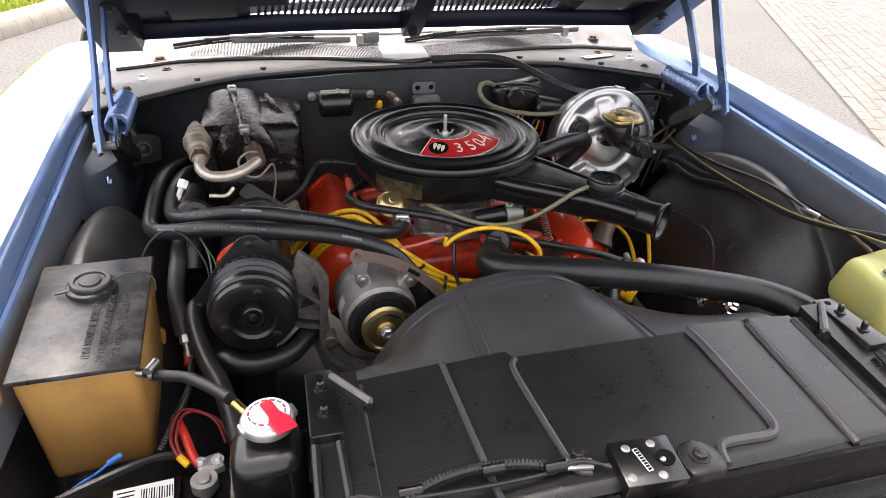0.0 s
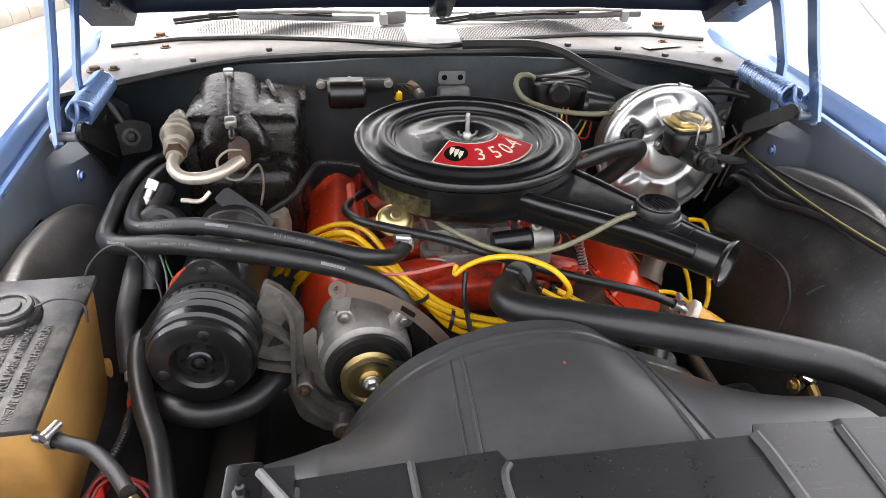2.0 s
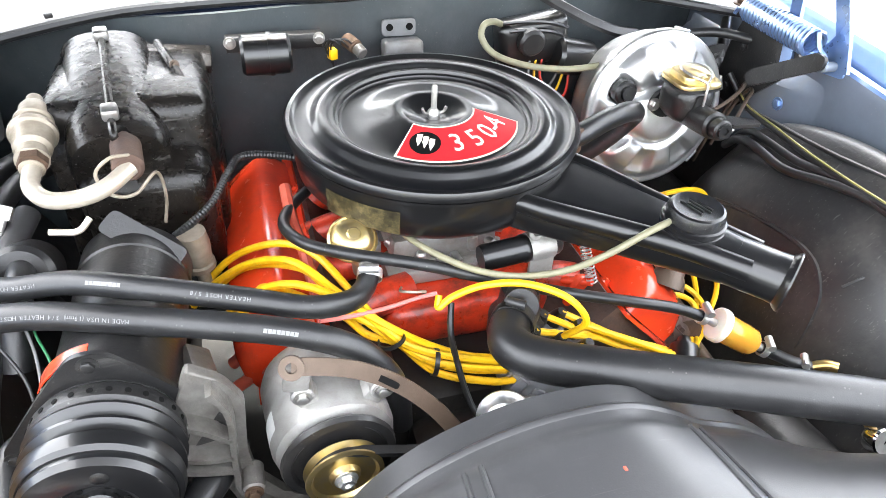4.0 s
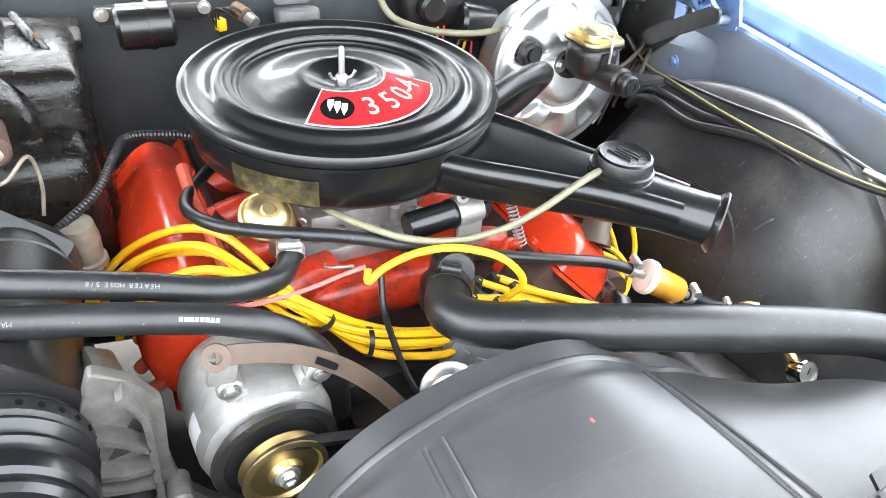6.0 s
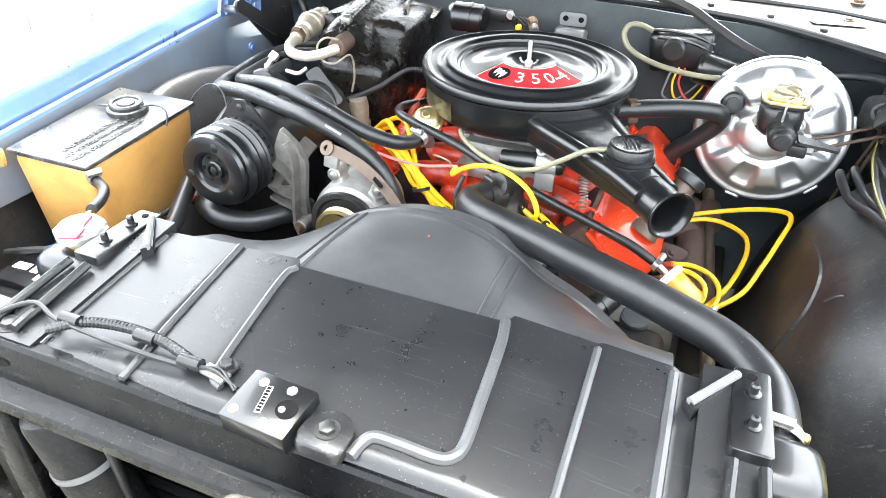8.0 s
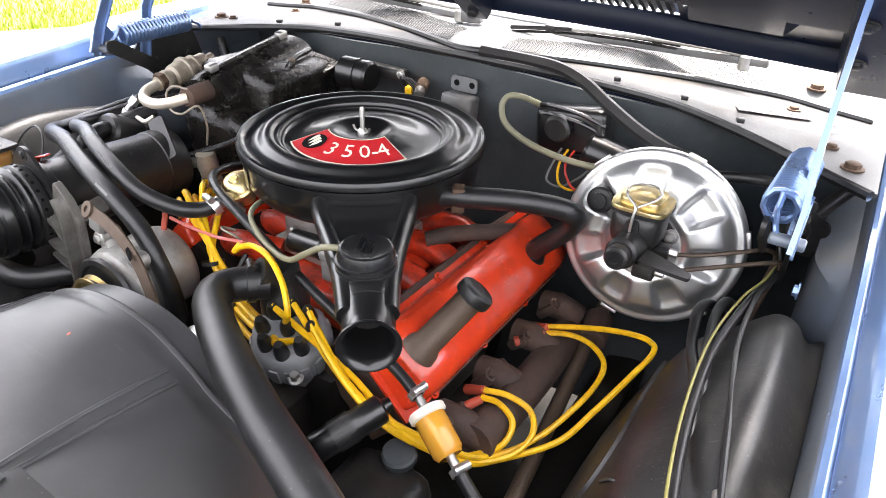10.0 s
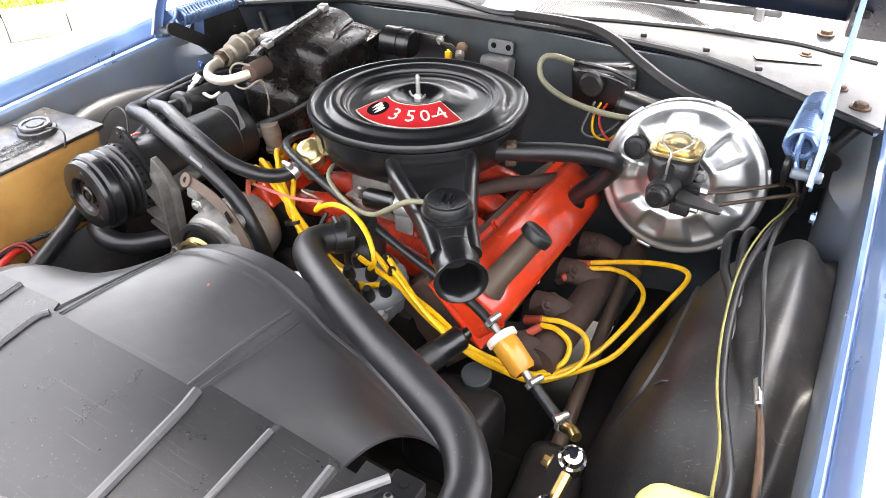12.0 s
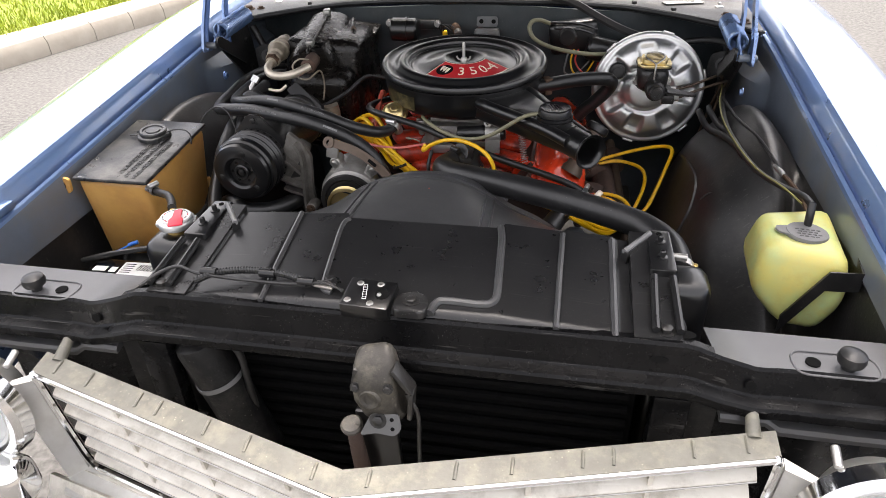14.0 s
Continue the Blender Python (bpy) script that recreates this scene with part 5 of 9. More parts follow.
def heater_hose(pts, r, label, prints, face):
    """A hose with printed characters bent round its side; runs without words are bars."""
    ob = thing("heater_hose", tuple(pts[7]), label, "hose", "heater hoses")
    bm = bm_new()
    tube(bm, pts, r, 20)
    body = part("hose_body", bm, RUBBER, ob)
    for start, text, size in prints:
        s = start
        for ch in reversed(text):
            p, t = along(pts, s)
            t = -t
            n = Vector(face) - t * Vector(face).dot(t)
            n.normalize()
            u = n.cross(t)
            m = Matrix((t, u, n)).transposed().to_4x4()
            m.translation = p + n * (r + 0.0002)
            if ch == "#":
                bm = bm_new()
                box(bm, (0, 0, 0), (size * 0.62, size * 0.72, 0.0004))
                bm.transform(m)
                part("print_bar", bm, PRINT, body)
            elif ch != " ":
                letters("print", ch, size, PRINT, m, body, 0.0001)
            s += size * (0.42 if ch in " 1I.()" else 0.68)
    return ob


heater_hose(HA, 0.0125, "black rubber heater hose with pale print", ((0.36, "HEATER HOSE 5/8", 0.0058), (0.47, "#########", 0.0058), (0.57, "HEATER HOSE 5/8", 0.0058)), (0.1, -0.75, 0.65))
heater_hose(HB, 0.0142, "thicker black rubber heater hose with pale print", ((0.40, "########", 0.006), (0.465, "MADE IN USA (19mm) 3/4 HEATER HOSE", 0.006), (0.71, "########", 0.006)), (0.1, -0.8, 0.6))


# ---- coolant tank ----
def hexa(bm, lo, hi, bevel=0.0, seg=3):
    """A block from four lower and four upper corners."""
    a = [bm.verts.new(p) for p in lo]
    b = [bm.verts.new(p) for p in hi]
    fs = [bm.faces.new(a[::-1]), bm.faces.new(b)]
    for i in range(4):
        fs.append(bm.faces.new((a[i], a[(i + 1) % 4], b[(i + 1) % 4], b[i])))
    if bevel:
        es = list({e for f in fs for e in f.edges})
        bmesh.ops.bevel(bm, geom=es, offset=bevel, segments=seg, affect="EDGES", profile=0.5, clamp_overlap=True)


def coolant_tank():
    ob = thing("coolant_tank", (-0.62, -0.40, 0.69), "amber plastic coolant tank with a black lid", "tank")
    fl, fr, br, bl = (-0.697, -0.548), (-0.541, -0.538), (-0.552, -0.262), (-0.708, -0.285)
    z = {0: 0.880, 1: 0.874, 2: 0.886, 3: 0.897}
    top = [Vector((*p, z[i])) for i, p in enumerate((fl, fr, br, bl))]
    bot = [Vector((-0.692, -0.522, 0.676)), Vector((-0.556, -0.512, 0.684)), Vector((-0.562, -0.30, 0.70)), Vector((-0.688, -0.31, 0.70))]
    c = sum((p for p in top), Vector()) / 4
    bm = bm_new()
    hexa(bm, bot, [c + (p - c) * 0.965 - Vector((0, 0, 0.006)) for p in top], 0.014)
    body = part("body", bm, AMBER, ob)
    bm = bm_new()
    hexa(bm, [p - Vector((0, 0, 0.007)) for p in top], [p + Vector((0, 0, 0.002)) for p in top], 0.004, 2)
    lid = part("lid", bm, LIDBLACK, ob, "dusty black lid with raised lettering")
    up = (top[1] - top[0]).cross(top[3] - top[0]).normalized()
    ex = (top[1] - top[0]).normalized()
    ey = up.cross(ex)
    m = Matrix((ex, ey, up)).transposed().to_4x4()
    fc = Vector((-0.628, -0.352, 0.893))
    m.translation = fc
    bm = bm_new()
    lathe(bm, [(0.036, -0.006), (0.035, 0.003), (0.032, 0.005), (0.029, 0.005), (0.029, 0.010), (0.027, 0.0125), (0.022, 0.0125), (0.021, 0.010), (0.016, 0.010), (0.015, 0.0125), (0.012, 0.013), (0, 0.0125)], m, 40)
    cap = part("filler_cap", bm, LIDBLACK, lid, "round black filler cap")
    bm = bm_new()
    box(bm, tuple(m @ Vector((-0.036, -0.012, 0.004))), (0.022, 0.008, 0.003), (0, 0, 20), 0.001)
    part("cap_tab", bm, LIDBLACK, lid)
    bm = bm_new()
    tube(bm, [m @ Vector(p) for p in ((0.03, 0.0, 0.008), (0.05, 0.008, 0.012), (0.075, 0.004, 0.012), (0.087, -0.004, 0.004), (0.088, -0.012, -0.012))], 0.0016, 8)
    part("cap_strap", bm, RUBBER, lid)
    text_m = Matrix.Translation(Vector((-0.594, -0.452, 0.8835))) @ m.to_3x3().to_4x4() @ pose(0, 0, 0, 0, 0, 88)
    for i, line in enumerate(("LEVEL SHOULD BE BETWEEN", "ADD AND FULL MARK AT NORMAL", "ENGINE OPERATING TEMPERATURE")):
        letters("lettering", line, 0.0125, LIDBLACK, text_m @ Matrix.Translation((0, 0.0175 - 0.0185 * i, 0.0)) @ Matrix.Diagonal((0.78, 1.15, 1, 1)), lid, 0.0007)
    # mounting ears, hose nipple and fittings
    for p, d in (((-0.72, -0.55, 0.865), (0, -1, 0)), ((-0.571, -0.30, 0.749), (0.5, -1, 0))):
        bm = bm_new()
        mm = axis_matrix(p, d)
        prism(bm, rounded([(-0.016, -0.018), (0.016, -0.018), (0.02, 0.016), (-0.02, 0.016)], 0.01, 4), -0.003, 0.003, mm)
        ear = part("ear", bm, AMBER, body)
        bm = bm_new()
        bolt(bm, mm @ Vector((0, 0, 0.003)), d, 0.006, 0.004)
        part("ear_bolt", bm, RUST, ob)
    bm = bm_new()
    rod(bm, (-0.548, -0.529, 0.857), (-0.525, -0.538, 0.857), 0.006, 12)
    part("nipple", bm, STEEL, body, "dull metal hose nipple")


coolant_tank()
hose("overflow_hose", [(-0.538, -0.531, 0.858), (-0.515, -0.542, 0.857), (-0.48, -0.565, 0.865), (-0.45, -0.60, 0.872), (-0.425, -0.638, 0.882)], 0.0078, "thin black rubber overflow hose")
bm = bm_new()
clamp_band(bm, (-0.527, -0.537, 0.8575), (0.9, -0.4, 0), 0.0085, 0.006)
solo("hose_clamp", bm, STEEL, (-0.527, -0.537, 0.8575), "small steel clamp on the overflow hose", "clamp", "hose clamps")


# ---- engine ----
def vee(side, y, across, out):
    """A point on the inclined deck of one bank: across runs outwards and down."""
    r = math.sqrt(0.5)
    return Vector((side * (0.237 + (across + out) * r) + (0.006 if side > 0 else 0.017), y, 0.742 + (out - across) * r))


def engine():
    ob = thing("engine", (0.0, -0.02, 0.35), "red painted engine with dusty fittings", "engine")
    bm = bm_new()
    box(bm, (0.0, -0.02, 0.56), (0.34, 0.50, 0.30), bevel=0.03)
    part("block", bm, DARK, ob, "dark greasy engine block")
    bm = bm_new()
    box(bm, (0.0, 0.30, 0.50), (0.34, 0.2, 0.36), bevel=0.05)
    part("bell_housing", bm, DARK, ob)
    # intake manifold with runners
    bm = bm_new()
    box(bm, (0.02, 0.0, 0.735), (0.24, 0.34, 0.07), bevel=0.02, seg=3)
    part("intake_manifold", bm, REDDIRT, ob, "grimy red intake manifold")
    for side in (-1, 1):
        for y in (-0.13, -0.04, 0.05, 0.14):
            bm = bm_new()
            tube(bm, [(side * 0.06, y * 0.8 - 0.02, 0.775), (side * 0.12, y - 0.02, 0.782), (side * 0.18, y - 0.02, 0.765), (side * 0.21, y - 0.02, 0.745)], 0.024, 12)
            part("runner", bm, REDDIRT, ob)
        # head under the cover
        bm = bm_new()
        secs = []
        for y in (-0.25 if side > 0 else -0.208, 0.22):
            secs.append([vee(side, y, a, o) for a, o in ((-0.075, -0.10), (-0.075, 0.0), (0.07, 0.0), (0.075, -0.10))])
        loft(bm, secs)
        part("cylinder_head", bm, IRON if side > 0 else DARK, ob)
        # valve cover: rounded pressing with a flange
        y0, y1 = (-0.205, 0.24) if side < 0 else (-0.252, 0.235)
        bm = bm_new()
        secs = []
        n = 28
        for y, k in ((y0, 0.0), (y0 + 0.004, 0.45), (y0 + 0.014, 0.75), (y0 + 0.035, 0.93), (y0 + 0.07, 1.0), (0.0, 1.0), (y1 - 0.07, 1.0), (y1 - 0.035, 0.93), (y1 - 0.014, 0.75), (y1 - 0.004, 0.45), (y1, 0.0)):
            s = []
            for i in range(n):
                a = math.pi * i / (n - 1)
                e = 0.55
                ca, sa = math.cos(a), math.sin(a)
                s.append(vee(side, y, -math.copysign(abs(ca) ** e, ca) * (0.048 + 0.010 * k), 0.002 + max(0.0, sa) ** e * 0.062 * k + 0.004))
            secs.append(s)
        loft(bm, secs)
        cover = part("valve_cover", bm, RED, ob, "glossy red pressed valve cover", 60)
        bm = bm_new()
        loft(bm, [[vee(side, y, a, o) for a, o in ((-0.066, 0.0), (-0.066, 0.005), (0.066, 0.005), (0.066, 0.0))] for y in (y0 - 0.008, y1 + 0.008)])
        part("cover_flange", bm, RED, cover)
        for y in (y0 + 0.06, y0 + 0.20, y0 + 0.34):
            for a in (-0.062, 0.062):
                bm = bm_new()
                bolt(bm, vee(side, y, a, 0.006), (side * 0.7, 0, 0.7), 0.006, 0.006)
                part("cover_bolt", bm, RED, cover)
    # filler neck and cap on one cover
    cover = None
    bm = bm_new()
    a, b = Vector((0.286, -0.215, 0.798)), Vector((0.332, -0.172, 0.875))
    lathe(bm, [(0.026, -0.012), (0.024, 0.0), (0.0195, 0.008), (0.0185, (b - a).length - 0.004), (0.0, (b - a).length)], axis_matrix(a, b - a), 28)
    part("oil_filler_neck", bm, BROWNST, ob, "tarnished oil filler neck")
    bm = bm_new()
    lathe(bm, [(0.019, -0.008), (0.0245, -0.006), (0.0255, 0.0), (0.0245, 0.008), (0.021, 0.011), (0.012, 0.0118), (0, 0.0118)], axis_matrix(b, b - a), 28)
    cap = part("oil_filler_cap", bm, RUBBER, ob, "black rubber oil filler cap")
    # breather boss at the rear of that cover
    bm = bm_new()
    lathe(bm, [(0.026, -0.03), (0.024, 0.0), (0.018, 0.006), (0.0, 0.006)], axis_matrix((0.283, 0.110, 0.790), (0.05, -0.05, 1)), 20)
    part("breather_grommet", bm, RUBBER, ob)
    # exhaust manifold on the open side
    bm = bm_new()
    tube(bm, [(0.365, -0.20, 0.655), (0.37, -0.10, 0.65), (0.37, 0.02, 0.645), (0.36, 0.14, 0.63), (0.345, 0.22, 0.58)], 0.03, 14)
    for y in (-0.19, -0.07, 0.05, 0.16):
        tube(bm, [(0.30, y, 0.665), (0.335, y, 0.668), (0.365, y + 0.01, 0.652)], 0.024, 12)
        box(bm, (0.316, y, 0.664), (0.02, 0.062, 0.042), (0, 45, 0), 0.008)
        bolt(bm, (0.332, y - 0.03, 0.692), (0.7, 0, 0.7), 0.007, 0.008)
    part("exhaust_manifold", bm, IRON, ob, "rusty brown cast iron exhaust manifold")
    # heat pipe of the intake
    bm = bm_new()
    tube(bm, [(0.13, 0.02, 0.80), (0.17, 0.05, 0.812), (0.215, 0.085, 0.815), (0.235, 0.14, 0.80)], 0.014, 12)
    part("heat_pipe", bm, IRON, ob)
    # thermostat housing
    bm = bm_new()
    lathe(bm, [(0.036, 0.77), (0.036, 0.80), (0.03, 0.808), (0.026, 0.82), (0.024, 0.845), (0, 0.85)], pose(0.055, -0.235, 0), 24)
    tube(bm, [(0.055, -0.235, 0.83), (0.05, -0.25, 0.838), (0.042, -0.268, 0.847)], 0.021, 16)
    part("thermostat_housing", bm, BLACKD, ob, "grimy dark thermostat housing")
    # timing cover and water pump
    bm = bm_new()
    box(bm, (0.02, -0.30, 0.58), (0.24, 0.08, 0.22), bevel=0.03)
    rod(bm, (0.0, -0.34, 0.655), (0.0, -0.42, 0.655), 0.045, 24, chamfer=0.006)
    part("timing_cover", bm, DARK, ob)
    bm = bm_new()
    lathe(bm, [(0.0, 0.0), (0.075, 0.0), (0.078, 0.006), (0.07, 0.012), (0.078, 0.018), (0.078, 0.024), (0.03, 0.026), (0.0, 0.026)], axis_matrix((0.0, -0.366, 0.655), (0, -1, 0)) @ Matrix.Diagonal((1, 1, 2.1, 1)), 36)
    part("fan_pulley", bm, BLACKD, ob)
    bm = bm_new()
    for i in range(7):
        a = 2 * math.pi * i / 7
        m = axis_matrix((0.0, -0.47, 0.655), (0, -1, 0)) @ pose(0, 0, 0, 0, 0, math.degrees(a)) @ pose(0.13, 0, 0, 24, 0, 0)
        prism(bm, rounded([(-0.09, -0.03), (0.09, -0.042), (0.09, 0.042), (-0.09, 0.03)], 0.012, 3), -0.0012, 0.0012, m)
    lathe(bm, [(0.0, -0.03), (0.055, -0.03), (0.055, 0.01), (0.035, 0.03), (0.0, 0.03)], axis_matrix((0.0, -0.47, 0.655), (0, -1, 0)), 28)
    part("cooling_fan", bm, BLACKD, ob)


engine()


def carburettor():
    ob = thing("carburettor", (0.0, -0.02, 0.775), "dusty grey carburettor below the air cleaner", "carburettor")
    bm = bm_new()
    box(bm, (0.0, -0.02, 0.785), (0.17, 0.2, 0.025), bevel=0.006)
    box(bm, (0.0, -0.02, 0.818), (0.15, 0.17, 0.045), bevel=0.01)
    box(bm, (0.0, -0.01, 0.842), (0.13, 0.14, 0.02), bevel=0.008)
    part("body", bm, CASTAL, ob)
    rng = random.Random(3)
    for i in range(14):
        a = math.pi * (1.0 + i / 13)
        r = 0.098 + rng.uniform(-0.012, 0.012)
        p = Vector((r * math.cos(a), -0.02 + r * math.sin(a) * 0.95, 0.80 + rng.uniform(0, 0.03)))
        bm = bm_new()
        if i % 3 == 0:
            rod(bm, p, p + Vector((math.cos(a) * 0.02, math.sin(a) * 0.02, 0.0)), 0.006, 10, chamfer=0.002)
        elif i % 3 == 1:
            box(bm, p, (0.022, 0.012, 0.016), (0, 0, math.degrees(a)), 0.003)
        else:
            rod(bm, p - Vector((0, 0, 0.012)), p + Vector((0, 0, 0.014)), 0.0075, 10, chamfer=0.003)
        part("linkage", bm, STEEL if i % 2 else CASTAL, ob)
    # choke pull-off canister with its clip
    bm = bm_new()
    lathe(bm, [(0, 0), (0.016, 0), (0.0175, 0.003), (0.0175, 0.055), (0.019, 0.057), (0.019, 0.062), (0.0175, 0.064), (0.0175, 0.105), (0.014, 0.11), (0, 0.11)], axis_matrix((0.022, -0.178, 0.852), (1, 0.05, 0.06)), 24)
    can = part("canister", bm, BLACKG, ob, "glossy black canister")
    bm = bm_new()
    lathe(bm, [(0.0182, 0), (0.0196, 0), (0.0196, 0.034), (0.0182, 0.034)], axis_matrix((0.086, -0.175, 0.856), (1, 0.05, 0.06)), 24, close=True)
    box(bm, (0.103, -0.187, 0.838), (0.034, 0.006, 0.05), (0, 0, 0), 0.002)
    lathe(bm, [(0.004, -0.002), (0.009, -0.002), (0.009, 0.002), (0.004, 0.002)], axis_matrix((0.092, -0.183, 0.884), (0, -1, 0.2)), 16, close=True)
    part("clip", bm, CASTAL, can, "grey steel clip")
    # throttle spring
    pts = []
    a, b = Vector((0.165, -0.17, 0.865)), Vector((0.178, -0.20, 0.80))
    ax = (b - a).normalized()
    u = ax.orthogonal().normalized()
    w = ax.cross(u)
    for i in range(14 * 8 + 1):
        t = i / (14 * 8)
        th = 2 * math.pi * 14 * t
        pts.append(a + (b - a) * t + (u * math.cos(th) + w * math.sin(th)) * 0.007)
    bm = bm_new()
    tube(bm, pts, 0.0011, 5, 1)
    part("return_spring", bm, STEEL, ob)
    bm = bm_new()
    box(bm, (0.172, -0.185, 0.775), (0.04, 0.012, 0.05), (0, 20, 15), 0.004)
    rod(bm, (0.178, -0.2, 0.80), (0.15, -0.17, 0.785), 0.006, 10)
    part("linkage_bracket", bm, RED, ob)
    # heater control valve with gold cover
    bm = bm_new()
    lathe(bm, [(0.0, -0.035), (0.017, -0.035), (0.017, -0.012), (0.029, -0.008), (0.031, -0.004), (0.031, 0.0), (0.028, 0.003), (0.0265, 0.002), (0.022, 0.010), (0.014, 0.014), (0.009, 0.0145), (0.007, 0.017), (0.0, 0.017)], axis_matrix((-0.133, -0.142, 0.884), (0.05, -0.5, 0.85)), 32)
    part("vacuum_valve", bm, GOLD, ob, "yellow plated vacuum valve")


carburettor()


def alternator():
    ob = thing("alternator", (-0.195, -0.34, 0.70), "cast aluminium alternator with a gold pulley", "alternator")
    ax = Vector((0.07, -1, 0.0)).normalized()
    c = Vector((-0.191, -0.366, 0.763))
    m = axis_matrix(c, ax)
    bm = bm_new()
    lathe(bm, [(0.0, -0.135), (0.052, -0.135), (0.062, -0.128), (0.0665, -0.115), (0.067, -0.082), (0.0655, -0.080), (0.0655, -0.066), (0.0675, -0.064), (0.0675, -0.034), (0.064, -0.022), (0.050, -0.014), (0.032, -0.010), (0.02, -0.004), (0.0, -0.004)], m, 48)
    body = part("housing", bm, CASTAL, ob)
    # ears with bolt holes
    for dx, dz, r in ((0.052, 0.066, 0.014), (-0.012, -0.074, 0.016), (-0.03, 0.078, 0.012)):
        bm = bm_new()
        p = c + Vector((dx, 0.04, dz))
        rod(bm, p + Vector((0, 0.022, 0)), p - Vector((0, 0.012, 0)), r, 16, chamfer=0.002)
        box(bm, tuple(c + Vector((dx * 0.75, 0.044, dz * 0.75))), (0.022, 0.026, 0.034), (0, math.degrees(math.atan2(dx, dz)), 0), 0.004)
        part("ear", bm, CASTAL, body)
        bm = bm_new()
        bolt(bm, p - Vector((0, 0.012, 0)), (0, -1, 0), 0.0065, 0.005)
        part("ear_bolt", bm, STEEL, body)
    # through bolts, vents, label
    for k in range(8):
        a = 2 * math.pi * (k + 0.3) / 8
        bm = bm_new()
        p = m @ Vector((0.045 * math.cos(a), 0.045 * math.sin(a), -0.0145))
        box(bm, p, (0.016, 0.004, 0.008), (0, -math.degrees(a), 0), 0.001)
        part("vent_slot", bm, INK, body)
    bm = bm_new()
    n = 8
    g = []
    for i in range(n + 1):
        a = radians(150 + 26 * i / n)
        g.append([bm.verts.new(m @ Vector((0.0681 * math.cos(a), 0.0681 * math.sin(a), z))) for z in (-0.062, -0.036)])
    for p, q in zip(g[:-1], g[1:]):
        bm.faces.new((p[0], p[1], q[1], q[0]))
    part("label", bm, WHITE, body, "white printed label")
    bm = bm_new()
    lathe(bm, [(0.0, -0.012), (0.060, -0.012), (0.0625, -0.008), (0.0605, -0.003), (0.052, -0.002), (0.048, -0.006), (0.02, -0.004)], m, 40)
    part("fan_plate", bm, BLACKD, ob)
    bm = bm_new()
    lathe(bm, [(0.0, 0.002), (0.030, 0.002), (0.0405, 0.004), (0.0415, 0.0055), (0.031, 0.0115), (0.0415, 0.0175), (0.0415, 0.0195), (0.036, 0.0205), (0.033, 0.0165), (0.017, 0.0165), (0.015, 0.0225), (0.0, 0.0225)], m, 48)
    pul = part("pulley", bm, GOLD, ob, "yellow plated pulley", 30)
    bm = bm_new()
    lathe(bm, [(0.0125, 0.020), (0.0125, 0.0235), (0.011, 0.0245), (0.0, 0.0245)], m, 20)
    lathe(bm, [(0.0095, 0.024), (0.0095, 0.0285), (0.008, 0.030), (0.005, 0.030), (0.005, 0.028), (0, 0.028)], m, 6)
    part("pulley_nut", bm, ZINC, pul)


alternator()


def alternator_brace():
    """Tarnished slotted arm over the alternator."""
    ob = thing("alternator_brace", (-0.16, -0.34, 0.84), "tarnished brown steel brace with a slot", "bracket")
    pts = [Vector((-0.228, -0.339, 0.889)), Vector((-0.205, -0.338, 0.884)), Vector((-0.165, -0.338, 0.868)), Vector((-0.125, -0.343, 0.842)), Vector((-0.09, -0.353, 0.808)), Vector((-0.06, -0.364, 0.765))]
    bm = bm_new()
    secs = []
    c = spline(pts, 6)
    nrm = Vector((-0.1, -0.86, 0.5)).normalized()
    for i, p in enumerate(c):
        t = (c[min(i + 1, len(c) - 1)] - c[max(0, i - 1)]).normalized()
        s = nrm.cross(t).normalized()
        w = 0.009 if i > 1 else 0.007
        secs.append([p + s * w - nrm * 0.0018, p - s * w - nrm * 0.0018, p - s * w + nrm * 0.0018, p + s * w + nrm * 0.0018])
    loft(bm, secs)
    part("arm", bm, BROWNST, ob)
    bm = bm_new()
    lathe(bm, [(0.0055, -0.002), (0.0125, -0.002), (0.0125, 0.003), (0.0055, 0.003)], axis_matrix(pts[0], nrm), 20, close=True)
    part("eye", bm, BROWNST, ob)
    bm = bm_new()
    p = pts[3]
    prism(bm, rounded([(-0.02, -0.0035), (0.02, -0.0035), (0.02, 0.0035), (-0.02, 0.0035)], 0.0034, 4), 0.0018, 0.0024, axis_matrix(pts[2].lerp(pts[3], 0.6), nrm) @ pose(0, 0, 0, 0, 0, -32))
    part("slot", bm, INK, ob)
    bm = bm_new()
    box(bm, (-0.224, -0.332, 0.868), (0.026, 0.012, 0.034), (0, 12, 0), 0.003)
    part("bolt_tab", bm, CASTAL, ob)


alternator_brace()


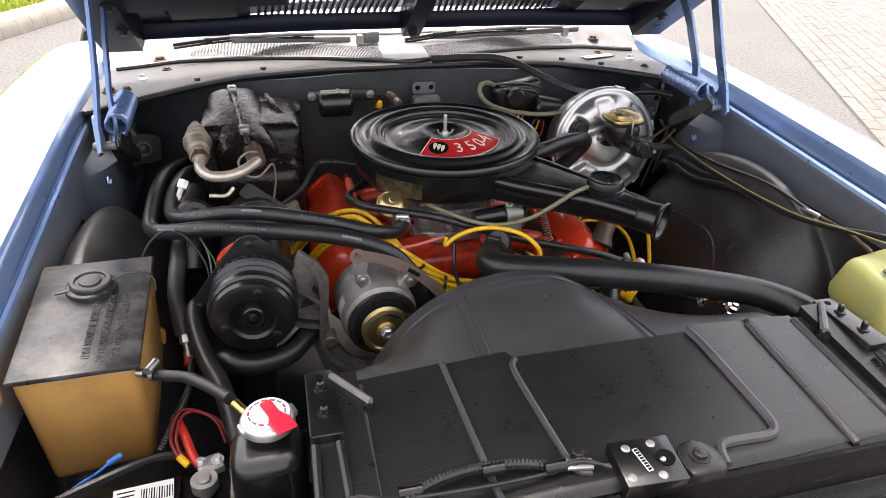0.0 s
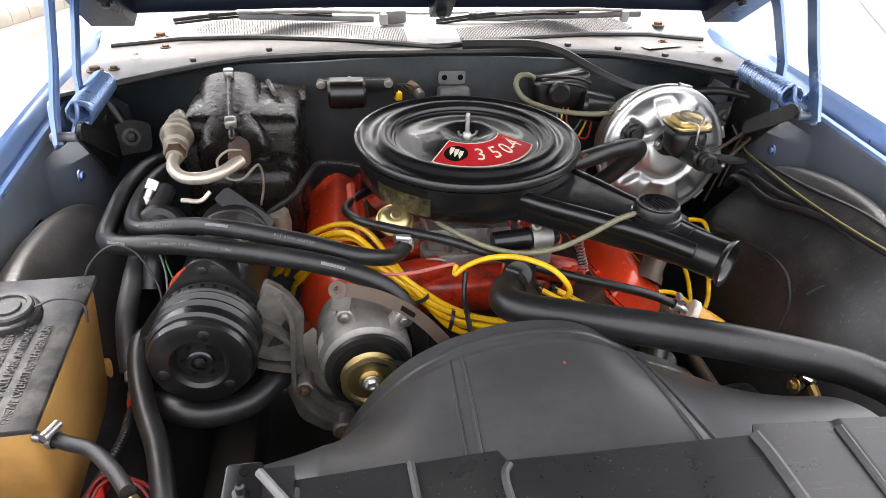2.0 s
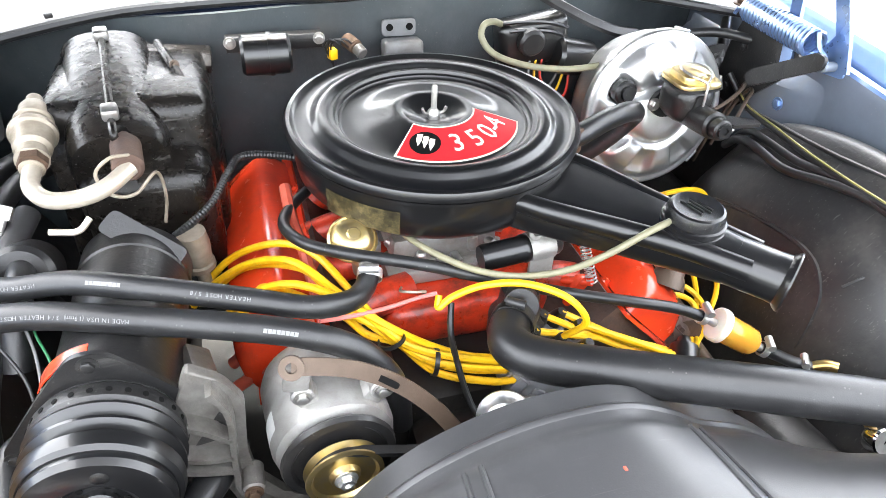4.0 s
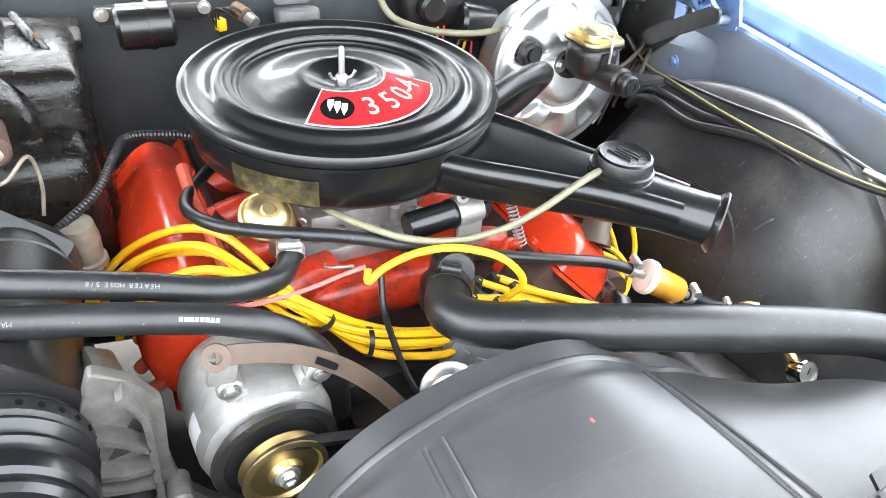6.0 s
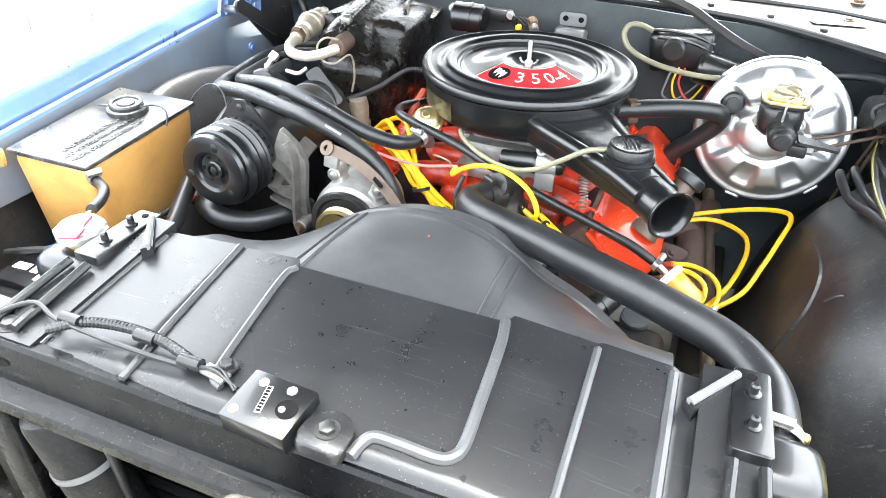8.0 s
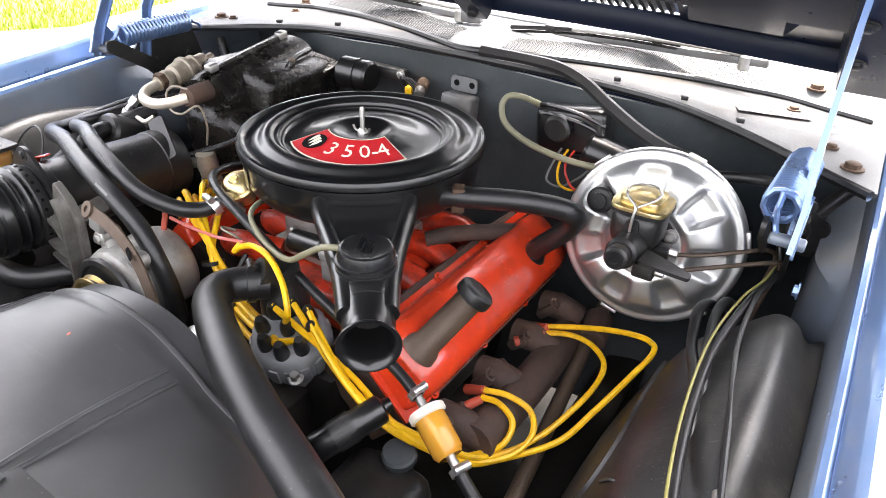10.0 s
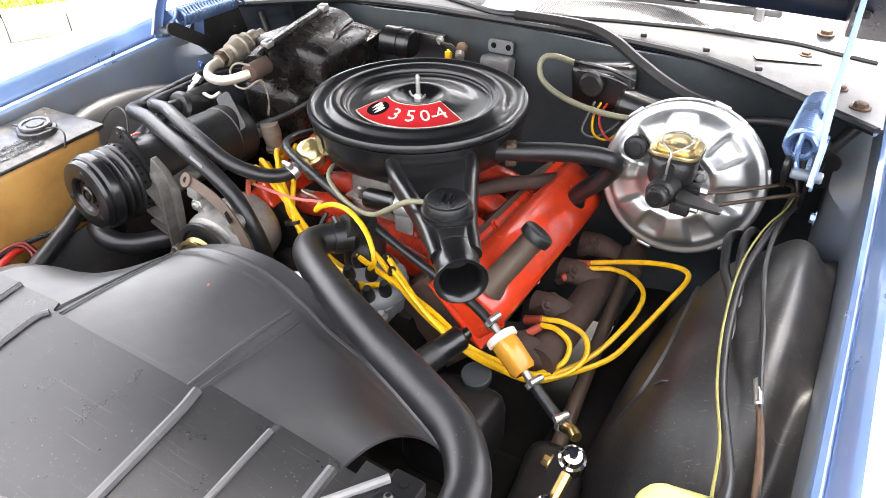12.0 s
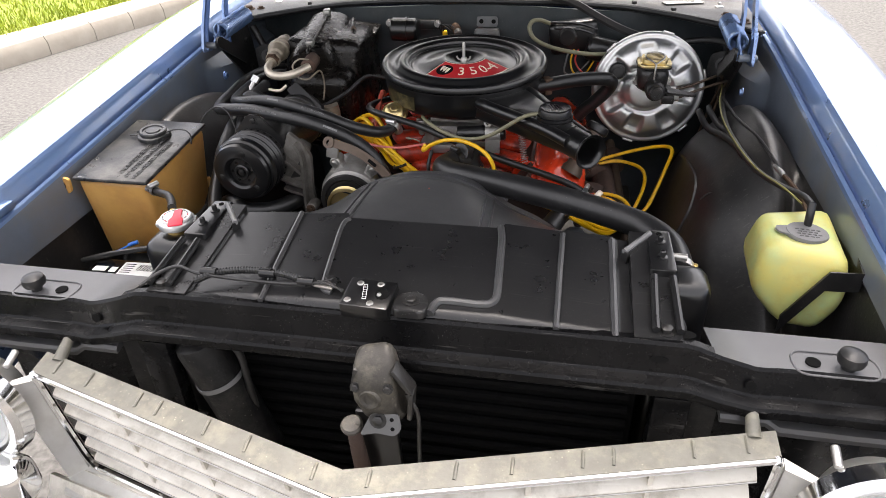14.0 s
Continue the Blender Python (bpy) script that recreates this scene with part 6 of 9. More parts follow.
def accessory_bracket():
    """Webbed casting between the compressor and the alternator."""
    ob = thing("accessory_bracket", (-0.28, -0.33, 0.64), "dirty cast aluminium accessory bracket with ribs", "bracket")
    front = Matrix(((1, 0, 0, 0), (0, 0, -1, -0.322), (0, 1, 0, 0), (0, 0, 0, 1)))
    bm = bm_new()
    prism(bm, rounded([(-0.322, 0.905), (-0.292, 0.880), (-0.276, 0.848), (-0.283, 0.775), (-0.279, 0.727), (-0.250, 0.680), (-0.214, 0.664), (-0.210, 0.628), (-0.256, 0.622), (-0.296, 0.656), (-0.309, 0.712), (-0.345, 0.775), (-0.352, 0.83)], 0.008, 3), 0.0, 0.012, front, 0.003)
    part("plate", bm, CASTDARK, ob)
    # raised border, cross ribs and bosses
    for pts in ([(-0.305, 0.885), (-0.292, 0.85), (-0.296, 0.775), (-0.295, 0.725), (-0.268, 0.676), (-0.225, 0.650)], [(-0.345, 0.80), (-0.322, 0.79), (-0.296, 0.786)], [(-0.343, 0.778), (-0.322, 0.770), (-0.298, 0.764)], [(-0.34, 0.85), (-0.315, 0.832), (-0.295, 0.812)]):
        bm = bm_new()
        secs = []
        c = spline([Vector((x, 0, z)) for x, z in pts], 4)
        for i, p in enumerate(c):
            t = (c[min(i + 1, len(c) - 1)] - c[max(i - 1, 0)]).normalized()
            w = Vector((-t.z, 0, t.x)) * 0.0042
            secs.append([Vector((p.x, -0.330, p.z)) + w, Vector((p.x, -0.352, p.z)) + w * 0.7, Vector((p.x, -0.352, p.z)) - w * 0.7, Vector((p.x, -0.330, p.z)) - w])
        loft(bm, secs)
        part("rib", bm, CASTDARK, ob)
    for x, z, r in ((-0.232, 0.645, 0.017), (-0.283, 0.735, 0.012)):
        bm = bm_new()
        rod(bm, (x, -0.325, z), (x, -0.36, z), r, 18, chamfer=0.003)
        part("boss", bm, CASTDARK, ob)
        bm = bm_new()
        bolt(bm, (x, -0.36, z), (0, -1, 0), r * 0.55, 0.006)
        part("bolt", bm, RUST, ob)
    bm = bm_new()
    box(bm, (-0.315, -0.285, 0.84), (0.03, 0.09, 0.014), (0, 40, 12), 0.004)
    part("arm", bm, CASTDARK, ob)


accessory_bracket()


def compressor():
    ob = thing("compressor", (-0.40, -0.28, 0.78), "black cylindrical air conditioning compressor with a clutch", "compressor")
    c = Vector((-0.400, -0.418, 0.846))
    ax = Vector((-0.03, -1, 0.02)).normalized()
    m = axis_matrix(c, ax)
    bm = bm_new()
    lathe(bm, [(0.0, -0.345), (0.058, -0.345), (0.063, -0.338), (0.063, -0.30), (0.061, -0.298), (0.061, -0.11), (0.064, -0.108), (0.064, -0.086), (0.05, -0.078), (0.0, -0.078)], m, 44)
    part("cylinder", bm, BLACKD, ob)
    # mounting plate with three ears
    bm = bm_new()
    prism(bm, rounded([(-0.098, -0.012), (-0.09, -0.04), (-0.03, -0.05), (0.03, -0.05), (0.088, -0.035), (0.092, -0.012), (0.045, 0.05), (0.012, 0.088), (-0.012, 0.088), (-0.05, 0.05)], 0.016, 4), -0.093, -0.087, m @ Matrix.Diagonal((-1.06, 1.08, 1, 1)))
    plate = part("mount_plate", bm, BLACKD, ob)
    for x, y in ((-0.091, -0.027), (0.088, -0.022), (0.0, 0.083)):
        bm = bm_new()
        bolt(bm, m @ Vector((-x, y, -0.087)), ax, 0.0065, 0.005)
        part("plate_bolt", bm, BLACKD, plate)
    # coil housing with its holes, grooved pulley and clutch plate
    bm = bm_new()
    lathe(bm, [(0.055, -0.085), (0.066, -0.082), (0.068, -0.078), (0.068, -0.066), (0.064, -0.062)], m, 44)
    part("coil_housing", bm, BLACKD, ob)
    for i in range(28):
        bm = bm_new()
        a = 2 * math.pi * i / 28
        lathe(bm, [(0, 0.0004), (0.0028, 0.0004), (0.0028, -0.001)], axis_matrix(m @ Vector((0.0682 * math.cos(a), 0.0682 * math.sin(a), -0.072)), m.to_3x3() @ Vector((math.cos(a), math.sin(a), 0))), 10)
        part("coil_hole", bm, INK, ob)
    bm = bm_new()
    lathe(bm, [(0.05, -0.060), (0.0675, -0.060), (0.069, -0.056), (0.061, -0.049), (0.0685, -0.043), (0.0685, -0.040), (0.060, -0.034), (0.0685, -0.027), (0.069, -0.022), (0.0675, -0.014), (0.064, -0.010), (0.05, -0.010)], m, 60)
    part("pulley", bm, BLACKG, ob, "", 25)
    bm = bm_new()
    lathe(bm, [(0.062, -0.012), (0.063, -0.004), (0.060, 0.002), (0.052, 0.004), (0.036, 0.0042), (0.031, 0.001), (0.028, -0.006), (0.0165, -0.007), (0.0165, -0.002), (0.0145, 0.0), (0.011, 0.0), (0.0105, -0.006), (0, -0.006)], m, 56)
    plate = part("clutch_plate", bm, BLACKG, ob, "", 25)
    for a in (75, 195, 315):
        bm = bm_new()
        lathe(bm, [(0, 0.0055), (0.0055, 0.0055), (0.0075, 0.0042)], m @ Matrix.Translation((0.046 * math.cos(radians(a)), 0.046 * math.sin(radians(a)), 0)), 18)
        part("rivet", bm, DRYER, plate)
    for i in range(6):
        a = 2 * math.pi * i / 6
        bm = bm_new()
        lathe(bm, [(0, 0.0012), (0.003, 0.0012), (0.003, -0.001)], m @ Matrix.Translation((0.0225 * math.cos(a), 0.0225 * math.sin(a), -0.0068)), 10)
        part("clutch_slot", bm, INK, plate)
    bm = bm_new()
    bolt(bm, m @ Vector((0, 0, -0.006)), ax, 0.0075, 0.006)
    part("hub_bolt", bm, DRYER, plate)


compressor()
bm = bm_new()
sheet(bm, lambda u, v: Vector((-0.40 + 0.0625 * math.cos(radians(95 + 55 * u)), -0.305 + 0.02 * v, 0.8485 + 0.0645 * math.sin(radians(95 + 55 * u)))), 10, 2, 0.002)
solo("red_strap", bm, RED, (-0.42, -0.30, 0.91), "bright red paint band on the compressor", "strap")


# ---- brake booster and master cylinder ----
POCKET = (0.012, 0.0)


def brake_booster():
    ob = thing("brake_booster", (0.462, 0.16, 0.72), "bright plated round brake booster with embossed face", "brake booster")
    ax = Vector((0.032, -1, 0.155)).normalized()
    m = axis_matrix((0.462, 0.145, 0.861), ax) @ Matrix.Scale(0.925, 4)
    bm = bm_new()
    n = 140
    prof = [(0.0, 0.044), (0.02, 0.044), (0.04, 0.043), (0.046, 0.042), (0.052, 0.041), (0.055, 0.039), (0.058, 0.037), (0.062, 0.0355), (0.066, 0.034), (0.070, 0.0335), (0.074, 0.033), (0.082, 0.0325), (0.09, 0.032), (0.098, 0.0305), (0.106, 0.029), (0.114, 0.026), (0.121, 0.021), (0.127, 0.014), (0.1315, 0.007), (0.135, 0.003), (0.139, 0.002), (0.1435, 0.003), (0.148, 0.002), (0.1505, -0.002), (0.151, -0.008)]
    rings = []
    for r, h in prof:
        ring = []
        for i in range(n):
            a = 2 * math.pi * i / n
            lobe = math.cos(7 * a + 0.6)
            k = math.exp(-((r - 0.100) / 0.024) ** 4)
            s = 1 / (1 + math.exp(-13 * (lobe - 0.1)))
            dz = -0.019 * k * s
            # rounded pocket pressed round the cylinder flange
            px, py = r * math.cos(a) + POCKET[0], r * math.sin(a) + POCKET[1]
            q = math.hypot(px / 1.18, py)
            dz -= 0.011 * math.exp(-((q - 0.056) / 0.0075) ** 2)
            ring.append(bm.verts.new(m @ Vector((r * math.cos(a), r * math.sin(a), h + dz))) if r > 0 else None)
        rings.append(ring)
    c = bm.verts.new(m @ Vector((0, 0, 0.044)))
    for i in range(n):
        bm.faces.new((c, rings[1][i], rings[1][(i + 1) % n]))
    for a, b in zip(rings[1:-1], rings[2:]):
        for i in range(n):
            bm.faces.new((a[i], a[(i + 1) % n], b[(i + 1) % n], b[i]))
    part("front_shell", bm, ZINC, ob, "bright embossed front shell", 70)
    bm = bm_new()
    lathe(bm, [(0.151, -0.008), (0.152, -0.012), (0.149, -0.016), (0.146, -0.02), (0.143, -0.05), (0.13, -0.09), (0.08, -0.11), (0.0, -0.11)], m, 72)
    part("rear_shell", bm, ZINC, ob)
    for i in range(6):
        bm = bm_new()
        a = 2 * math.pi * (i + 0.25) / 6
        p = m @ Vector((0.153 * math.cos(a), 0.153 * math.sin(a), -0.004))
        box(bm, (0, 0, 0), (0.006, 0.03, 0.013), bevel=0.002)
        bm.transform(m @ pose(0.1525 * math.cos(a), 0.1525 * math.sin(a), -0.006, 0, 0, math.degrees(a)))
        part("lock_tab", bm, ZINC, ob)
    # vacuum check valve and its grommet
    bm = bm_new()
    p = Vector((0.381, 0.124, 0.911))
    lathe(bm, [(0.021, -0.012), (0.021, 0.002), (0.018, 0.005), (0.012, 0.0055), (0.012, 0.012), (0.0, 0.012)], axis_matrix(p, ax), 24)
    part("check_valve", bm, RUBBER, ob, "black rubber check valve grommet")
    # flange behind the cylinder
    bm = bm_new()
    prism(bm, rounded([(-0.05, 0.0), (-0.03, -0.026), (0.03, -0.026), (0.05, 0.0), (0.03, 0.026), (-0.03, 0.026)], 0.015, 4), 0.042, 0.052, m @ pose(0, 0.03, 0))
    part("flange", bm, BLACKD, ob)
    for x in (-0.04, 0.04):
        bm = bm_new()
        bolt(bm, m @ Vector((x, 0.03, 0.052)), ax, 0.0075, 0.008)
        part("flange_nut", bm, STEEL, ob)


brake_booster()


def master_cylinder():
    ob = thing("master_cylinder", (0.466, 0.04, 0.87), "black cast master cylinder with a gold lid", "master cylinder")
    bm = bm_new()
    rod(bm, (0.464, 0.12, 0.892), (0.463, -0.016, 0.909), 0.022, 24, chamfer=0.004)
    rod(bm, (0.463, -0.016, 0.909), (0.463, -0.036, 0.911), 0.0165, 20, chamfer=0.003)
    part("bore", bm, BLACKD, ob)
    bm = bm_new()
    lathe(bm, [(0, 0), (0.0115, 0), (0.0115, 0.004), (0.006, 0.004), (0.006, 0.001), (0, 0.001)], axis_matrix((0.463, -0.036, 0.911), (0, -1, 0.12)), 18)
    part("end_plug", bm, BLACKG, ob)
    bm = bm_new()
    box(bm, (0.460, 0.068, 0.918), (0.070, 0.072, 0.066), bevel=0.024, seg=5, taper=(1.06, 1.06))
    part("reservoir", bm, BLACKD, ob)
    bm = bm_new()
    square = [(-0.039, -0.039), (0.039, -0.039), (0.039, 0.039), (-0.039, 0.039)]
    prism(bm, rounded(square, 0.022, 6), 0.950, 0.956, pose(0.460, 0.068, 0), 0.002)
    lid = part("lid", bm, GOLD, ob, "gold plated reservoir lid")
    bm = bm_new()
    prism(bm, rounded([(x * 0.74, y * 0.74) for x, y in square], 0.016, 6), 0.956, 0.966, pose(0.460, 0.068, 0), 0.003)
    part("lid_dome", bm, GOLD, lid)
    bm = bm_new()
    prism(bm, rounded([(-0.040, -0.040), (0.040, -0.040), (0.040, 0.040), (-0.040, 0.040)], 0.023, 6), 0.946, 0.9495, pose(0.460, 0.068, 0))
    part("gasket", bm, RUBBER, lid)
    bm = bm_new()
    prism(bm, rounded([(-0.014, -0.016), (0.014, -0.016), (0.008, 0.014), (-0.008, 0.014)], 0.005, 4), 0, 0.004, axis_matrix((0.460, 0.031, 0.926), (0, -1, 0)))
    part("bail_clip", bm, BLACKD, ob)
    bm = bm_new()
    tube(bm, [(0.460, 0.022, 0.918), (0.460, 0.023, 0.945), (0.460, 0.028, 0.961), (0.442, 0.044, 0.9685), (0.438, 0.068, 0.971), (0.452, 0.090, 0.9695), (0.468, 0.090, 0.9695), (0.482, 0.068, 0.971), (0.478, 0.044, 0.9685), (0.462, 0.028, 0.961)], 0.0021, 8)
    part("bail_wire", bm, STEEL, ob)
    # side lugs for the outlets
    bm = bm_new()
    box(bm, (0.494, 0.01, 0.886), (0.03, 0.03, 0.022), bevel=0.004)
    part("outlet_lug", bm, BLACKD, ob)
    bm = bm_new()
    box(bm, (0.494, 0.075, 0.882), (0.03, 0.026, 0.022), bevel=0.004)
    part("outlet_lug", bm, BLACKD, ob)
    bm = bm_new()
    prism(bm, rounded([(-0.018, -0.016), (0.034, -0.006), (0.034, 0.006), (-0.018, 0.016)], 0.005, 3), -0.002, 0.002, pose(0.512, -0.004, 0.906, 0, 8, 0) @ Matrix.Scale(1.3, 4))
    part("lever_plate", bm, BLACKD, ob)
    for y in (0.01, 0.075):
        bm = bm_new()
        lathe(bm, [(0.0, 0.0), (0.0065, 0.0), (0.0065, 0.012), (0.0, 0.012)], axis_matrix((0.508, y, 0.886), (1, 0, 0)), 6)
        part("line_nut", bm, STEEL, ob)


master_cylinder()
for pts in ([(0.515, 0.010, 0.886), (0.545, 0.035, 0.89), (0.60, 0.085, 0.893), (0.635, 0.115, 0.895), (0.648, 0.14, 0.885), (0.642, 0.16, 0.84), (0.63, 0.17, 0.76)],
            [(0.515, 0.075, 0.884), (0.55, 0.082, 0.892), (0.60, 0.105, 0.905), (0.628, 0.13, 0.905), (0.638, 0.15, 0.88), (0.625, 0.17, 0.80), (0.61, 0.18, 0.72)]):
    bm = bm_new()
    tube(bm, pts, 0.0033, 8)
    solo("brake_line", bm, BROWNST, pts[0], "dull bent steel brake line", "brake line", "brake lines")

hose("breather_hose", [(0.18, -0.03, 0.915), (0.225, -0.018, 0.922), (0.285, 0.016, 0.922), (0.335, 0.042, 0.918), (0.362, 0.058, 0.908), (0.362, 0.072, 0.886), (0.335, 0.085, 0.848), (0.305, 0.098, 0.815), (0.284, 0.108, 0.785)], 0.0165, "black rubber breather hose with an elbow", n=20)
bm = bm_new()
box(bm, (0.212, -0.022, 0.918), (0.02, 0.026, 0.04), (0, 0, 30), 0.004)
solo("breather_clip", bm, RUST, (0.212, -0.022, 0.918), "rusty clip on the air cleaner breather", "clip")
hose("fuel_hose", [(-0.155, 0.03, 0.862), (-0.195, -0.03, 0.868), (-0.21, -0.085, 0.876), (-0.19, -0.14, 0.885), (-0.143, -0.175, 0.887), (-0.06, -0.203, 0.877), (0.025, -0.218, 0.850), (0.125, -0.238, 0.823), (0.222, -0.256, 0.802), (0.275, -0.262, 0.786), (0.318, -0.271, 0.768)], 0.0075, "black rubber fuel hose", n=14)
hose("vacuum_tube", [(0.214, -0.276, 0.949), (0.18, -0.283, 0.943), (0.14, -0.277, 0.915), (0.10, -0.262, 0.886), (0.05, -0.240, 0.868), (0.0, -0.224, 0.874), (-0.04, -0.20, 0.885), (-0.065, -0.15, 0.88), (-0.07, -0.09, 0.862)], 0.0042, "thin olive green vacuum tube", CABLE, n=10)
bm = bm_new()
clamp_band(bm, (-0.124, -0.199, 0.871), (0.2, 0.8, 0.4), 0.0135, 0.012)
solo("hose_clamp", bm, ZINC, (-0.124, -0.199, 0.871), "bright worm clamp on the heater hose", "clamp", "hose clamps")
bm = bm_new()
tube(bm, [(-0.126, -0.200, 0.871), (-0.124, -0.183, 0.874), (-0.128, -0.165, 0.868), (-0.125, -0.15, 0.84)], 0.011, 14)
solo("water_nipple", bm, STEEL, (-0.131, -0.185, 0.874), "steel water nipple on the intake", "pipe")


def drive_belt(name, circles, y, label):
    """A belt pulled tight round two pulleys that turn about the y axis."""
    (xa, za, ra), (xb, zb, rb) = circles
    d = Vector((xb - xa, 0, zb - za))
    base = math.atan2(d.z, d.x)
    off = math.acos((ra - rb) / d.length)
    pts = []
    for i in range(17):
        a = base + off + (2 * math.pi - 2 * off) * i / 16
        pts.append((xa + ra * math.cos(a), y, za + ra * math.sin(a)))
    for i in range(17):
        a = base - off + 2 * off * i / 16
        pts.append((xb + rb * math.cos(a), y, zb + rb * math.sin(a)))
    bm = bm_new()
    secs = []
    c = [Vector(p) for p in pts]
    n = len(c)
    for i in range(n + 1):
        t = (c[(i + 1) % n] - c[(i - 1) % n]).normalized()
        o = Vector((t.z, 0, -t.x))
        p = c[i % n]
        secs.append([p + o * h + Vector((0, w, 0)) for h, w in ((0.004, -0.0055), (0.004, 0.0055), (-0.004, 0.0035), (-0.004, -0.0035))])
    loft(bm, secs, False)
    solo(name, bm, RUBBER, pts[0], label, "belt")


drive_belt("drive_belt", ((-0.190, 0.763, 0.031), (0.0, 0.655, 0.074)), -0.378, "black rubber belt on the alternator pulley")


# ---- heater case and air conditioning parts at the firewall ----
def heater_case():
    ob = thing("heater_case", (-0.40, 0.2, 0.72), "grimy black fibreglass heater and cooler case", "heater case")
    bm = bm_new()
    box(bm, (-0.39, 0.185, 0.83), (0.225, 0.23, 0.30), bevel=0.025, seg=3, taper=(0.95, 0.9))
    part("case", bm, HEATBOX, ob)
    # barrel-shaped duct on top
    a, b = Vector((-0.395, 0.026, 0.916)), Vector((-0.424, 0.275, 0.944))
    m = axis_matrix(a, b - a)
    bm = bm_new()
    secs = []
    for z, k in ((0.0, 0.90), (0.012, 0.97), (0.03, 1.0), (0.12, 1.03), (0.27, 1.05)):
        s = []
        for i in range(32):
            t = 2 * math.pi * i / 32
            ca, sa = math.cos(t), math.sin(t)
            s.append(m @ Vector((math.copysign(abs(ca) ** 0.75, ca) * 0.064 * k, math.copysign(abs(sa) ** 0.75, sa) * 0.058 * k, z)))
        secs.append(s)
    loft(bm, secs)
    duct = part("duct", bm, HEATBOX, ob, "rounded shiny duct with a seam", 50)
    # seam rib, spring clips
    bm = bm_new()
    tube(bm, [m @ Vector((0.0, y, z)) for y, z in ((0.045, -0.004), (0.06, 0.004), (0.063, 0.1), (0.064, 0.26))], 0.005, 8)
    part("seam", bm, HEATBOX, duct)
    for z in (0.03, 0.245):
        bm = bm_new()
        box(bm, (0, 0, 0), (0.02, 0.016, 0.024), bevel=0.004)
        bm.transform(m @ Matrix.Translation((0.0, 0.068, z)))
        part("spring_clip", bm, STEEL, duct)
    # lower front hump and side flange
    bm = bm_new()
    box(bm, (-0.375, 0.06, 0.82), (0.17, 0.10, 0.20), (6, 0, 0), 0.03, 3)
    part("lower_hump", bm, HEATBOX, ob)
    # angular shell against the firewall with a raised border
    bm = bm_new()
    box(bm, (-0.372, 0.215, 0.845), (0.17, 0.17, 0.26), (0, 5, 0), 0.012, 2, taper=(0.9, 0.92))
    box(bm, (-0.375, 0.262, 0.972), (0.20, 0.06, 0.016), (12, 6, 0), 0.005)
    part("shell", bm, HEATBOX, ob)
    bm = bm_new()
    tube(bm, [(-0.288, 0.11, 0.74), (-0.292, 0.115, 0.88), (-0.30, 0.13, 0.955), (-0.33, 0.20, 0.985), (-0.35, 0.27, 0.99)], 0.006, 8)
    part("border", bm, HEATBOX, ob)
    for p in ((-0.29, 0.108, 0.80), (-0.293, 0.112, 0.90), (-0.325, 0.19, 0.985)):
        bm = bm_new()
        bolt(bm, p, (0.5, -0.8, 0.3), 0.005, 0.005)
        part("screw", bm, BROWNST, ob)


heater_case()


def suction_valve():
    """Tan valve body with a looped pipe into the cooler."""
    ob = thing("suction_valve", (-0.484, 0.0, 0.94), "dirty tan metal valve with a pale looped pipe", "valve")
    a, b = Vector((-0.497, 0.118, 0.972)), Vector((-0.484, -0.018, 0.951))
    m = axis_matrix(a, b - a)
    bm = bm_new()
    lathe(bm, [(0.0, -0.014), (0.010, -0.014), (0.010, 0.004), (0.016, 0.007), (0.018, 0.012), (0.018, 0.034), (0.023, 0.037), (0.023, 0.041), (0.020, 0.043), (0.020, 0.054), (0.026, 0.057), (0.028, 0.061), (0.028, 0.067), (0.025, 0.070), (0.023, 0.082), (0.0215, 0.095), (0.0165, 0.10), (0.0165, 0.108), (0.019, 0.110), (0.019, 0.118), (0.014, 0.121), (0.014, 0.135), (0, 0.14)], m, 36)
    part("valve_body", bm, TAN, ob, "", 30)
    bm = bm_new()
    lathe(bm, [(0.0, 0.0), (0.017, 0.0), (0.017, 0.012), (0.0, 0.012)], axis_matrix(b + Vector((0, 0.016, 0.006)), b - a), 6)
    part("union_nut", bm, RUST, ob)
    bm = bm_new()
    tube(bm, [(-0.484, -0.012, 0.952), (-0.483, -0.042, 0.945), (-0.465, -0.062, 0.937), (-0.432, -0.063, 0.935), (-0.402, -0.053, 0.941), (-0.376, -0.03, 0.951)], 0.0102, 16)
    part("looped_pipe", bm, ALPIPE, ob, "oxidised aluminium pipe")
    bm = bm_new()
    rod(bm, (-0.379, -0.035, 0.95), (-0.388, 0.045, 0.952), 0.0185, 20, chamfer=0.004)
    part("insulated_end", bm, IRON, ob)
    bm = bm_new()
    tube(bm, [(-0.375, -0.03, 0.967), (-0.395, -0.045, 0.972), (-0.412, -0.05, 0.955), (-0.40, -0.055, 0.93), (-0.375, -0.05, 0.925), (-0.35, -0.03, 0.94), (-0.347, -0.02, 0.90), (-0.355, -0.02, 0.86)], 0.0022, 8)
    part("capillary_tube", bm, TAN, ob)
    bm = bm_new()
    tube(bm, [(-0.425, -0.075, 0.915), (-0.44, -0.085, 0.905), (-0.47, -0.08, 0.905)], 0.004, 8)
    part("small_pipe", bm, ALPIPE, ob)


suction_valve()


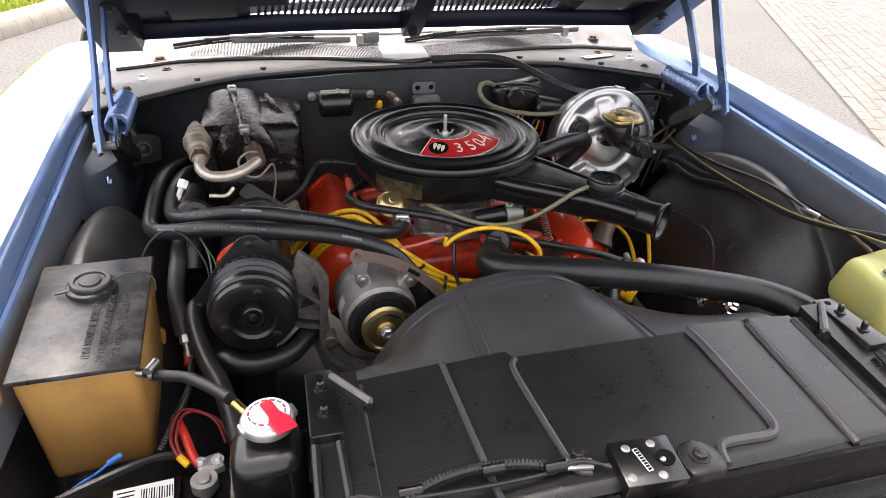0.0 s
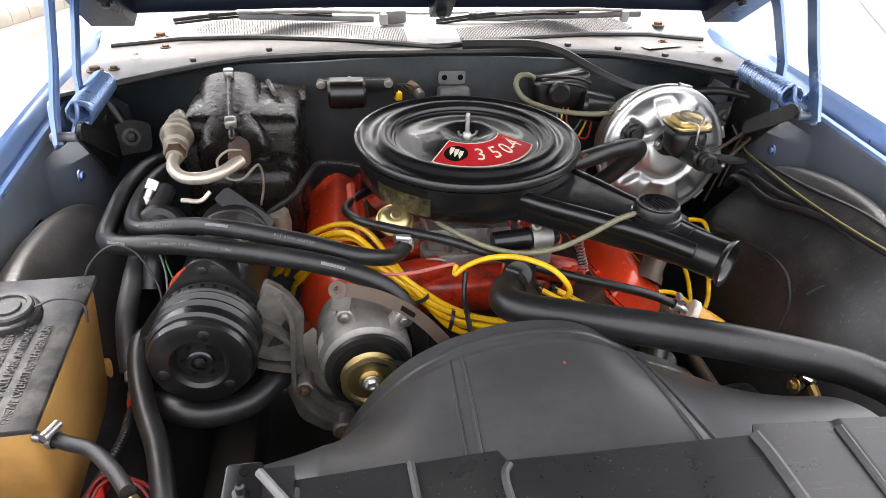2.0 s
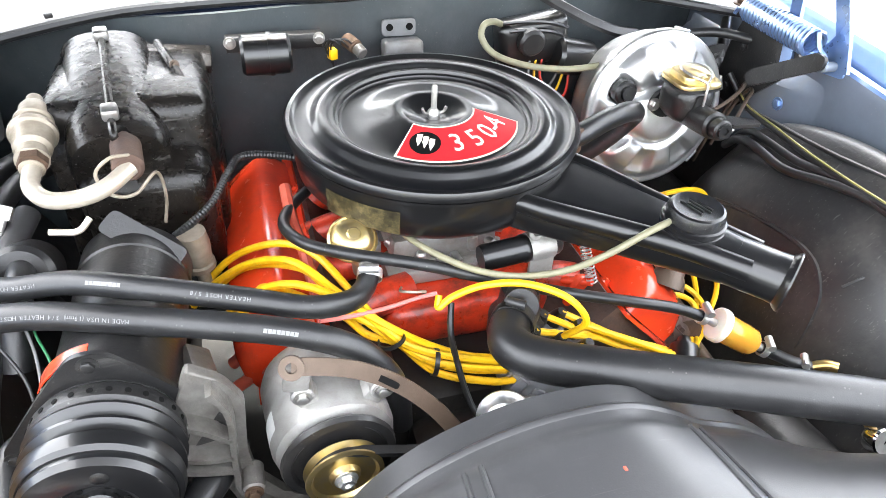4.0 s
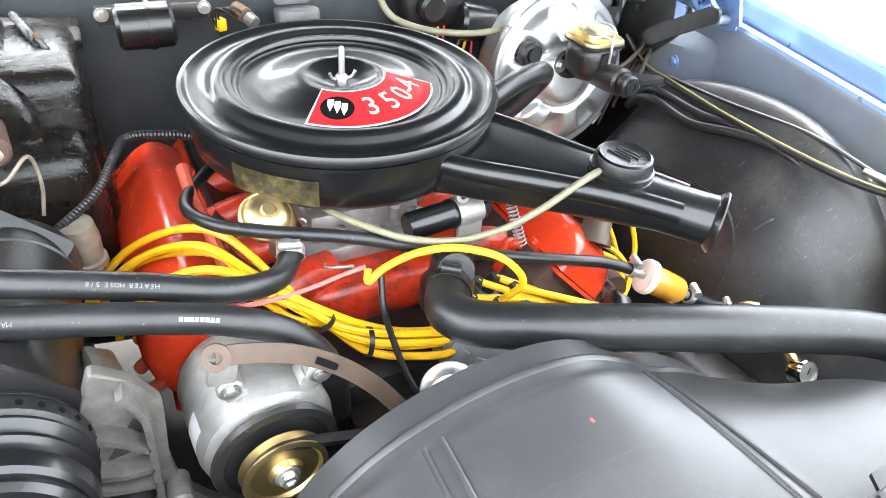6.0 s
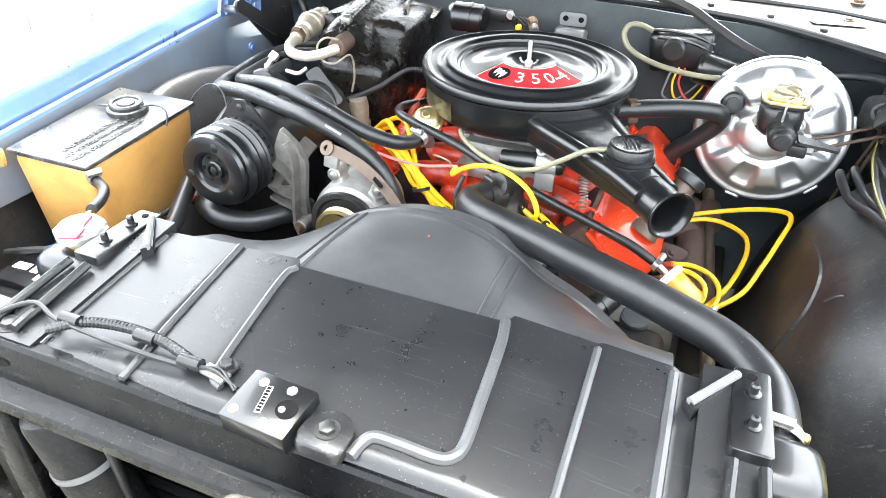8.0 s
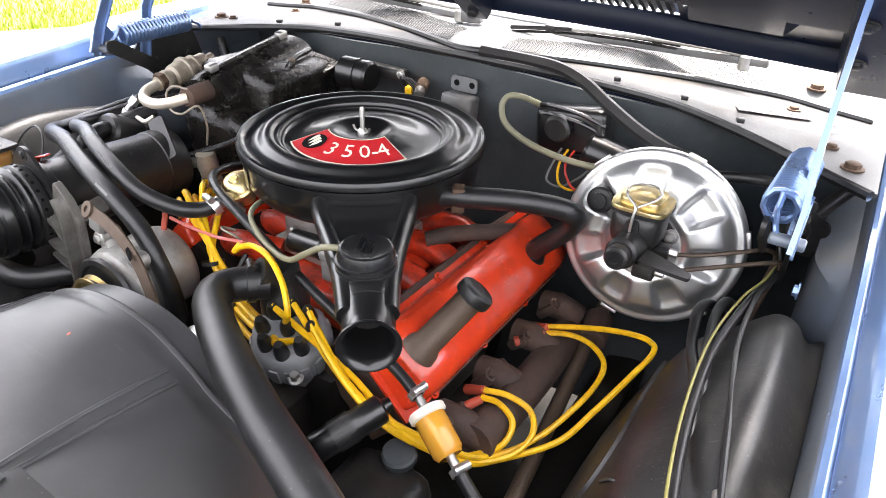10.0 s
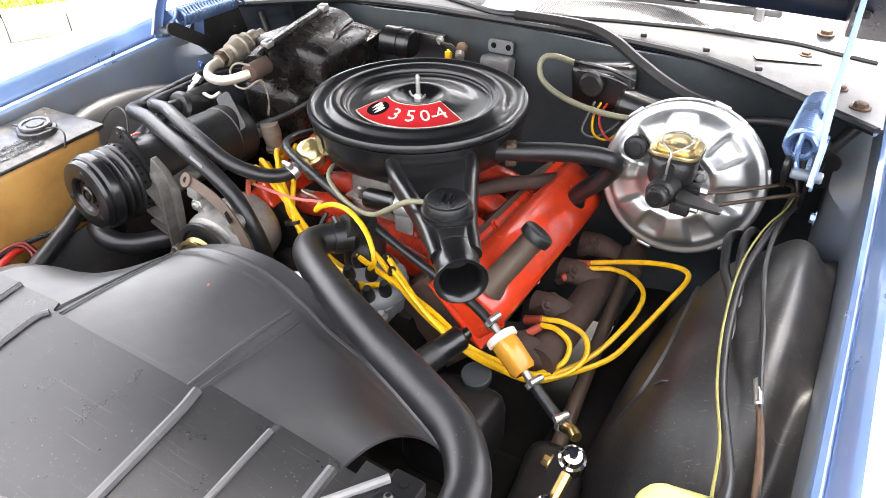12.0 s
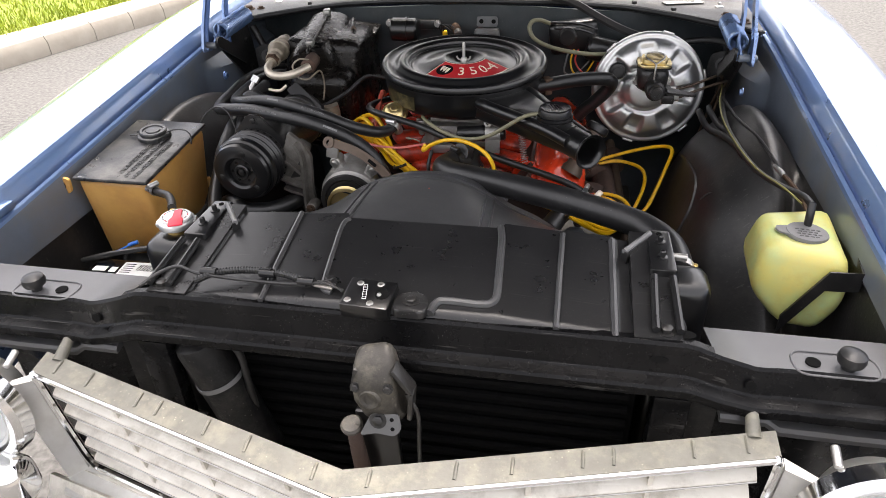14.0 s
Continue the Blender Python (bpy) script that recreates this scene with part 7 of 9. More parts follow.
def hose_fitting(at, d, label):
    ob = thing("line_fitting", at, label, "fitting", "line fittings")
    m = axis_matrix(at, d)
    bm = bm_new()
    lathe(bm, [(0, 0), (0.010, 0), (0.010, 0.016), (0, 0.016)], m, 6)
    part("nut", bm, ZINC, ob)
    bm = bm_new()
    lathe(bm, [(0.006, 0.016), (0.006, 0.03), (0.008, 0.031), (0.008, 0.042), (0.0, 0.042)], m, 16)
    part("stem", bm, STEEL, ob)


hose_fitting((-0.515, -0.045, 0.925), (-0.3, -0.5, -0.6), "bright steel fitting on the refrigerant line")
hose_fitting((-0.34, -0.06, 0.84), (-0.9, -0.3, -0.05), "bright steel fitting beside the heater case")
hose("refrigerant_hose", [(-0.455, -0.26, 0.775), (-0.475, -0.285, 0.80), (-0.495, -0.32, 0.812), (-0.493, -0.365, 0.795), (-0.476, -0.42, 0.775), (-0.455, -0.47, 0.762), (-0.438, -0.535, 0.738), (-0.425, -0.59, 0.70), (-0.415, -0.64, 0.62)], 0.0145, "thick grey-black refrigerant hose", n=16)
hose("lower_hose", [(-0.50, -0.33, 0.70), (-0.475, -0.37, 0.742), (-0.445, -0.395, 0.752), (-0.41, -0.40, 0.744), (-0.36, -0.385, 0.742), (-0.325, -0.345, 0.744), (-0.30, -0.29, 0.735)], 0.0185, "thick black hose below the compressor", n=18)
hose("liquid_line", [(-0.505, -0.02, 0.895), (-0.515, -0.09, 0.887), (-0.520, -0.16, 0.868), (-0.525, -0.21, 0.846), (-0.530, -0.26, 0.812), (-0.524, -0.30, 0.784), (-0.519, -0.322, 0.764)], 0.0145, "grey-black rubber line beside the coolant tank", SEALHOSE, n=16)
hose_fitting((-0.519, -0.32, 0.764), (0.1, -0.62, -0.5), "bright steel service fitting with a red cap")
bm = bm_new()
lathe(bm, [(0, 0.041), (0.0085, 0.041), (0.0095, 0.044), (0.009, 0.054), (0, 0.055)], axis_matrix((-0.519, -0.32, 0.764), (0.1, -0.62, -0.5)), 18)
solo("service_cap", bm, REDW, (-0.512, -0.356, 0.733), "small red cap on the service fitting", "cap")
bm = bm_new()
lathe(bm, [(0, -0.01), (0.034, -0.01), (0.036, 0.0), (0.036, 0.05), (0.03, 0.056), (0, 0.056)], axis_matrix((-0.50, -0.085, 0.86), (0.05, -0.75, 0.4)), 28)
solo("muffler_can", bm, BLACKD, (-0.50, -0.085, 0.86), "round dusty black canister behind the hoses", "canister")
hose("muffler_pipe", [(-0.498, -0.11, 0.885), (-0.492, -0.15, 0.892), (-0.495, -0.19, 0.87), (-0.50, -0.22, 0.83)], 0.0145, "grey-black pipe out of the canister", n=16)
# support bracket between heater case and compressor
bm = bm_new()
prism(bm, rounded([(-0.045, -0.012), (0.05, -0.02), (0.055, 0.012), (-0.04, 0.018)], 0.008, 3), -0.002, 0.002, axis_matrix((-0.375, -0.10, 0.895), (0.1, -0.7, 0.6)) @ pose(0, 0, 0, 0, 0, -40))
solo("support_bracket", bm, BLACKD, (-0.375, -0.10, 0.895), "dusty black support bracket with a hole", "bracket")
bm = bm_new()
lathe(bm, [(0, 0), (0.018, 0), (0.02, 0.02), (0.017, 0.05), (0.02, 0.052), (0.02, 0.06), (0.009, 0.065), (0.009, 0.10), (0, 0.10)], axis_matrix((-0.325, -0.05, 0.86), (0.05, 0.1, -1)), 20)
solo("pressure_switch", bm, TAN, (-0.325, -0.05, 0.80), "dirty tan pressure switch on a line", "switch")


# ---- firewall fittings ----
def relay():
    ob = thing("blower_relay", (-0.19, 0.25, 0.96), "glossy black round relay strapped to the firewall", "relay")
    bm = bm_new()
    c = Vector((-0.194, 0.24, 0.973))
    rod(bm, c - Vector((0.038, 0, 0)), c + Vector((0.037, 0, 0)), 0.031, 36, chamfer=0.005)
    part("can", bm, BLACKG, ob)
    bm = bm_new()
    lathe(bm, [(0.0312, -0.003), (0.0332, -0.003), (0.0332, 0.003), (0.0312, 0.003)], axis_matrix(c + Vector((0.006, 0, 0)), (1, 0, 0)), 36, close=True)
    part("strap", bm, BLACKG, ob)
    bm = bm_new()
    box(bm, (-0.178, 0.280, 0.978), (0.15, 0.02, 0.024), bevel=0.002)
    part("mount_plate", bm, BLACKD, ob)
    for x in (-0.246, -0.108):
        bm = bm_new()
        bolt(bm, (x, 0.270, 0.982), (0, -1, 0), 0.0065, 0.006)
        part("bolt", bm, STEEL, ob)


relay()


def firewall_bracket():
    ob = thing("firewall_bracket", (0.028, 0.292, 0.95), "pale grey steel bracket on the firewall", "bracket")
    bm = bm_new()
    prism(bm, rounded([(-0.029, 0.0), (0.029, 0.0), (0.029, 0.028), (-0.029, 0.028)], 0.008, 4), 0, 0.004, Matrix(((1, 0, 0, 0.028), (0, 0, -1, 0.292), (0, 1, 0, 0.971), (0, 0, 0, 1))), 0.001)
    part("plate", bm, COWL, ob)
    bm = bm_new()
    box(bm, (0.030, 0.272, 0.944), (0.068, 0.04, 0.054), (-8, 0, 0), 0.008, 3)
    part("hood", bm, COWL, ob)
    for x in (0.012, 0.046):
        bm = bm_new()
        lathe(bm, [(0, 0.001), (0.006, 0.001), (0.006, 0)], axis_matrix((x, 0.288, 0.986), (0, -1, 0)), 14)
        part("hole", bm, INK, ob)


firewall_bracket()


def wire_plug():
    ob = thing("wiring_plug", (-0.06, 0.28, 0.965), "small orange and white wiring plug on the firewall", "plug")
    bm = bm_new()
    rod(bm, (-0.062, 0.285, 0.972), (-0.05, 0.255, 0.968), 0.012, 16, chamfer=0.003)
    part("plug_body", bm, RUST, ob)
    bm = bm_new()
    rod(bm, (-0.05, 0.255, 0.968), (-0.043, 0.24, 0.962), 0.010, 14, chamfer=0.002)
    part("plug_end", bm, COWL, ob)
    bm = bm_new()
    box(bm, (-0.088, 0.27, 0.955), (0.014, 0.016, 0.018), (0, 0, 20), 0.003)
    part("yellow_tag", bm, YELLOW, ob)
    for dx in (0, 0.01, 0.02):
        bm = bm_new()
        tube(bm, [(-0.05 - dx, 0.26, 0.965), (-0.07 - dx, 0.25, 0.985), (-0.09 - dx * 0.5, 0.262, 0.972), (-0.085, 0.275, 0.93)], 0.0018, 6)
        part("lead", bm, RUBBER, ob)


wire_plug()


def wiper_motor():
    ob = thing("wiper_motor", (0.26, 0.27, 0.93), "dusty black wiper motor on the firewall", "motor")
    bm = bm_new()
    box(bm, (0.265, 0.275, 0.955), (0.13, 0.05, 0.085), (0, -8, 0), 0.015, 3)
    part("gearbox", bm, BLACKG, ob)
    bm = bm_new()
    rod(bm, (0.30, 0.25, 0.935), (0.38, 0.262, 0.915), 0.032, 24, chamfer=0.006)
    part("motor_case", bm, BLACKG, ob)
    bm = bm_new()
    rod(bm, (0.25, 0.25, 0.965), (0.25, 0.228, 0.963), 0.024, 20, chamfer=0.005)
    part("washer_pump", bm, BLACKD, ob)
    for k, z in enumerate((0.99, 0.975)):
        bm = bm_new()
        tube(bm, [(0.20, 0.262, z), (0.235, 0.245, z + 0.008), (0.285, 0.245, z + 0.004), (0.325, 0.258, z - 0.012)], 0.004, 8)
        part("cover_rib", bm, BLACKG, ob)


wiper_motor()
hose("washer_hose", [(0.20, 0.262, 0.99), (0.175, 0.235, 1.005), (0.155, 0.225, 1.003), (0.150, 0.215, 0.985), (0.17, 0.20, 0.962), (0.225, 0.185, 0.945), (0.30, 0.18, 0.936), (0.37, 0.19, 0.935), (0.43, 0.22, 0.93)], 0.0055, "bent olive and black washer hose", CABLE, n=10)
bm = bm_new()
secs = []
line = spline([Vector(q) for q in ((0.05, 0.302, 1.052), (0.14, 0.304, 1.052), (0.21, 0.302, 1.049), (0.265, 0.290, 1.036), (0.315, 0.278, 1.012), (0.375, 0.268, 0.984), (0.43, 0.266, 0.964), (0.48, 0.275, 0.953))], 6)
for i, p in enumerate(line):
    t = (line[min(i + 1, len(line) - 1)] - line[max(i - 1, 0)]).normalized()
    n = Vector((0.1, -0.8, 0.6))
    n = (n - t * n.dot(t)).normalized()
    w = n.cross(t) * 0.011
    secs.append([p + w - n * 0.002, p + w * 0.6 + n * 0.003, p - w * 0.6 + n * 0.003, p - w - n * 0.002])
loft(bm, secs)
solo("cowl_seal_end", bm, RUBBER, (0.35, 0.268, 1.0), "loose flat end of the rubber hood seal", "seal")
hose("harness_tube", [(0.42, 0.22, 0.935), (0.50, 0.24, 0.945), (0.57, 0.25, 0.955), (0.62, 0.22, 0.965), (0.66, 0.17, 0.965)], 0.009, "dusty black wrapped harness beside the hinge", n=10)
for dx, mat, nm in ((0, YELLOW, "yellow"), (0.012, REDW, "red"), (-0.012, PRINT, "grey")):
    bm = bm_new()
    tube(bm, [(0.27 + dx, 0.255, 0.93), (0.262 + dx, 0.235, 0.90), (0.272 + dx * 2, 0.222, 0.872), (0.30 + dx * 2, 0.23, 0.865), (0.325 + dx, 0.25, 0.90), (0.33 + dx, 0.265, 0.935)], 0.0024, 6)
    solo("wiper_wire", bm, mat, (0.27 + dx, 0.24, 0.88), nm + " wire looped below the wiper motor", "wire", "wiper motor wires")


# ---- cowl posts, bolts, wipers ----
for sx in (-1, 1):
    bm = bm_new()
    lathe(bm, [(0.010, -0.02), (0.010, -0.004), (0.0055, -0.003), (0.0055, 0.010), (0.009, 0.011), (0.012, 0.014), (0.0115, 0.018), (0.005, 0.021), (0.004, 0.028), (0, 0.028)], pose(0.010 + sx * 0.639, 0.41, 0.988), 20)
    solo("cowl_post", bm, STEEL, (0.010 + sx * 0.639, 0.41, 0.982), "small steel adjusting post on the cowl", "post", "cowl posts")
    for x, y in ((0.58, 0.47), (0.655, 0.335)):
        bm = bm_new()
        bolt(bm, (sx * x, y, cowl_top(x, y) + 0.001), (0, 0, 1), 0.0075, 0.006)
        solo("cowl_bolt", bm, RUST, (sx * x, y, 1.0), "rusty hexagon bolt on the cowl", "bolt", "cowl bolts")
for x in (0.30, 0.42, 0.52, -0.35, -0.5):
    bm = bm_new()
    box(bm, (x, cowl_y(x) + 0.012, cowl_z(x) + 0.008), (0.012, 0.012, 0.008), (0, 0, 20), 0.002)
    solo("seal_clip", bm, BLACKD, (x, cowl_y(x) + 0.012, cowl_z(x) + 0.006), "small dark clip on the cowl edge", "clip", "cowl clips")


def wiper(x0, x1, y0, y1):
    ob = thing("wiper", (x0, y0, 1.07), "black windscreen wiper with a dull steel arm", "wiper", "wipers")
    bm = bm_new()
    rod(bm, (x0, y0, 1.055), (x0, y0, 1.082), 0.011, 16, chamfer=0.003)
    part("pivot", bm, STEEL, ob)
    bm = bm_new()
    tube(bm, [(x0, y0, 1.082), (x0 + (x1 - x0) * 0.35, y0 + (y1 - y0) * 0.4, 1.085), (x0 + (x1 - x0) * 0.7, y1, 1.080)], 0.0045, 8)
    part("arm", bm, STEEL, ob)
    bm = bm_new()
    xa, xb = x0 + (x1 - x0) * 0.25, x1
    pts = [(xa + (xb - xa) * i / 8, y0 + (y1 - y0) * (0.4 + 0.6 * i / 8) + 0.01, 1.080 + 0.008 * math.sin(math.pi * i / 8) - 0.018 * i / 8) for i in range(9)]
    tube(bm, pts, 0.005, 8, 2)
    part("blade", bm, BLACKG, ob)
    bm = bm_new()
    tube(bm, [(p[0], p[1] + 0.004, p[2] - 0.009) for p in pts], 0.003, 6, 2)
    part("rubber", bm, RUBBER, ob)
    for k in (0.15, 0.5, 0.85):
        i = int(k * 8)
        bm = bm_new()
        box(bm, pts[i], (0.02, 0.012, 0.012), bevel=0.002)
        part("yoke", bm, BLACKD, ob)


wiper(-0.10, -0.56, 0.47, 0.49)
wiper(0.48, 0.02, 0.49, 0.47)
for x0, x1 in ((-0.42, -0.12), (0.10, 0.52)):
    bm = bm_new()
    box(bm, ((x0 + x1) / 2, 0.485 + 0.06 * abs((x0 + x1) / 2), 1.066), (abs(x1 - x0), 0.014, 0.014), (0, 2 if x0 < 0 else -2, -4 if x0 > 0 else 4), 0.003)
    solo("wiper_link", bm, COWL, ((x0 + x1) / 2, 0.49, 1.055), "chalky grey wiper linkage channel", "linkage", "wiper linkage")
bm = bm_new()
box(bm, (-0.075, 0.48, 1.072), (0.05, 0.03, 0.03), (0, 0, 10), 0.006)
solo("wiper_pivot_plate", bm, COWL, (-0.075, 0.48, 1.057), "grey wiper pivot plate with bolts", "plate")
bm = bm_new()
prism(bm, rounded([(-0.06, -0.014), (0.06, -0.014), (0.06, 0.014), (-0.06, 0.014)], 0.003, 2), 0, 0.0015, pose(0.555, 0.42, 1.012, 0, 3, 24))
solo("body_plate", bm, STEEL, (0.555, 0.42, 1.012), "small dull metal plate riveted to the cowl", "plate")
for k in (-0.035, -0.02, -0.005, 0.01, 0.025):
    bm = bm_new()
    box(bm, (0.555 + k, 0.42 + k * 0.42, 1.0142 - k * 0.05), (0.009, 0.004, 0.0006), (0, 3, 24))
    solo("stamp_bar", bm, PRINT, (0.555 + k, 0.42, 1.014), "unreadable stamped mark on the plate", "mark", "plate marks")


# ---- washer bottle ----
def washer_bottle():
    ob = thing("washer_bottle", (0.655, -0.57, 0.74), "yellowed translucent washer bottle with a grey cap", "bottle")
    top = [Vector((0.592, -0.605, 0.872)), Vector((0.712, -0.635, 0.872)), Vector((0.722, -0.475, 0.880)), Vector((0.604, -0.50, 0.880))]
    mid = [Vector((0.582, -0.622, 0.79)), Vector((0.722, -0.655, 0.80)), Vector((0.728, -0.465, 0.80)), Vector((0.590, -0.475, 0.795))]
    bot = [Vector((0.632, -0.645, 0.74)), Vector((0.69, -0.65, 0.738)), Vector((0.70, -0.54, 0.735)), Vector((0.635, -0.54, 0.74))]
    bm = bm_new()
    loops = []
    for ring in (bot, mid, top):
        loops.append([bm.verts.new(p) for p in ring])
    fs = [bm.faces.new(loops[0][::-1]), bm.faces.new(loops[-1])]
    for a, b in zip(loops[:-1], loops[1:]):
        for i in range(4):
            fs.append(bm.faces.new((a[i], a[(i + 1) % 4], b[(i + 1) % 4], b[i])))
    bmesh.ops.bevel(bm, geom=list({e for f in fs for e in f.edges}), offset=0.02, segments=4, affect="EDGES", profile=0.5, clamp_overlap=True)
    part("body", bm, BOTTLE, ob, "", 60)
    m = pose(0.663, -0.568, 0.8765, 3, 4, 0)
    bm = bm_new()
    lathe(bm, [(0.029, -0.004), (0.03, 0.001), (0.0285, 0.004), (0.024, 0.0045), (0, 0.0045)], m @ Matrix.Diagonal((1.12, 0.95, 1, 1)), 40)
    cap = part("cap", bm, SEALGREY, ob, "flat grey rubber cap with raised writing")
    bm = bm_new()
    prism(bm, rounded([(-0.048, -0.006), (-0.026, -0.014), (-0.026, 0.014), (-0.048, 0.010)], 0.007, 4), 0.0, 0.003, m)
    part("cap_tongue", bm, SEALGREY, cap)
    for i in range(4):
        for k in range(5 - i % 2):
            bm = bm_new()
            box(bm, tuple(m @ Vector((-0.016 + 0.0082 * k + 0.003 * (i % 2), 0.004 - 0.0065 * i, 0.0047))), (0.0058, 0.0026, 0.0008))
            part("cap_mark", bm, SHROUD, cap)
    bm = bm_new()
    tube(bm, [(0.668, -0.548, 0.88), (0.668, -0.545, 0.90), (0.67, -0.535, 0.915)], 0.0065, 10)
    part("cap_nipple", bm, RUBBER, ob)
    bm = bm_new()
    loft(bm, [[Vector(p) + Vector((0, 0, z)) for z in (0, 0.035)] + [Vector(p) + Vector(o) + Vector((0, 0, z)) for z in (0.035, 0)] for p, o in (((0.628, -0.655, 0.735), (0, 0.004, 0)), ((0.682, -0.650, 0.822), (0, 0.004, 0)), ((0.728, -0.655, 0.828), (-0.004, 0, 0)), ((0.736, -0.56, 0.84), (-0.004, 0, 0)))])
    part("strap", bm, BLACKD, ob, "dark steel holding strap")


washer_bottle()
hose("washer_supply_hose", [(0.67, -0.535, 0.912), (0.668, -0.49, 0.905), (0.655, -0.42, 0.885), (0.635, -0.33, 0.870), (0.620, -0.22, 0.868), (0.614, -0.10, 0.868), (0.624, 0.02, 0.866), (0.638, 0.11, 0.862), (0.648, 0.155, 0.87), (0.635, 0.185, 0.90)], 0.0058, "black rubber washer hose along the fender", n=10)
bm = bm_new()
tube(bm, [(0.66, -0.52, 0.905), (0.652, -0.44, 0.893), (0.63, -0.34, 0.879), (0.613, -0.22, 0.877), (0.607, -0.09, 0.877), (0.618, 0.03, 0.875), (0.634, 0.11, 0.868), (0.642, 0.15, 0.876)], 0.0017, 8)
solo("yellow_stripe_wire", bm, material("yellow_green_wire", (0.22, 0.2, 0.06), 0.45), (0.62, -0.15, 0.87), "thin yellow-green wire beside the washer hose", "wire")
bm = bm_new()
tube(bm, [(0.70, -0.46, 0.855), (0.69, -0.40, 0.868), (0.674, -0.33, 0.876), (0.655, -0.22, 0.890), (0.636, -0.08, 0.880), (0.634, 0.05, 0.870), (0.64, 0.12, 0.858)], 0.0035, 8)
solo("antenna_cable", bm, RUBBER, (0.655, -0.2, 0.87), "thin black cable with a steel joint", "cable")
# short looped hoses and the folded edge of the splash shield on the wheelhouse
hose("vent_hose", [(0.60, 0.10, 0.80), (0.583, 0.055, 0.838), (0.575, 0.01, 0.85), (0.586, -0.06, 0.842), (0.605, -0.13, 0.856), (0.618, -0.195, 0.864), (0.632, -0.25, 0.850), (0.645, -0.30, 0.82)], 0.0072, "black rubber vent hose lying on the wheelhouse", group="vent hoses", n=12)
hose("vent_hose", [(0.62, 0.11, 0.80), (0.603, 0.06, 0.848), (0.597, 0.01, 0.857), (0.604, -0.06, 0.855), (0.613, -0.12, 0.862), (0.624, -0.18, 0.858), (0.635, -0.23, 0.83)], 0.0066, "black rubber vent hose lying on the wheelhouse", group="vent hoses", n=12)
bm = bm_new()
loft(bm, [[Vector(p) + Vector(o) for o in ((0.002, 0, 0.0015), (-0.004, 0, 0.002), (-0.006, 0, -0.002), (0.0, 0, -0.008))] for p in spline([Vector(q) for q in ((0.551, 0.03, 0.735), (0.552, -0.04, 0.757), (0.555, -0.14, 0.776), (0.554, -0.205, 0.772), (0.545, -0.245, 0.742), (0.531, -0.262, 0.705), (0.518, -0.27, 0.66))], 6)])
solo("splash_shield_edge", bm, APRON, (0.55, -0.15, 0.76), "folded black edge of the splash shield", "trim")
bm = bm_new()
tube(bm, [(0.556, -0.262, 0.766), (0.566, -0.27, 0.784), (0.576, -0.272, 0.790), (0.586, -0.268, 0.80)], 0.002, 8)
solo("shield_clip", bm, SEALHOSE, (0.57, -0.27, 0.785), "small pale wire clip on the splash shield", "clip")
bm = bm_new()
rod(bm, (0.677, -0.35, 0.8735), (0.669, -0.31, 0.8745), 0.0055, 12, chamfer=0.002)
solo("cable_joint", bm, STEEL, (0.673, -0.33, 0.874), "steel joint sleeve on the cable", "joint")
bm = bm_new()
tube(bm, [(0.677, -0.345, 0.873), (0.69, -0.41, 0.868), (0.70, -0.47, 0.85)], 0.0042, 8)
solo("copper_tail", bm, RUST, (0.69, -0.41, 0.868), "rusty copper tail of the cable", "cable")


# ---- fuel filter and regulator ----
def fuel_filter():
    a, b = Vector((0.337, -0.279, 0.757)), Vector((0.386, -0.300, 0.731))
    ob = thing("fuel_filter", tuple((a + b) / 2), "clear amber fuel filter with a white collar", "filter")
    m = axis_matrix(a, b - a)
    L = (b - a).length
    bm = bm_new()
    lathe(bm, [(0.0, 0.0), (0.020, 0.0), (0.021, 0.003), (0.020, L - 0.006), (0.016, L), (0.0, L)], m, 28)
    part("bowl", bm, FUEL, ob)
    bm = bm_new()
    lathe(bm, [(0.013, 0.006), (0.014, 0.008), (0.014, L - 0.014), (0.012, L - 0.012)], m, 20)
    part("element", bm, BRASS, ob)
    bm = bm_new()
    lathe(bm, [(0.0, -0.006), (0.022, -0.006), (0.0245, -0.004), (0.0245, 0.004), (0.021, 0.006)], m, 28)
    part("collar", bm, material("white_nylon", (0.8, 0.72, 0.62), 0.4, sss=0.2), ob, "white nylon collar")
    bm = bm_new()
    rod(bm, a - (b - a).normalized() * 0.03, a, 0.006, 12)
    part("nipple", bm, STEEL, ob)
    bm = bm_new()
    rod(bm, b, b + (b - a).normalized() * 0.028, 0.006, 12)
    part("nipple", bm, STEEL, ob)


fuel_filter()
hose("fuel_line_hose", [(0.398, -0.305, 0.725), (0.420, -0.314, 0.714), (0.445, -0.325, 0.704), (0.468, -0.338, 0.70)], 0.0085, "short black fuel hose to the regulator", n=14)
for p, d in (((0.402, -0.307, 0.722), (0.82, -0.36, -0.42)), ((0.462, -0.334, 0.697), (0.7, -0.45, 0.35)), ((0.313, -0.270, 0.770), (0.85, -0.2, -0.4))):
    bm = bm_new()
    clamp_band(bm, p, d, 0.0092, 0.009)
    solo("hose_clamp", bm, ZINC, p, "small bright worm clamp on the fuel hose", "clamp", "hose clamps")


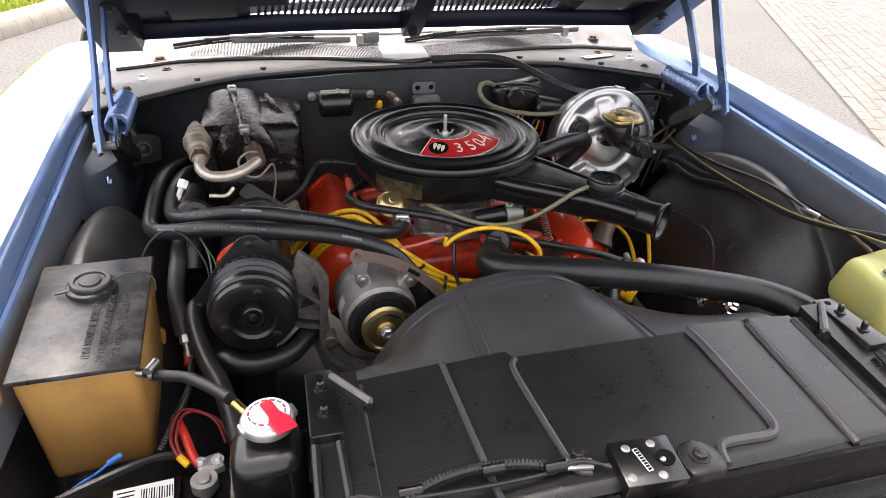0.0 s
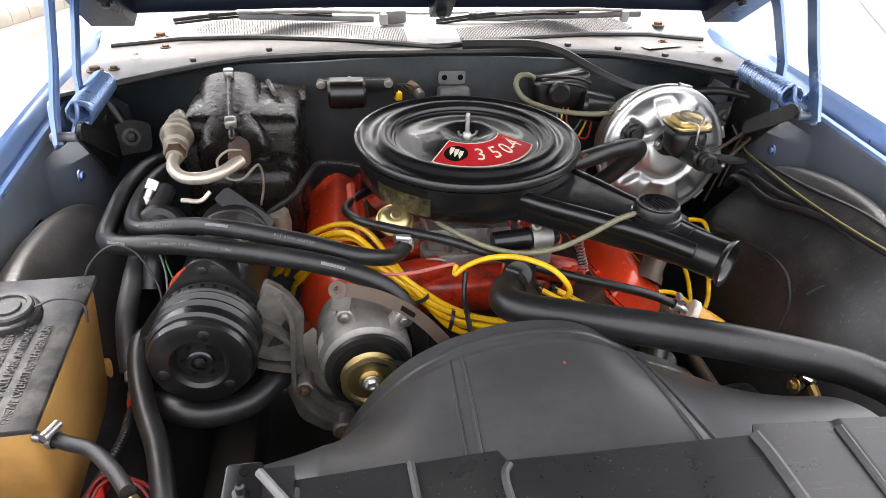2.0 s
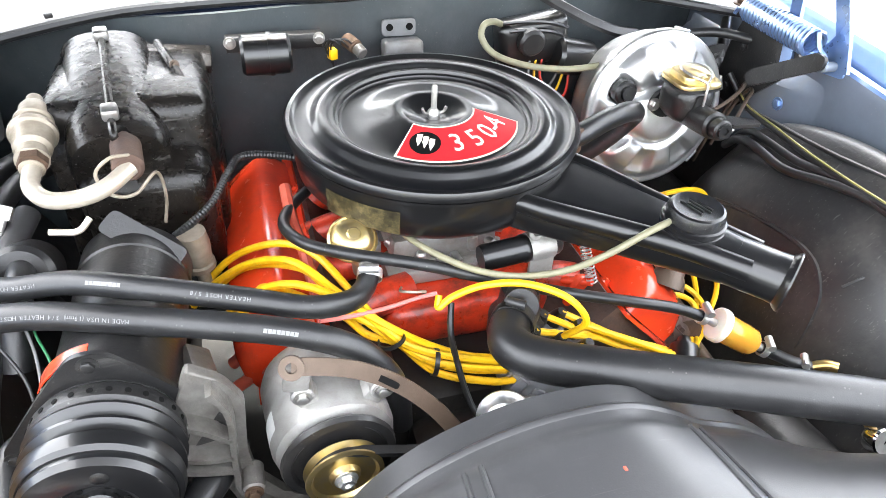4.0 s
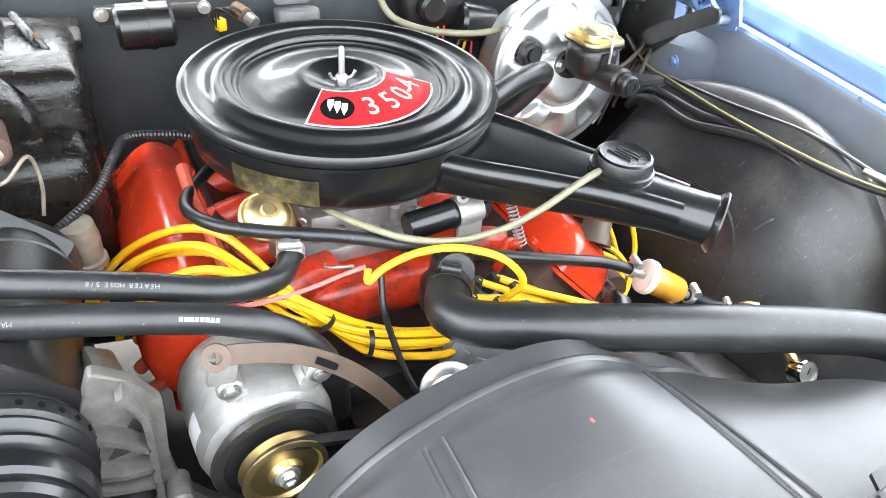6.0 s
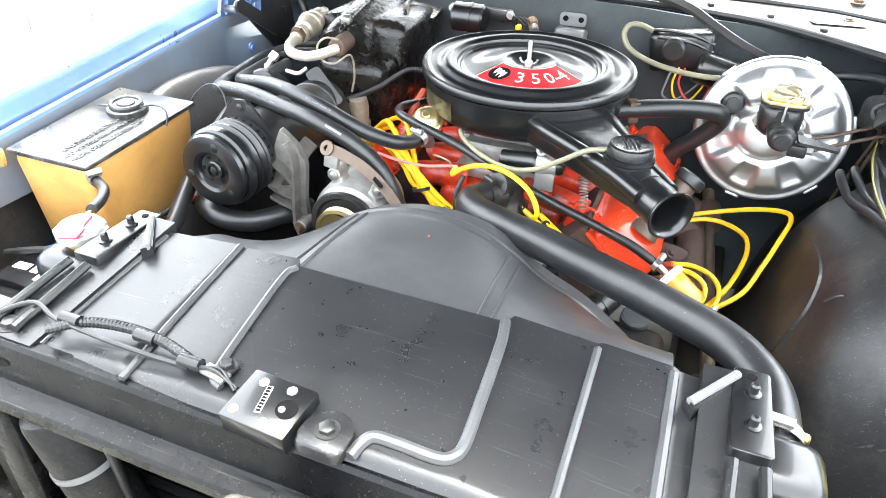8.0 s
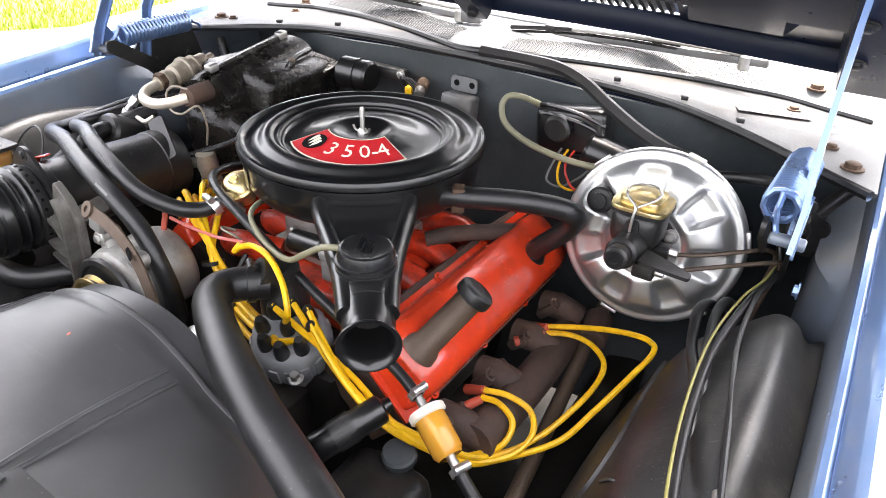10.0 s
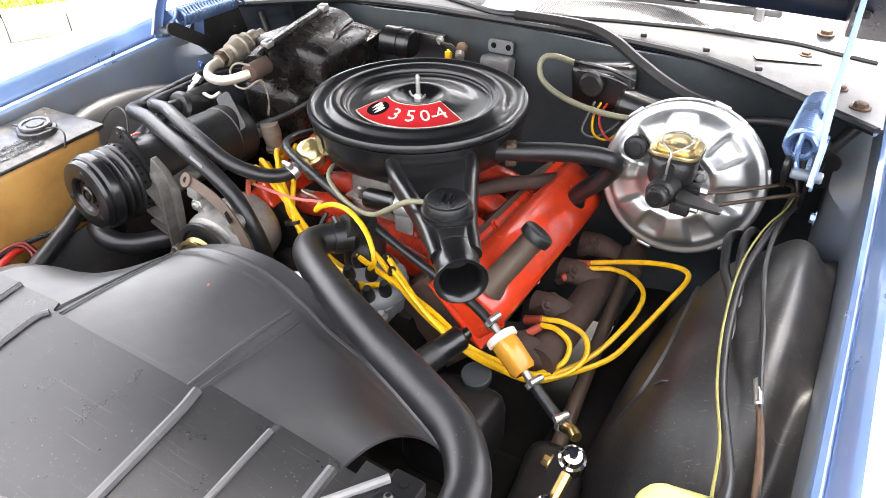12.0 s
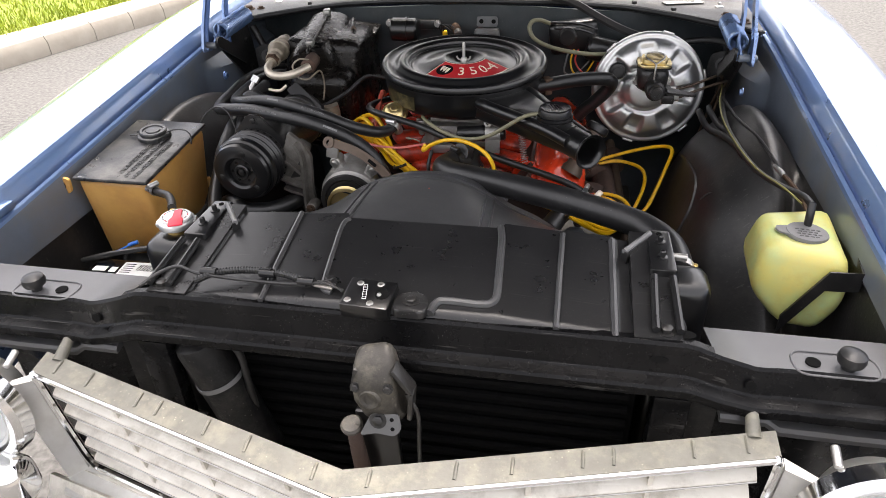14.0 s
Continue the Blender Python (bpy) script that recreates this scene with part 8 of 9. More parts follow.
def regulator():
    ob = thing("fuel_pressure_regulator", (0.498, -0.40, 0.66), "polished fuel pressure regulator with a small gauge", "regulator")
    bm = bm_new()
    tube(bm, [(0.466, -0.337, 0.70), (0.48, -0.346, 0.71), (0.49, -0.356, 0.712)], 0.008, 12)
    part("elbow", bm, BRASS, ob)
    bm = bm_new()
    lathe(bm, [(0, -0.03), (0.014, -0.03), (0.016, -0.026), (0.016, -0.006), (0.0185, -0.004), (0.0185, 0.002), (0.015, 0.004), (0.012, 0.012), (0.006, 0.014), (0.006, 0.02), (0, 0.02)], axis_matrix((0.497, -0.385, 0.705), (0.1, -0.3, 1)), 28)
    part("regulator_body", bm, CHROME, ob)
    bm = bm_new()
    rod(bm, (0.497, -0.40, 0.69), (0.494, -0.436, 0.675), 0.008, 8)
    part("fitting", bm, BRASS, ob)
    bm = bm_new()
    mg = axis_matrix((0.492, -0.452, 0.675), (-0.05, -0.75, 0.5))
    lathe(bm, [(0, -0.016), (0.017, -0.016), (0.0185, -0.012), (0.0185, 0.004), (0.0165, 0.006), (0.016, 0.003), (0, 0.003)], mg, 28)
    part("gauge", bm, CHROME, ob)
    bm = bm_new()
    lathe(bm, [(0, 0.0034), (0.0158, 0.0034)], mg, 24)
    part("dial", bm, STEEL, ob)
    bm = bm_new()
    box(bm, (0, 0, 0), (0.0012, 0.011, 0.0006))
    bm.transform(mg @ pose(0.003, 0.002, 0.0042, 0, 0, -40))
    part("needle", bm, INK, ob)
    bm = bm_new()
    bolt(bm, (0.470, -0.395, 0.69), (-1, 0, 0.2), 0.008, 0.01)
    part("side_plug", bm, BRASS, ob)


regulator()


# ---- distributor, coil, steering pump ----
GREYCAP = material("grey_bakelite", (0.2, 0.205, 0.215), 0.45, 0.0, (0.14, 0.14, 0.15), 0.6, 30, 0.2, 300)


def distributor():
    ob = thing("distributor", (0.10, -0.315, 0.62), "grey distributor cap with yellow plug wires", "distributor")
    ax = Vector((0.18, -0.35, 0.92)).normalized()
    m = axis_matrix((0.092, -0.266, 0.757), ax)
    bm = bm_new()
    rod(bm, m @ Vector((0, 0, -0.12)), m @ Vector((0, 0, -0.03)), 0.03, 20)
    part("shaft_housing", bm, CASTAL, ob)
    bm = bm_new()
    lathe(bm, [(0.05, -0.04), (0.057, -0.034), (0.057, -0.004), (0.054, 0.006), (0.047, 0.012), (0.02, 0.016), (0, 0.016)], m, 40)
    part("cap", bm, GREYCAP, ob)
    for i in range(9):
        a = 2 * math.pi * i / 8
        r = 0.036 if i < 8 else 0.0
        bm = bm_new()
        lathe(bm, [(0.011, 0.006), (0.0105, 0.024), (0.009, 0.034), (0.006, 0.042), (0, 0.042)], m @ Matrix.Translation((r * math.cos(a), r * math.sin(a), 0)), 16)
        part("tower_boot", bm, RUBBER, ob)
    for i in range(16):
        a = 2 * math.pi * (i + 0.5) / 16
        bm = bm_new()
        box(bm, (0, 0, 0), (0.008, 0.014, 0.034), bevel=0.002)
        bm.transform(m @ pose(0.055 * math.cos(a), 0.055 * math.sin(a), -0.019, 0, 0, math.degrees(a)))
        part("cap_rib", bm, GREYCAP, ob)
    bm = bm_new()
    rod(bm, m @ Vector((0, 0, -0.075)), m @ Vector((0, 0, -0.038)), 0.05, 28, chamfer=0.004)
    part("bowl", bm, CASTAL, ob, "cast aluminium distributor bowl")
    # vacuum advance can
    bm = bm_new()
    c = Vector((0.0, -0.352, 0.755))
    lathe(bm, [(0.0, -0.018), (0.02, -0.018), (0.031, -0.008), (0.034, -0.003), (0.034, 0.001), (0.031, 0.003), (0.027, 0.006), (0.024, 0.013), (0.012, 0.017), (0.010, 0.024), (0.006, 0.025), (0.006, 0.034), (0.0, 0.034)], axis_matrix(c, (-0.35, -0.75, 0.45)), 32)
    part("vacuum_can", bm, ZINC, ob, "bright plated vacuum can")
    bm = bm_new()
    rod(bm, c + Vector((0.006, 0.012, -0.008)), (0.075, -0.30, 0.715), 0.008, 10)
    part("can_arm", bm, STEEL, ob)
    bm = bm_new()
    bolt(bm, m @ Vector((0.02, -0.058, -0.01)), ax, 0.0075, 0.012)
    part("latch_screw", bm, STEEL, ob)
    return m


DM = distributor()


def coil():
    ob = thing("ignition_coil", (0.24, -0.36, 0.70), "black cylindrical ignition coil in a clamp", "coil")
    bm = bm_new()
    lathe(bm, [(0, 0), (0.017, 0), (0.0195, 0.004), (0.0195, 0.095), (0.018, 0.099), (0.011, 0.102), (0.008, 0.112), (0, 0.112)], axis_matrix((0.232, -0.375, 0.712), (0.42, 0.75, 0.30)), 28)
    part("can", bm, BLACKG, ob)
    bm = bm_new()
    lathe(bm, [(0.0198, 0.0), (0.0214, 0.0), (0.0214, 0.03), (0.0198, 0.03)], axis_matrix((0.245, -0.352, 0.7215), (0.42, 0.75, 0.30)), 28, close=True)
    part("clamp", bm, BLACKD, ob)


coil()


def steering_pump():
    ob = thing("steering_pump", (0.29, -0.35, 0.60), "black steering pump with a grey cap", "pump")
    bm = bm_new()
    box(bm, (0.295, -0.345, 0.60), (0.13, 0.14, 0.12), bevel=0.03, seg=3)
    part("reservoir", bm, BLACKD, ob)
    bm = bm_new()
    rod(bm, (0.297, -0.275, 0.62), (0.300, -0.285, 0.665), 0.017, 18)
    part("filler", bm, BLACKD, ob)
    bm = bm_new()
    lathe(bm, [(0.022, 0), (0.024, 0.003), (0.024, 0.014), (0.021, 0.017), (0, 0.017)], axis_matrix((0.301, -0.286, 0.661), (0.05, -0.2, 1)), 16)
    part("cap", bm, FIREWALL, ob, "grey ribbed cap")


steering_pump()
bm = bm_new()
rod(bm, (0.44, -0.28, 0.56), (0.39, 0.25, 0.66), 0.013, 14)
solo("steering_shaft", bm, BROWNST, (0.42, 0.0, 0.61), "tarnished brown steering shaft", "shaft")
bm = bm_new()
rod(bm, (0.405, 0.14, 0.635), (0.395, 0.20, 0.65), 0.026, 18, chamfer=0.004)
solo("steering_coupling", bm, IRON, (0.40, 0.17, 0.64), "rusty steering coupling on the shaft", "coupling")
bm = bm_new()
box(bm, (0.46, -0.36, 0.53), (0.10, 0.18, 0.14), (0, 0, 8), 0.03, 3)
solo("steering_box", bm, BLACKD, (0.46, -0.36, 0.46), "dusty black steering gear box", "steering box")


# ---- plug wires ----
def wire(pts, label, group="plug wires", r=0.0046, mat=YELLOW, name="plug_wire", cat="wire"):
    bm = bm_new()
    c = tube(bm, pts, r, 8, 8)
    return solo(name, bm, mat, tuple(c[len(c) // 2]), label, cat, group)


def boot(a, b):
    bm = bm_new()
    a, b = Vector(a), Vector(b)
    rod(bm, a, b, 0.0085, 14, 0.0065, 0.002)
    solo("plug_boot", bm, REDBOOT, tuple(a), "faded red rubber spark plug boot", "boot", "plug boots")


tw = [DM @ Vector((0.036 * math.cos(2 * math.pi * i / 8), 0.036 * math.sin(2 * math.pi * i / 8), 0.038)) for i in range(8)] + [DM @ Vector((0, 0, 0.04))]
boot((0.305, 0.075, 0.665), (0.352, 0.062, 0.690))
boot((0.312, 0.020, 0.668), (0.352, 0.052, 0.683))
boot((0.308, -0.125, 0.668), (0.344, -0.136, 0.694))
boot((0.310, -0.180, 0.660), (0.345, -0.146, 0.686))
R_END = [(0.40, -0.19, 0.635), (0.37, -0.23, 0.645), (0.335, -0.262, 0.675), (0.285, -0.30, 0.725)]
R_TOP = [(0.345, 0.064, 0.688), (0.41, 0.074, 0.708), (0.47, 0.068, 0.730), (0.515, 0.052, 0.744), (0.529, 0.028, 0.743), (0.514, -0.02, 0.722), (0.489, -0.085, 0.691), (0.462, -0.138, 0.662)]
wire(R_TOP + R_END + [(0.22, -0.30, 0.765), tw[0]], "long yellow plug wire looped over the fender side")
wire([(0.348, 0.054, 0.682), (0.39, 0.065, 0.69), (0.43, 0.06, 0.69), (0.462, 0.03, 0.688), (0.468, -0.02, 0.682), (0.455, -0.08, 0.668), (0.435, -0.13, 0.652), (0.405, -0.175, 0.64), (0.375, -0.22, 0.652), (0.335, -0.255, 0.683), (0.28, -0.295, 0.733), (0.21, -0.29, 0.76), tw[1]], "yellow plug wire in a wide loop")
wire([(0.342, -0.138, 0.695), (0.375, -0.125, 0.692), (0.41, -0.12, 0.678), (0.428, -0.145, 0.665), (0.42, -0.18, 0.652), (0.385, -0.21, 0.64), (0.345, -0.255, 0.668), (0.29, -0.292, 0.72), (0.20, -0.285, 0.752), tw[2]], "yellow plug wire in a small loop")
wire([(0.344, -0.146, 0.688), (0.372, -0.145, 0.69), (0.40, -0.155, 0.678), (0.402, -0.18, 0.66), (0.38, -0.20, 0.645), (0.35, -0.245, 0.662), (0.295, -0.285, 0.715), (0.205, -0.275, 0.755), tw[3]], "short yellow plug wire beside the exhaust manifold")
# the arched wire over the radiator hose and the tied bundle
wire([(-0.045, -0.222, 0.842), (-0.048, -0.232, 0.832), (-0.03, -0.232, 0.846), (0.005, -0.240, 0.863), (0.05, -0.254, 0.868), (0.096, -0.276, 0.856), (0.119, -0.292, 0.826), tw[8]], "yellow coil wire arched over the hose", "plug wires", 0.0045)
ARCH = [[(-0.345, -0.03, 0.72), (-0.325, -0.038, 0.758), (-0.28, -0.04, 0.804), (-0.222, -0.085, 0.85), (-0.18, -0.13, 0.86), (-0.145, -0.18, 0.835)]]
for k, (y, z) in enumerate(((0.0, 0.0), (0.010, -0.012), (-0.03, -0.034))):
    ARCH.append([(-0.335 + 0.01 * k, -0.045 + y, 0.735 + z), (-0.315 + 0.006 * k, -0.054 + y, 0.769 + z), (-0.261, -0.087 + y, 0.825 + z), (-0.208 + y, -0.15, 0.868 + z), (-0.165, -0.19, 0.848 + z), (-0.132, -0.212, 0.822 + z)])
for k in range(2):
    ARCH.append([(-0.30, -0.12 - 0.02 * k, 0.77), (-0.257, -0.147 - 0.02 * k, 0.826), (-0.215, -0.183 - 0.012 * k, 0.862 - 0.012 * k), (-0.17, -0.204 - 0.006 * k, 0.854 - 0.012 * k), (-0.132, -0.215, 0.824 - 0.012 * k)])
for i, (dz, dy) in enumerate(((0, 0), (-0.012, -0.004), (-0.022, 0.002), (-0.030, -0.008), (-0.006, 0.010), (-0.017, 0.012))):
    wire(ARCH[i] + [(-0.108 + 0.004 * i, -0.228, 0.80 + dz * 0.7), (-0.07 + 0.004 * i, -0.243 + dy, 0.775 + dz), (-0.01, -0.262 + dy, 0.765 + dz), (0.045, -0.278 + dy, 0.764 + dz * 0.8), tw[(4, 5, 6, 7, 4, 6)[i]]], "yellow plug wire in the tied bundle", "plug wires", 0.005)
for p, d in (((-0.105, -0.23, 0.79), (0.3, -0.2, -0.9)), ((-0.055, -0.25, 0.758), (1, -0.2, -0.2))):
    bm = bm_new()
    lathe(bm, [(0.016, -0.003), (0.0175, -0.003), (0.0175, 0.003), (0.016, 0.003)], axis_matrix(p, d), 20, close=True)
    solo("cable_tie", bm, RUBBER, p, "black cable tie round the plug wires", "cable tie", "cable ties")
for i in range(4):
    boot((-0.29 - 0.005 * i, -0.04 - 0.08 * i * 0.6, 0.70), (-0.262 + 0.008 * i, -0.05 - 0.05 * i, 0.762))
wire([(-0.19, -0.235, 0.845), (-0.155, -0.222, 0.832), (-0.11, -0.212, 0.826), (-0.07, -0.212, 0.834), (-0.045, -0.215, 0.84)], "pink wire in front of the intake", "thin wires", 0.0028, PINK, "pink_wire")
wire([(-0.20, 0.0, 0.88), (-0.198, -0.06, 0.862), (-0.19, -0.10, 0.845), (-0.185, -0.14, 0.82), (-0.18, -0.18, 0.79)], "faded red hose beside the valve cover", "", 0.008, REDBOOT, "red_hose", "hose")
wire([(-0.20, -0.235, 0.85), (-0.19, -0.25, 0.82), (-0.17, -0.26, 0.79), (-0.16, -0.27, 0.75), (-0.165, -0.28, 0.70)], "faded red wire behind the alternator", "thin wires", 0.0045, REDBOOT, "red_wire")
wire([(-0.03, -0.225, 0.83), (-0.035, -0.245, 0.80), (-0.03, -0.26, 0.765), (-0.02, -0.29, 0.72), (0.0, -0.33, 0.68)], "black wire down to the water pump", "thin wires", 0.0042, RUBBER, "black_wire")
wire([(-0.085, -0.195, 0.84), (-0.09, -0.215, 0.852), (-0.075, -0.225, 0.856), (-0.06, -0.215, 0.845), (-0.062, -0.20, 0.825)], "thin tan wire loop at the intake", "thin wires", 0.0018, TAN, "tan_wire")
bm = bm_new()
lathe(bm, [(0, -0.03), (0.026, -0.03), (0.028, -0.025), (0.028, 0.0), (0.026, 0.004), (0.02, 0.006), (0.019, 0.003), (0.008, 0.003), (0.006, 0.008), (0, 0.008)], axis_matrix((0.02, -0.375, 0.715), (-0.1, -0.45, 0.88)), 28)
solo("vacuum_advance", bm, ZINC, (0.02, -0.375, 0.70), "bright round vacuum canister beside the distributor", "canister")

# thin wire from the tank lid to the compressor, with its pale twin
wire([(-0.575, -0.262, 0.868), (-0.565, -0.25, 0.893), (-0.545, -0.24, 0.912), (-0.525, -0.237, 0.916), (-0.50, -0.245, 0.905), (-0.475, -0.27, 0.872), (-0.468, -0.29, 0.84)], "thin black wire arched beside the compressor", "compressor wires", 0.0018, RUBBER, "thin_wire")
wire([(-0.50, -0.16, 0.865), (-0.485, -0.20, 0.88), (-0.47, -0.24, 0.865), (-0.466, -0.28, 0.83)], "thin pale wire beside the compressor", "compressor wires", 0.0016, PRINT, "thin_wire")
wire([(-0.49, -0.15, 0.86), (-0.478, -0.20, 0.862), (-0.462, -0.235, 0.845), (-0.458, -0.27, 0.81)], "thin green wire beside the compressor", "compressor wires", 0.0016, material("green_wire", (0.03, 0.2, 0.08), 0.4), "thin_wire")


# ---- battery ----
def battery():
    ob = thing("battery", (-0.56, -0.66, 0.52), "black car battery with a white label", "battery")
    bm = bm_new()
    box(bm, (-0.55, -0.655, 0.61), (0.26, 0.17, 0.19), bevel=0.006)
    body = part("case", bm, BLACKP, ob)
    bm = bm_new()
    box(bm, (-0.585, -0.625, 0.712), (0.15, 0.075, 0.014), bevel=0.003)
    part("cell_cover", bm, BLACKP, body)
    bm = bm_new()
    box(bm, (-0.555, -0.62, 0.7205), (0.075, 0.05, 0.001), (0, 0, 4))
    lab = part("label", bm, WHITE, body, "white printed warning label")
    for i in range(14):
        bm = bm_new()
        box(bm, (-0.550 + 0.0032 * i - 0.008, -0.613, 0.7213), (0.0016 if i % 3 else 0.0008, 0.02, 0.0003), (0, 0, 4))
        part("print_bar", bm, INK, lab)
    for i in range(5):
        bm = bm_new()
        box(bm, (-0.578, -0.604 - 0.007 * i, 0.7213), (0.022, 0.0022, 0.0003), (0, 0, 4))
        part("print_line", bm, INK, lab)
    for k, (x, w) in enumerate(((-0.635, 0.028), (-0.606, 0.014))):
        bm = bm_new()
        box(bm, (x, -0.625, 0.7205), (w, 0.016, 0.001), (0, 0, 4))
        part("brand_bar", bm, WHITE, body)
    # terminal and clamp
    bm = bm_new()
    rod(bm, (-0.478, -0.615, 0.70), (-0.478, -0.615, 0.738), 0.0095, 18, chamfer=0.002)
    part("terminal_post", bm, CASTAL, ob)
    term = thing("battery_clamp", (-0.478, -0.61, 0.722), "dull lead battery clamp with a red cable", "clamp")
    bm = bm_new()
    lathe(bm, [(0.0098, 0.718), (0.0175, 0.718), (0.0175, 0.733), (0.0098, 0.733)], pose(-0.478, -0.615, 0), 24, close=True)
    box(bm, (-0.472, -0.586, 0.726), (0.034, 0.03, 0.012), (0, 0, 15), 0.003)
    part("clamp_body", bm, CASTAL, term)
    for x in (-0.484, -0.462):
        bm = bm_new()
        bolt(bm, (x, -0.583, 0.732), (0, 0, 1), 0.006, 0.006)
        part("clamp_bolt", bm, ZINC, term)
    bm = bm_new()
    tube(bm, [(-0.486, -0.585, 0.730), (-0.494, -0.572, 0.734), (-0.504, -0.545, 0.742), (-0.514, -0.518, 0.744), (-0.524, -0.49, 0.735), (-0.53, -0.47, 0.70)], 0.0066, 12)
    part("cable", bm, REDW, term, "thick red battery cable")
    bm = bm_new()
    tube(bm, [(-0.512, -0.575, 0.742), (-0.522, -0.552, 0.748), (-0.520, -0.52, 0.755), (-0.508, -0.50, 0.757), (-0.485, -0.495, 0.742), (-0.463, -0.50, 0.726), (-0.450, -0.52, 0.70)], 0.0026, 8)
    part("lead", bm, DARKRED, term)
    bm = bm_new()
    tube(bm, [(-0.508, -0.577, 0.742), (-0.515, -0.55, 0.752), (-0.508, -0.52, 0.762), (-0.49, -0.505, 0.755), (-0.466, -0.512, 0.738), (-0.455, -0.53, 0.71)], 0.0022, 8)
    part("lead", bm, DARKRED, term)
    bm = bm_new()
    rod(bm, (-0.499, -0.588, 0.735), (-0.511, -0.576, 0.742), 0.0052, 12)
    part("ring_terminal", bm, YELLOW, term)


battery()
wire([(-0.60, -0.566, 0.742), (-0.615, -0.575, 0.736), (-0.64, -0.585, 0.728), (-0.66, -0.60, 0.724)], "thin blue wire with a crimped terminal on the battery", "thin wires", 0.002, BLUEW, "blue_wire")
bm = bm_new()
rod(bm, (-0.602, -0.567, 0.742), (-0.585, -0.558, 0.746), 0.0042, 10)
solo("wire_terminal", bm, BLUEW, (-0.594, -0.563, 0.744), "blue crimped wire terminal", "terminal")
wire([(-0.68, -0.615, 0.728), (-0.64, -0.605, 0.737), (-0.59, -0.588, 0.742), (-0.545, -0.572, 0.742), (-0.51, -0.568, 0.735), (-0.47, -0.56, 0.70)], "black cable lying over the battery", "thin wires", 0.006, RUBBER, "battery_cable")


def loom(pts, r, label, name="ribbed_conduit"):
    """Split conduit with its rings."""
    c = spline(pts, 14)
    L = [0.0]
    for a, b in zip(c[:-1], c[1:]):
        L.append(L[-1] + (b - a).length)
    n = int(L[-1] / 0.0022)
    out = []
    j = 0
    for i in range(n + 1):
        s = L[-1] * i / n
        while j < len(c) - 2 and L[j + 1] < s:
            j += 1
        w = (s - L[j]) / max(1e-6, L[j + 1] - L[j])
        out.append(c[j].lerp(c[j + 1], w))
    bm = bm_new()
    cnt = [0]

    def rad(s):
        cnt[0] += 1
        return r if cnt[0] % 2 else r * 0.84
    tube(bm, out, rad, 10, 1)
    return solo(name, bm, RUBBER, tuple(out[len(out) // 2]), label, "conduit", "ribbed conduits", sharp=20)


loom([(-0.510, -0.355, 0.735), (-0.506, -0.40, 0.752), (-0.505, -0.44, 0.752), (-0.515, -0.49, 0.751), (-0.53, -0.535, 0.742), (-0.538, -0.555, 0.737)], 0.0058, "black ribbed conduit beside the coolant tank")
loom([(-0.36, -0.06, 0.85), (-0.30, -0.02, 0.875), (-0.27, 0.03, 0.895), (-0.25, 0.06, 0.90), (-0.20, 0.06, 0.895), (-0.15, 0.05, 0.885)], 0.0058, "black ribbed conduit running behind the air cleaner")
loom([(-0.262, -0.855, 0.892), (-0.23, -0.835, 0.897), (-0.18, -0.826, 0.899), (-0.13, -0.829, 0.899), (-0.085, -0.84, 0.896)], 0.0060, "black ribbed conduit lying on the radiator cover")
hose("taped_cable", [(-0.345, -0.872, 0.885), (-0.325, -0.845, 0.893), (-0.30, -0.832, 0.898), (-0.262, -0.842, 0.896), (-0.20, -0.846, 0.895), (-0.14, -0.846, 0.894), (-0.09, -0.845, 0.895)], 0.0028, "thin taped black cable on the radiator cover", n=8)
for x, y in ((-0.245, -0.838), (-0.155, -0.829), (-0.09, -0.841)):
    bm = bm_new()
    rod(bm, (x - 0.012, y, 0.898), (x + 0.012, y, 0.898), 0.0070, 12)
    solo("tape_wrap", bm, BLACKP, (x, y, 0.898), "black tape wrapped round the conduit", "tape", "tape wraps")
for k in range(2):
    wire([(-0.082, -0.841 - 0.003 * k, 0.897), (-0.06, -0.842 + 0.004 * k, 0.899), (-0.045, -0.846 + 0.002 * k, 0.896), (-0.03, -0.85 - 0.004 * k, 0.895)], "thin wire into the sensor box", "sensor wires", 0.0017, RUBBER, "sensor_wire")
bm = bm_new()
bolt(bm, (-0.058, -0.828, 0.892), (0, 0, 1), 0.007, 0.008)
solo("cover_screw", bm, BLACKD, (-0.058, -0.828, 0.892), "black screw on the radiator cover", "screw")
bm = bm_new()
box(bm, (-0.062, -0.841, 0.894), (0.03, 0.014, 0.004), (0, 0, -10), 0.001)
solo("wire_clip", bm, STEEL, (-0.062, -0.841, 0.892), "small bent steel wire clip", "clip")


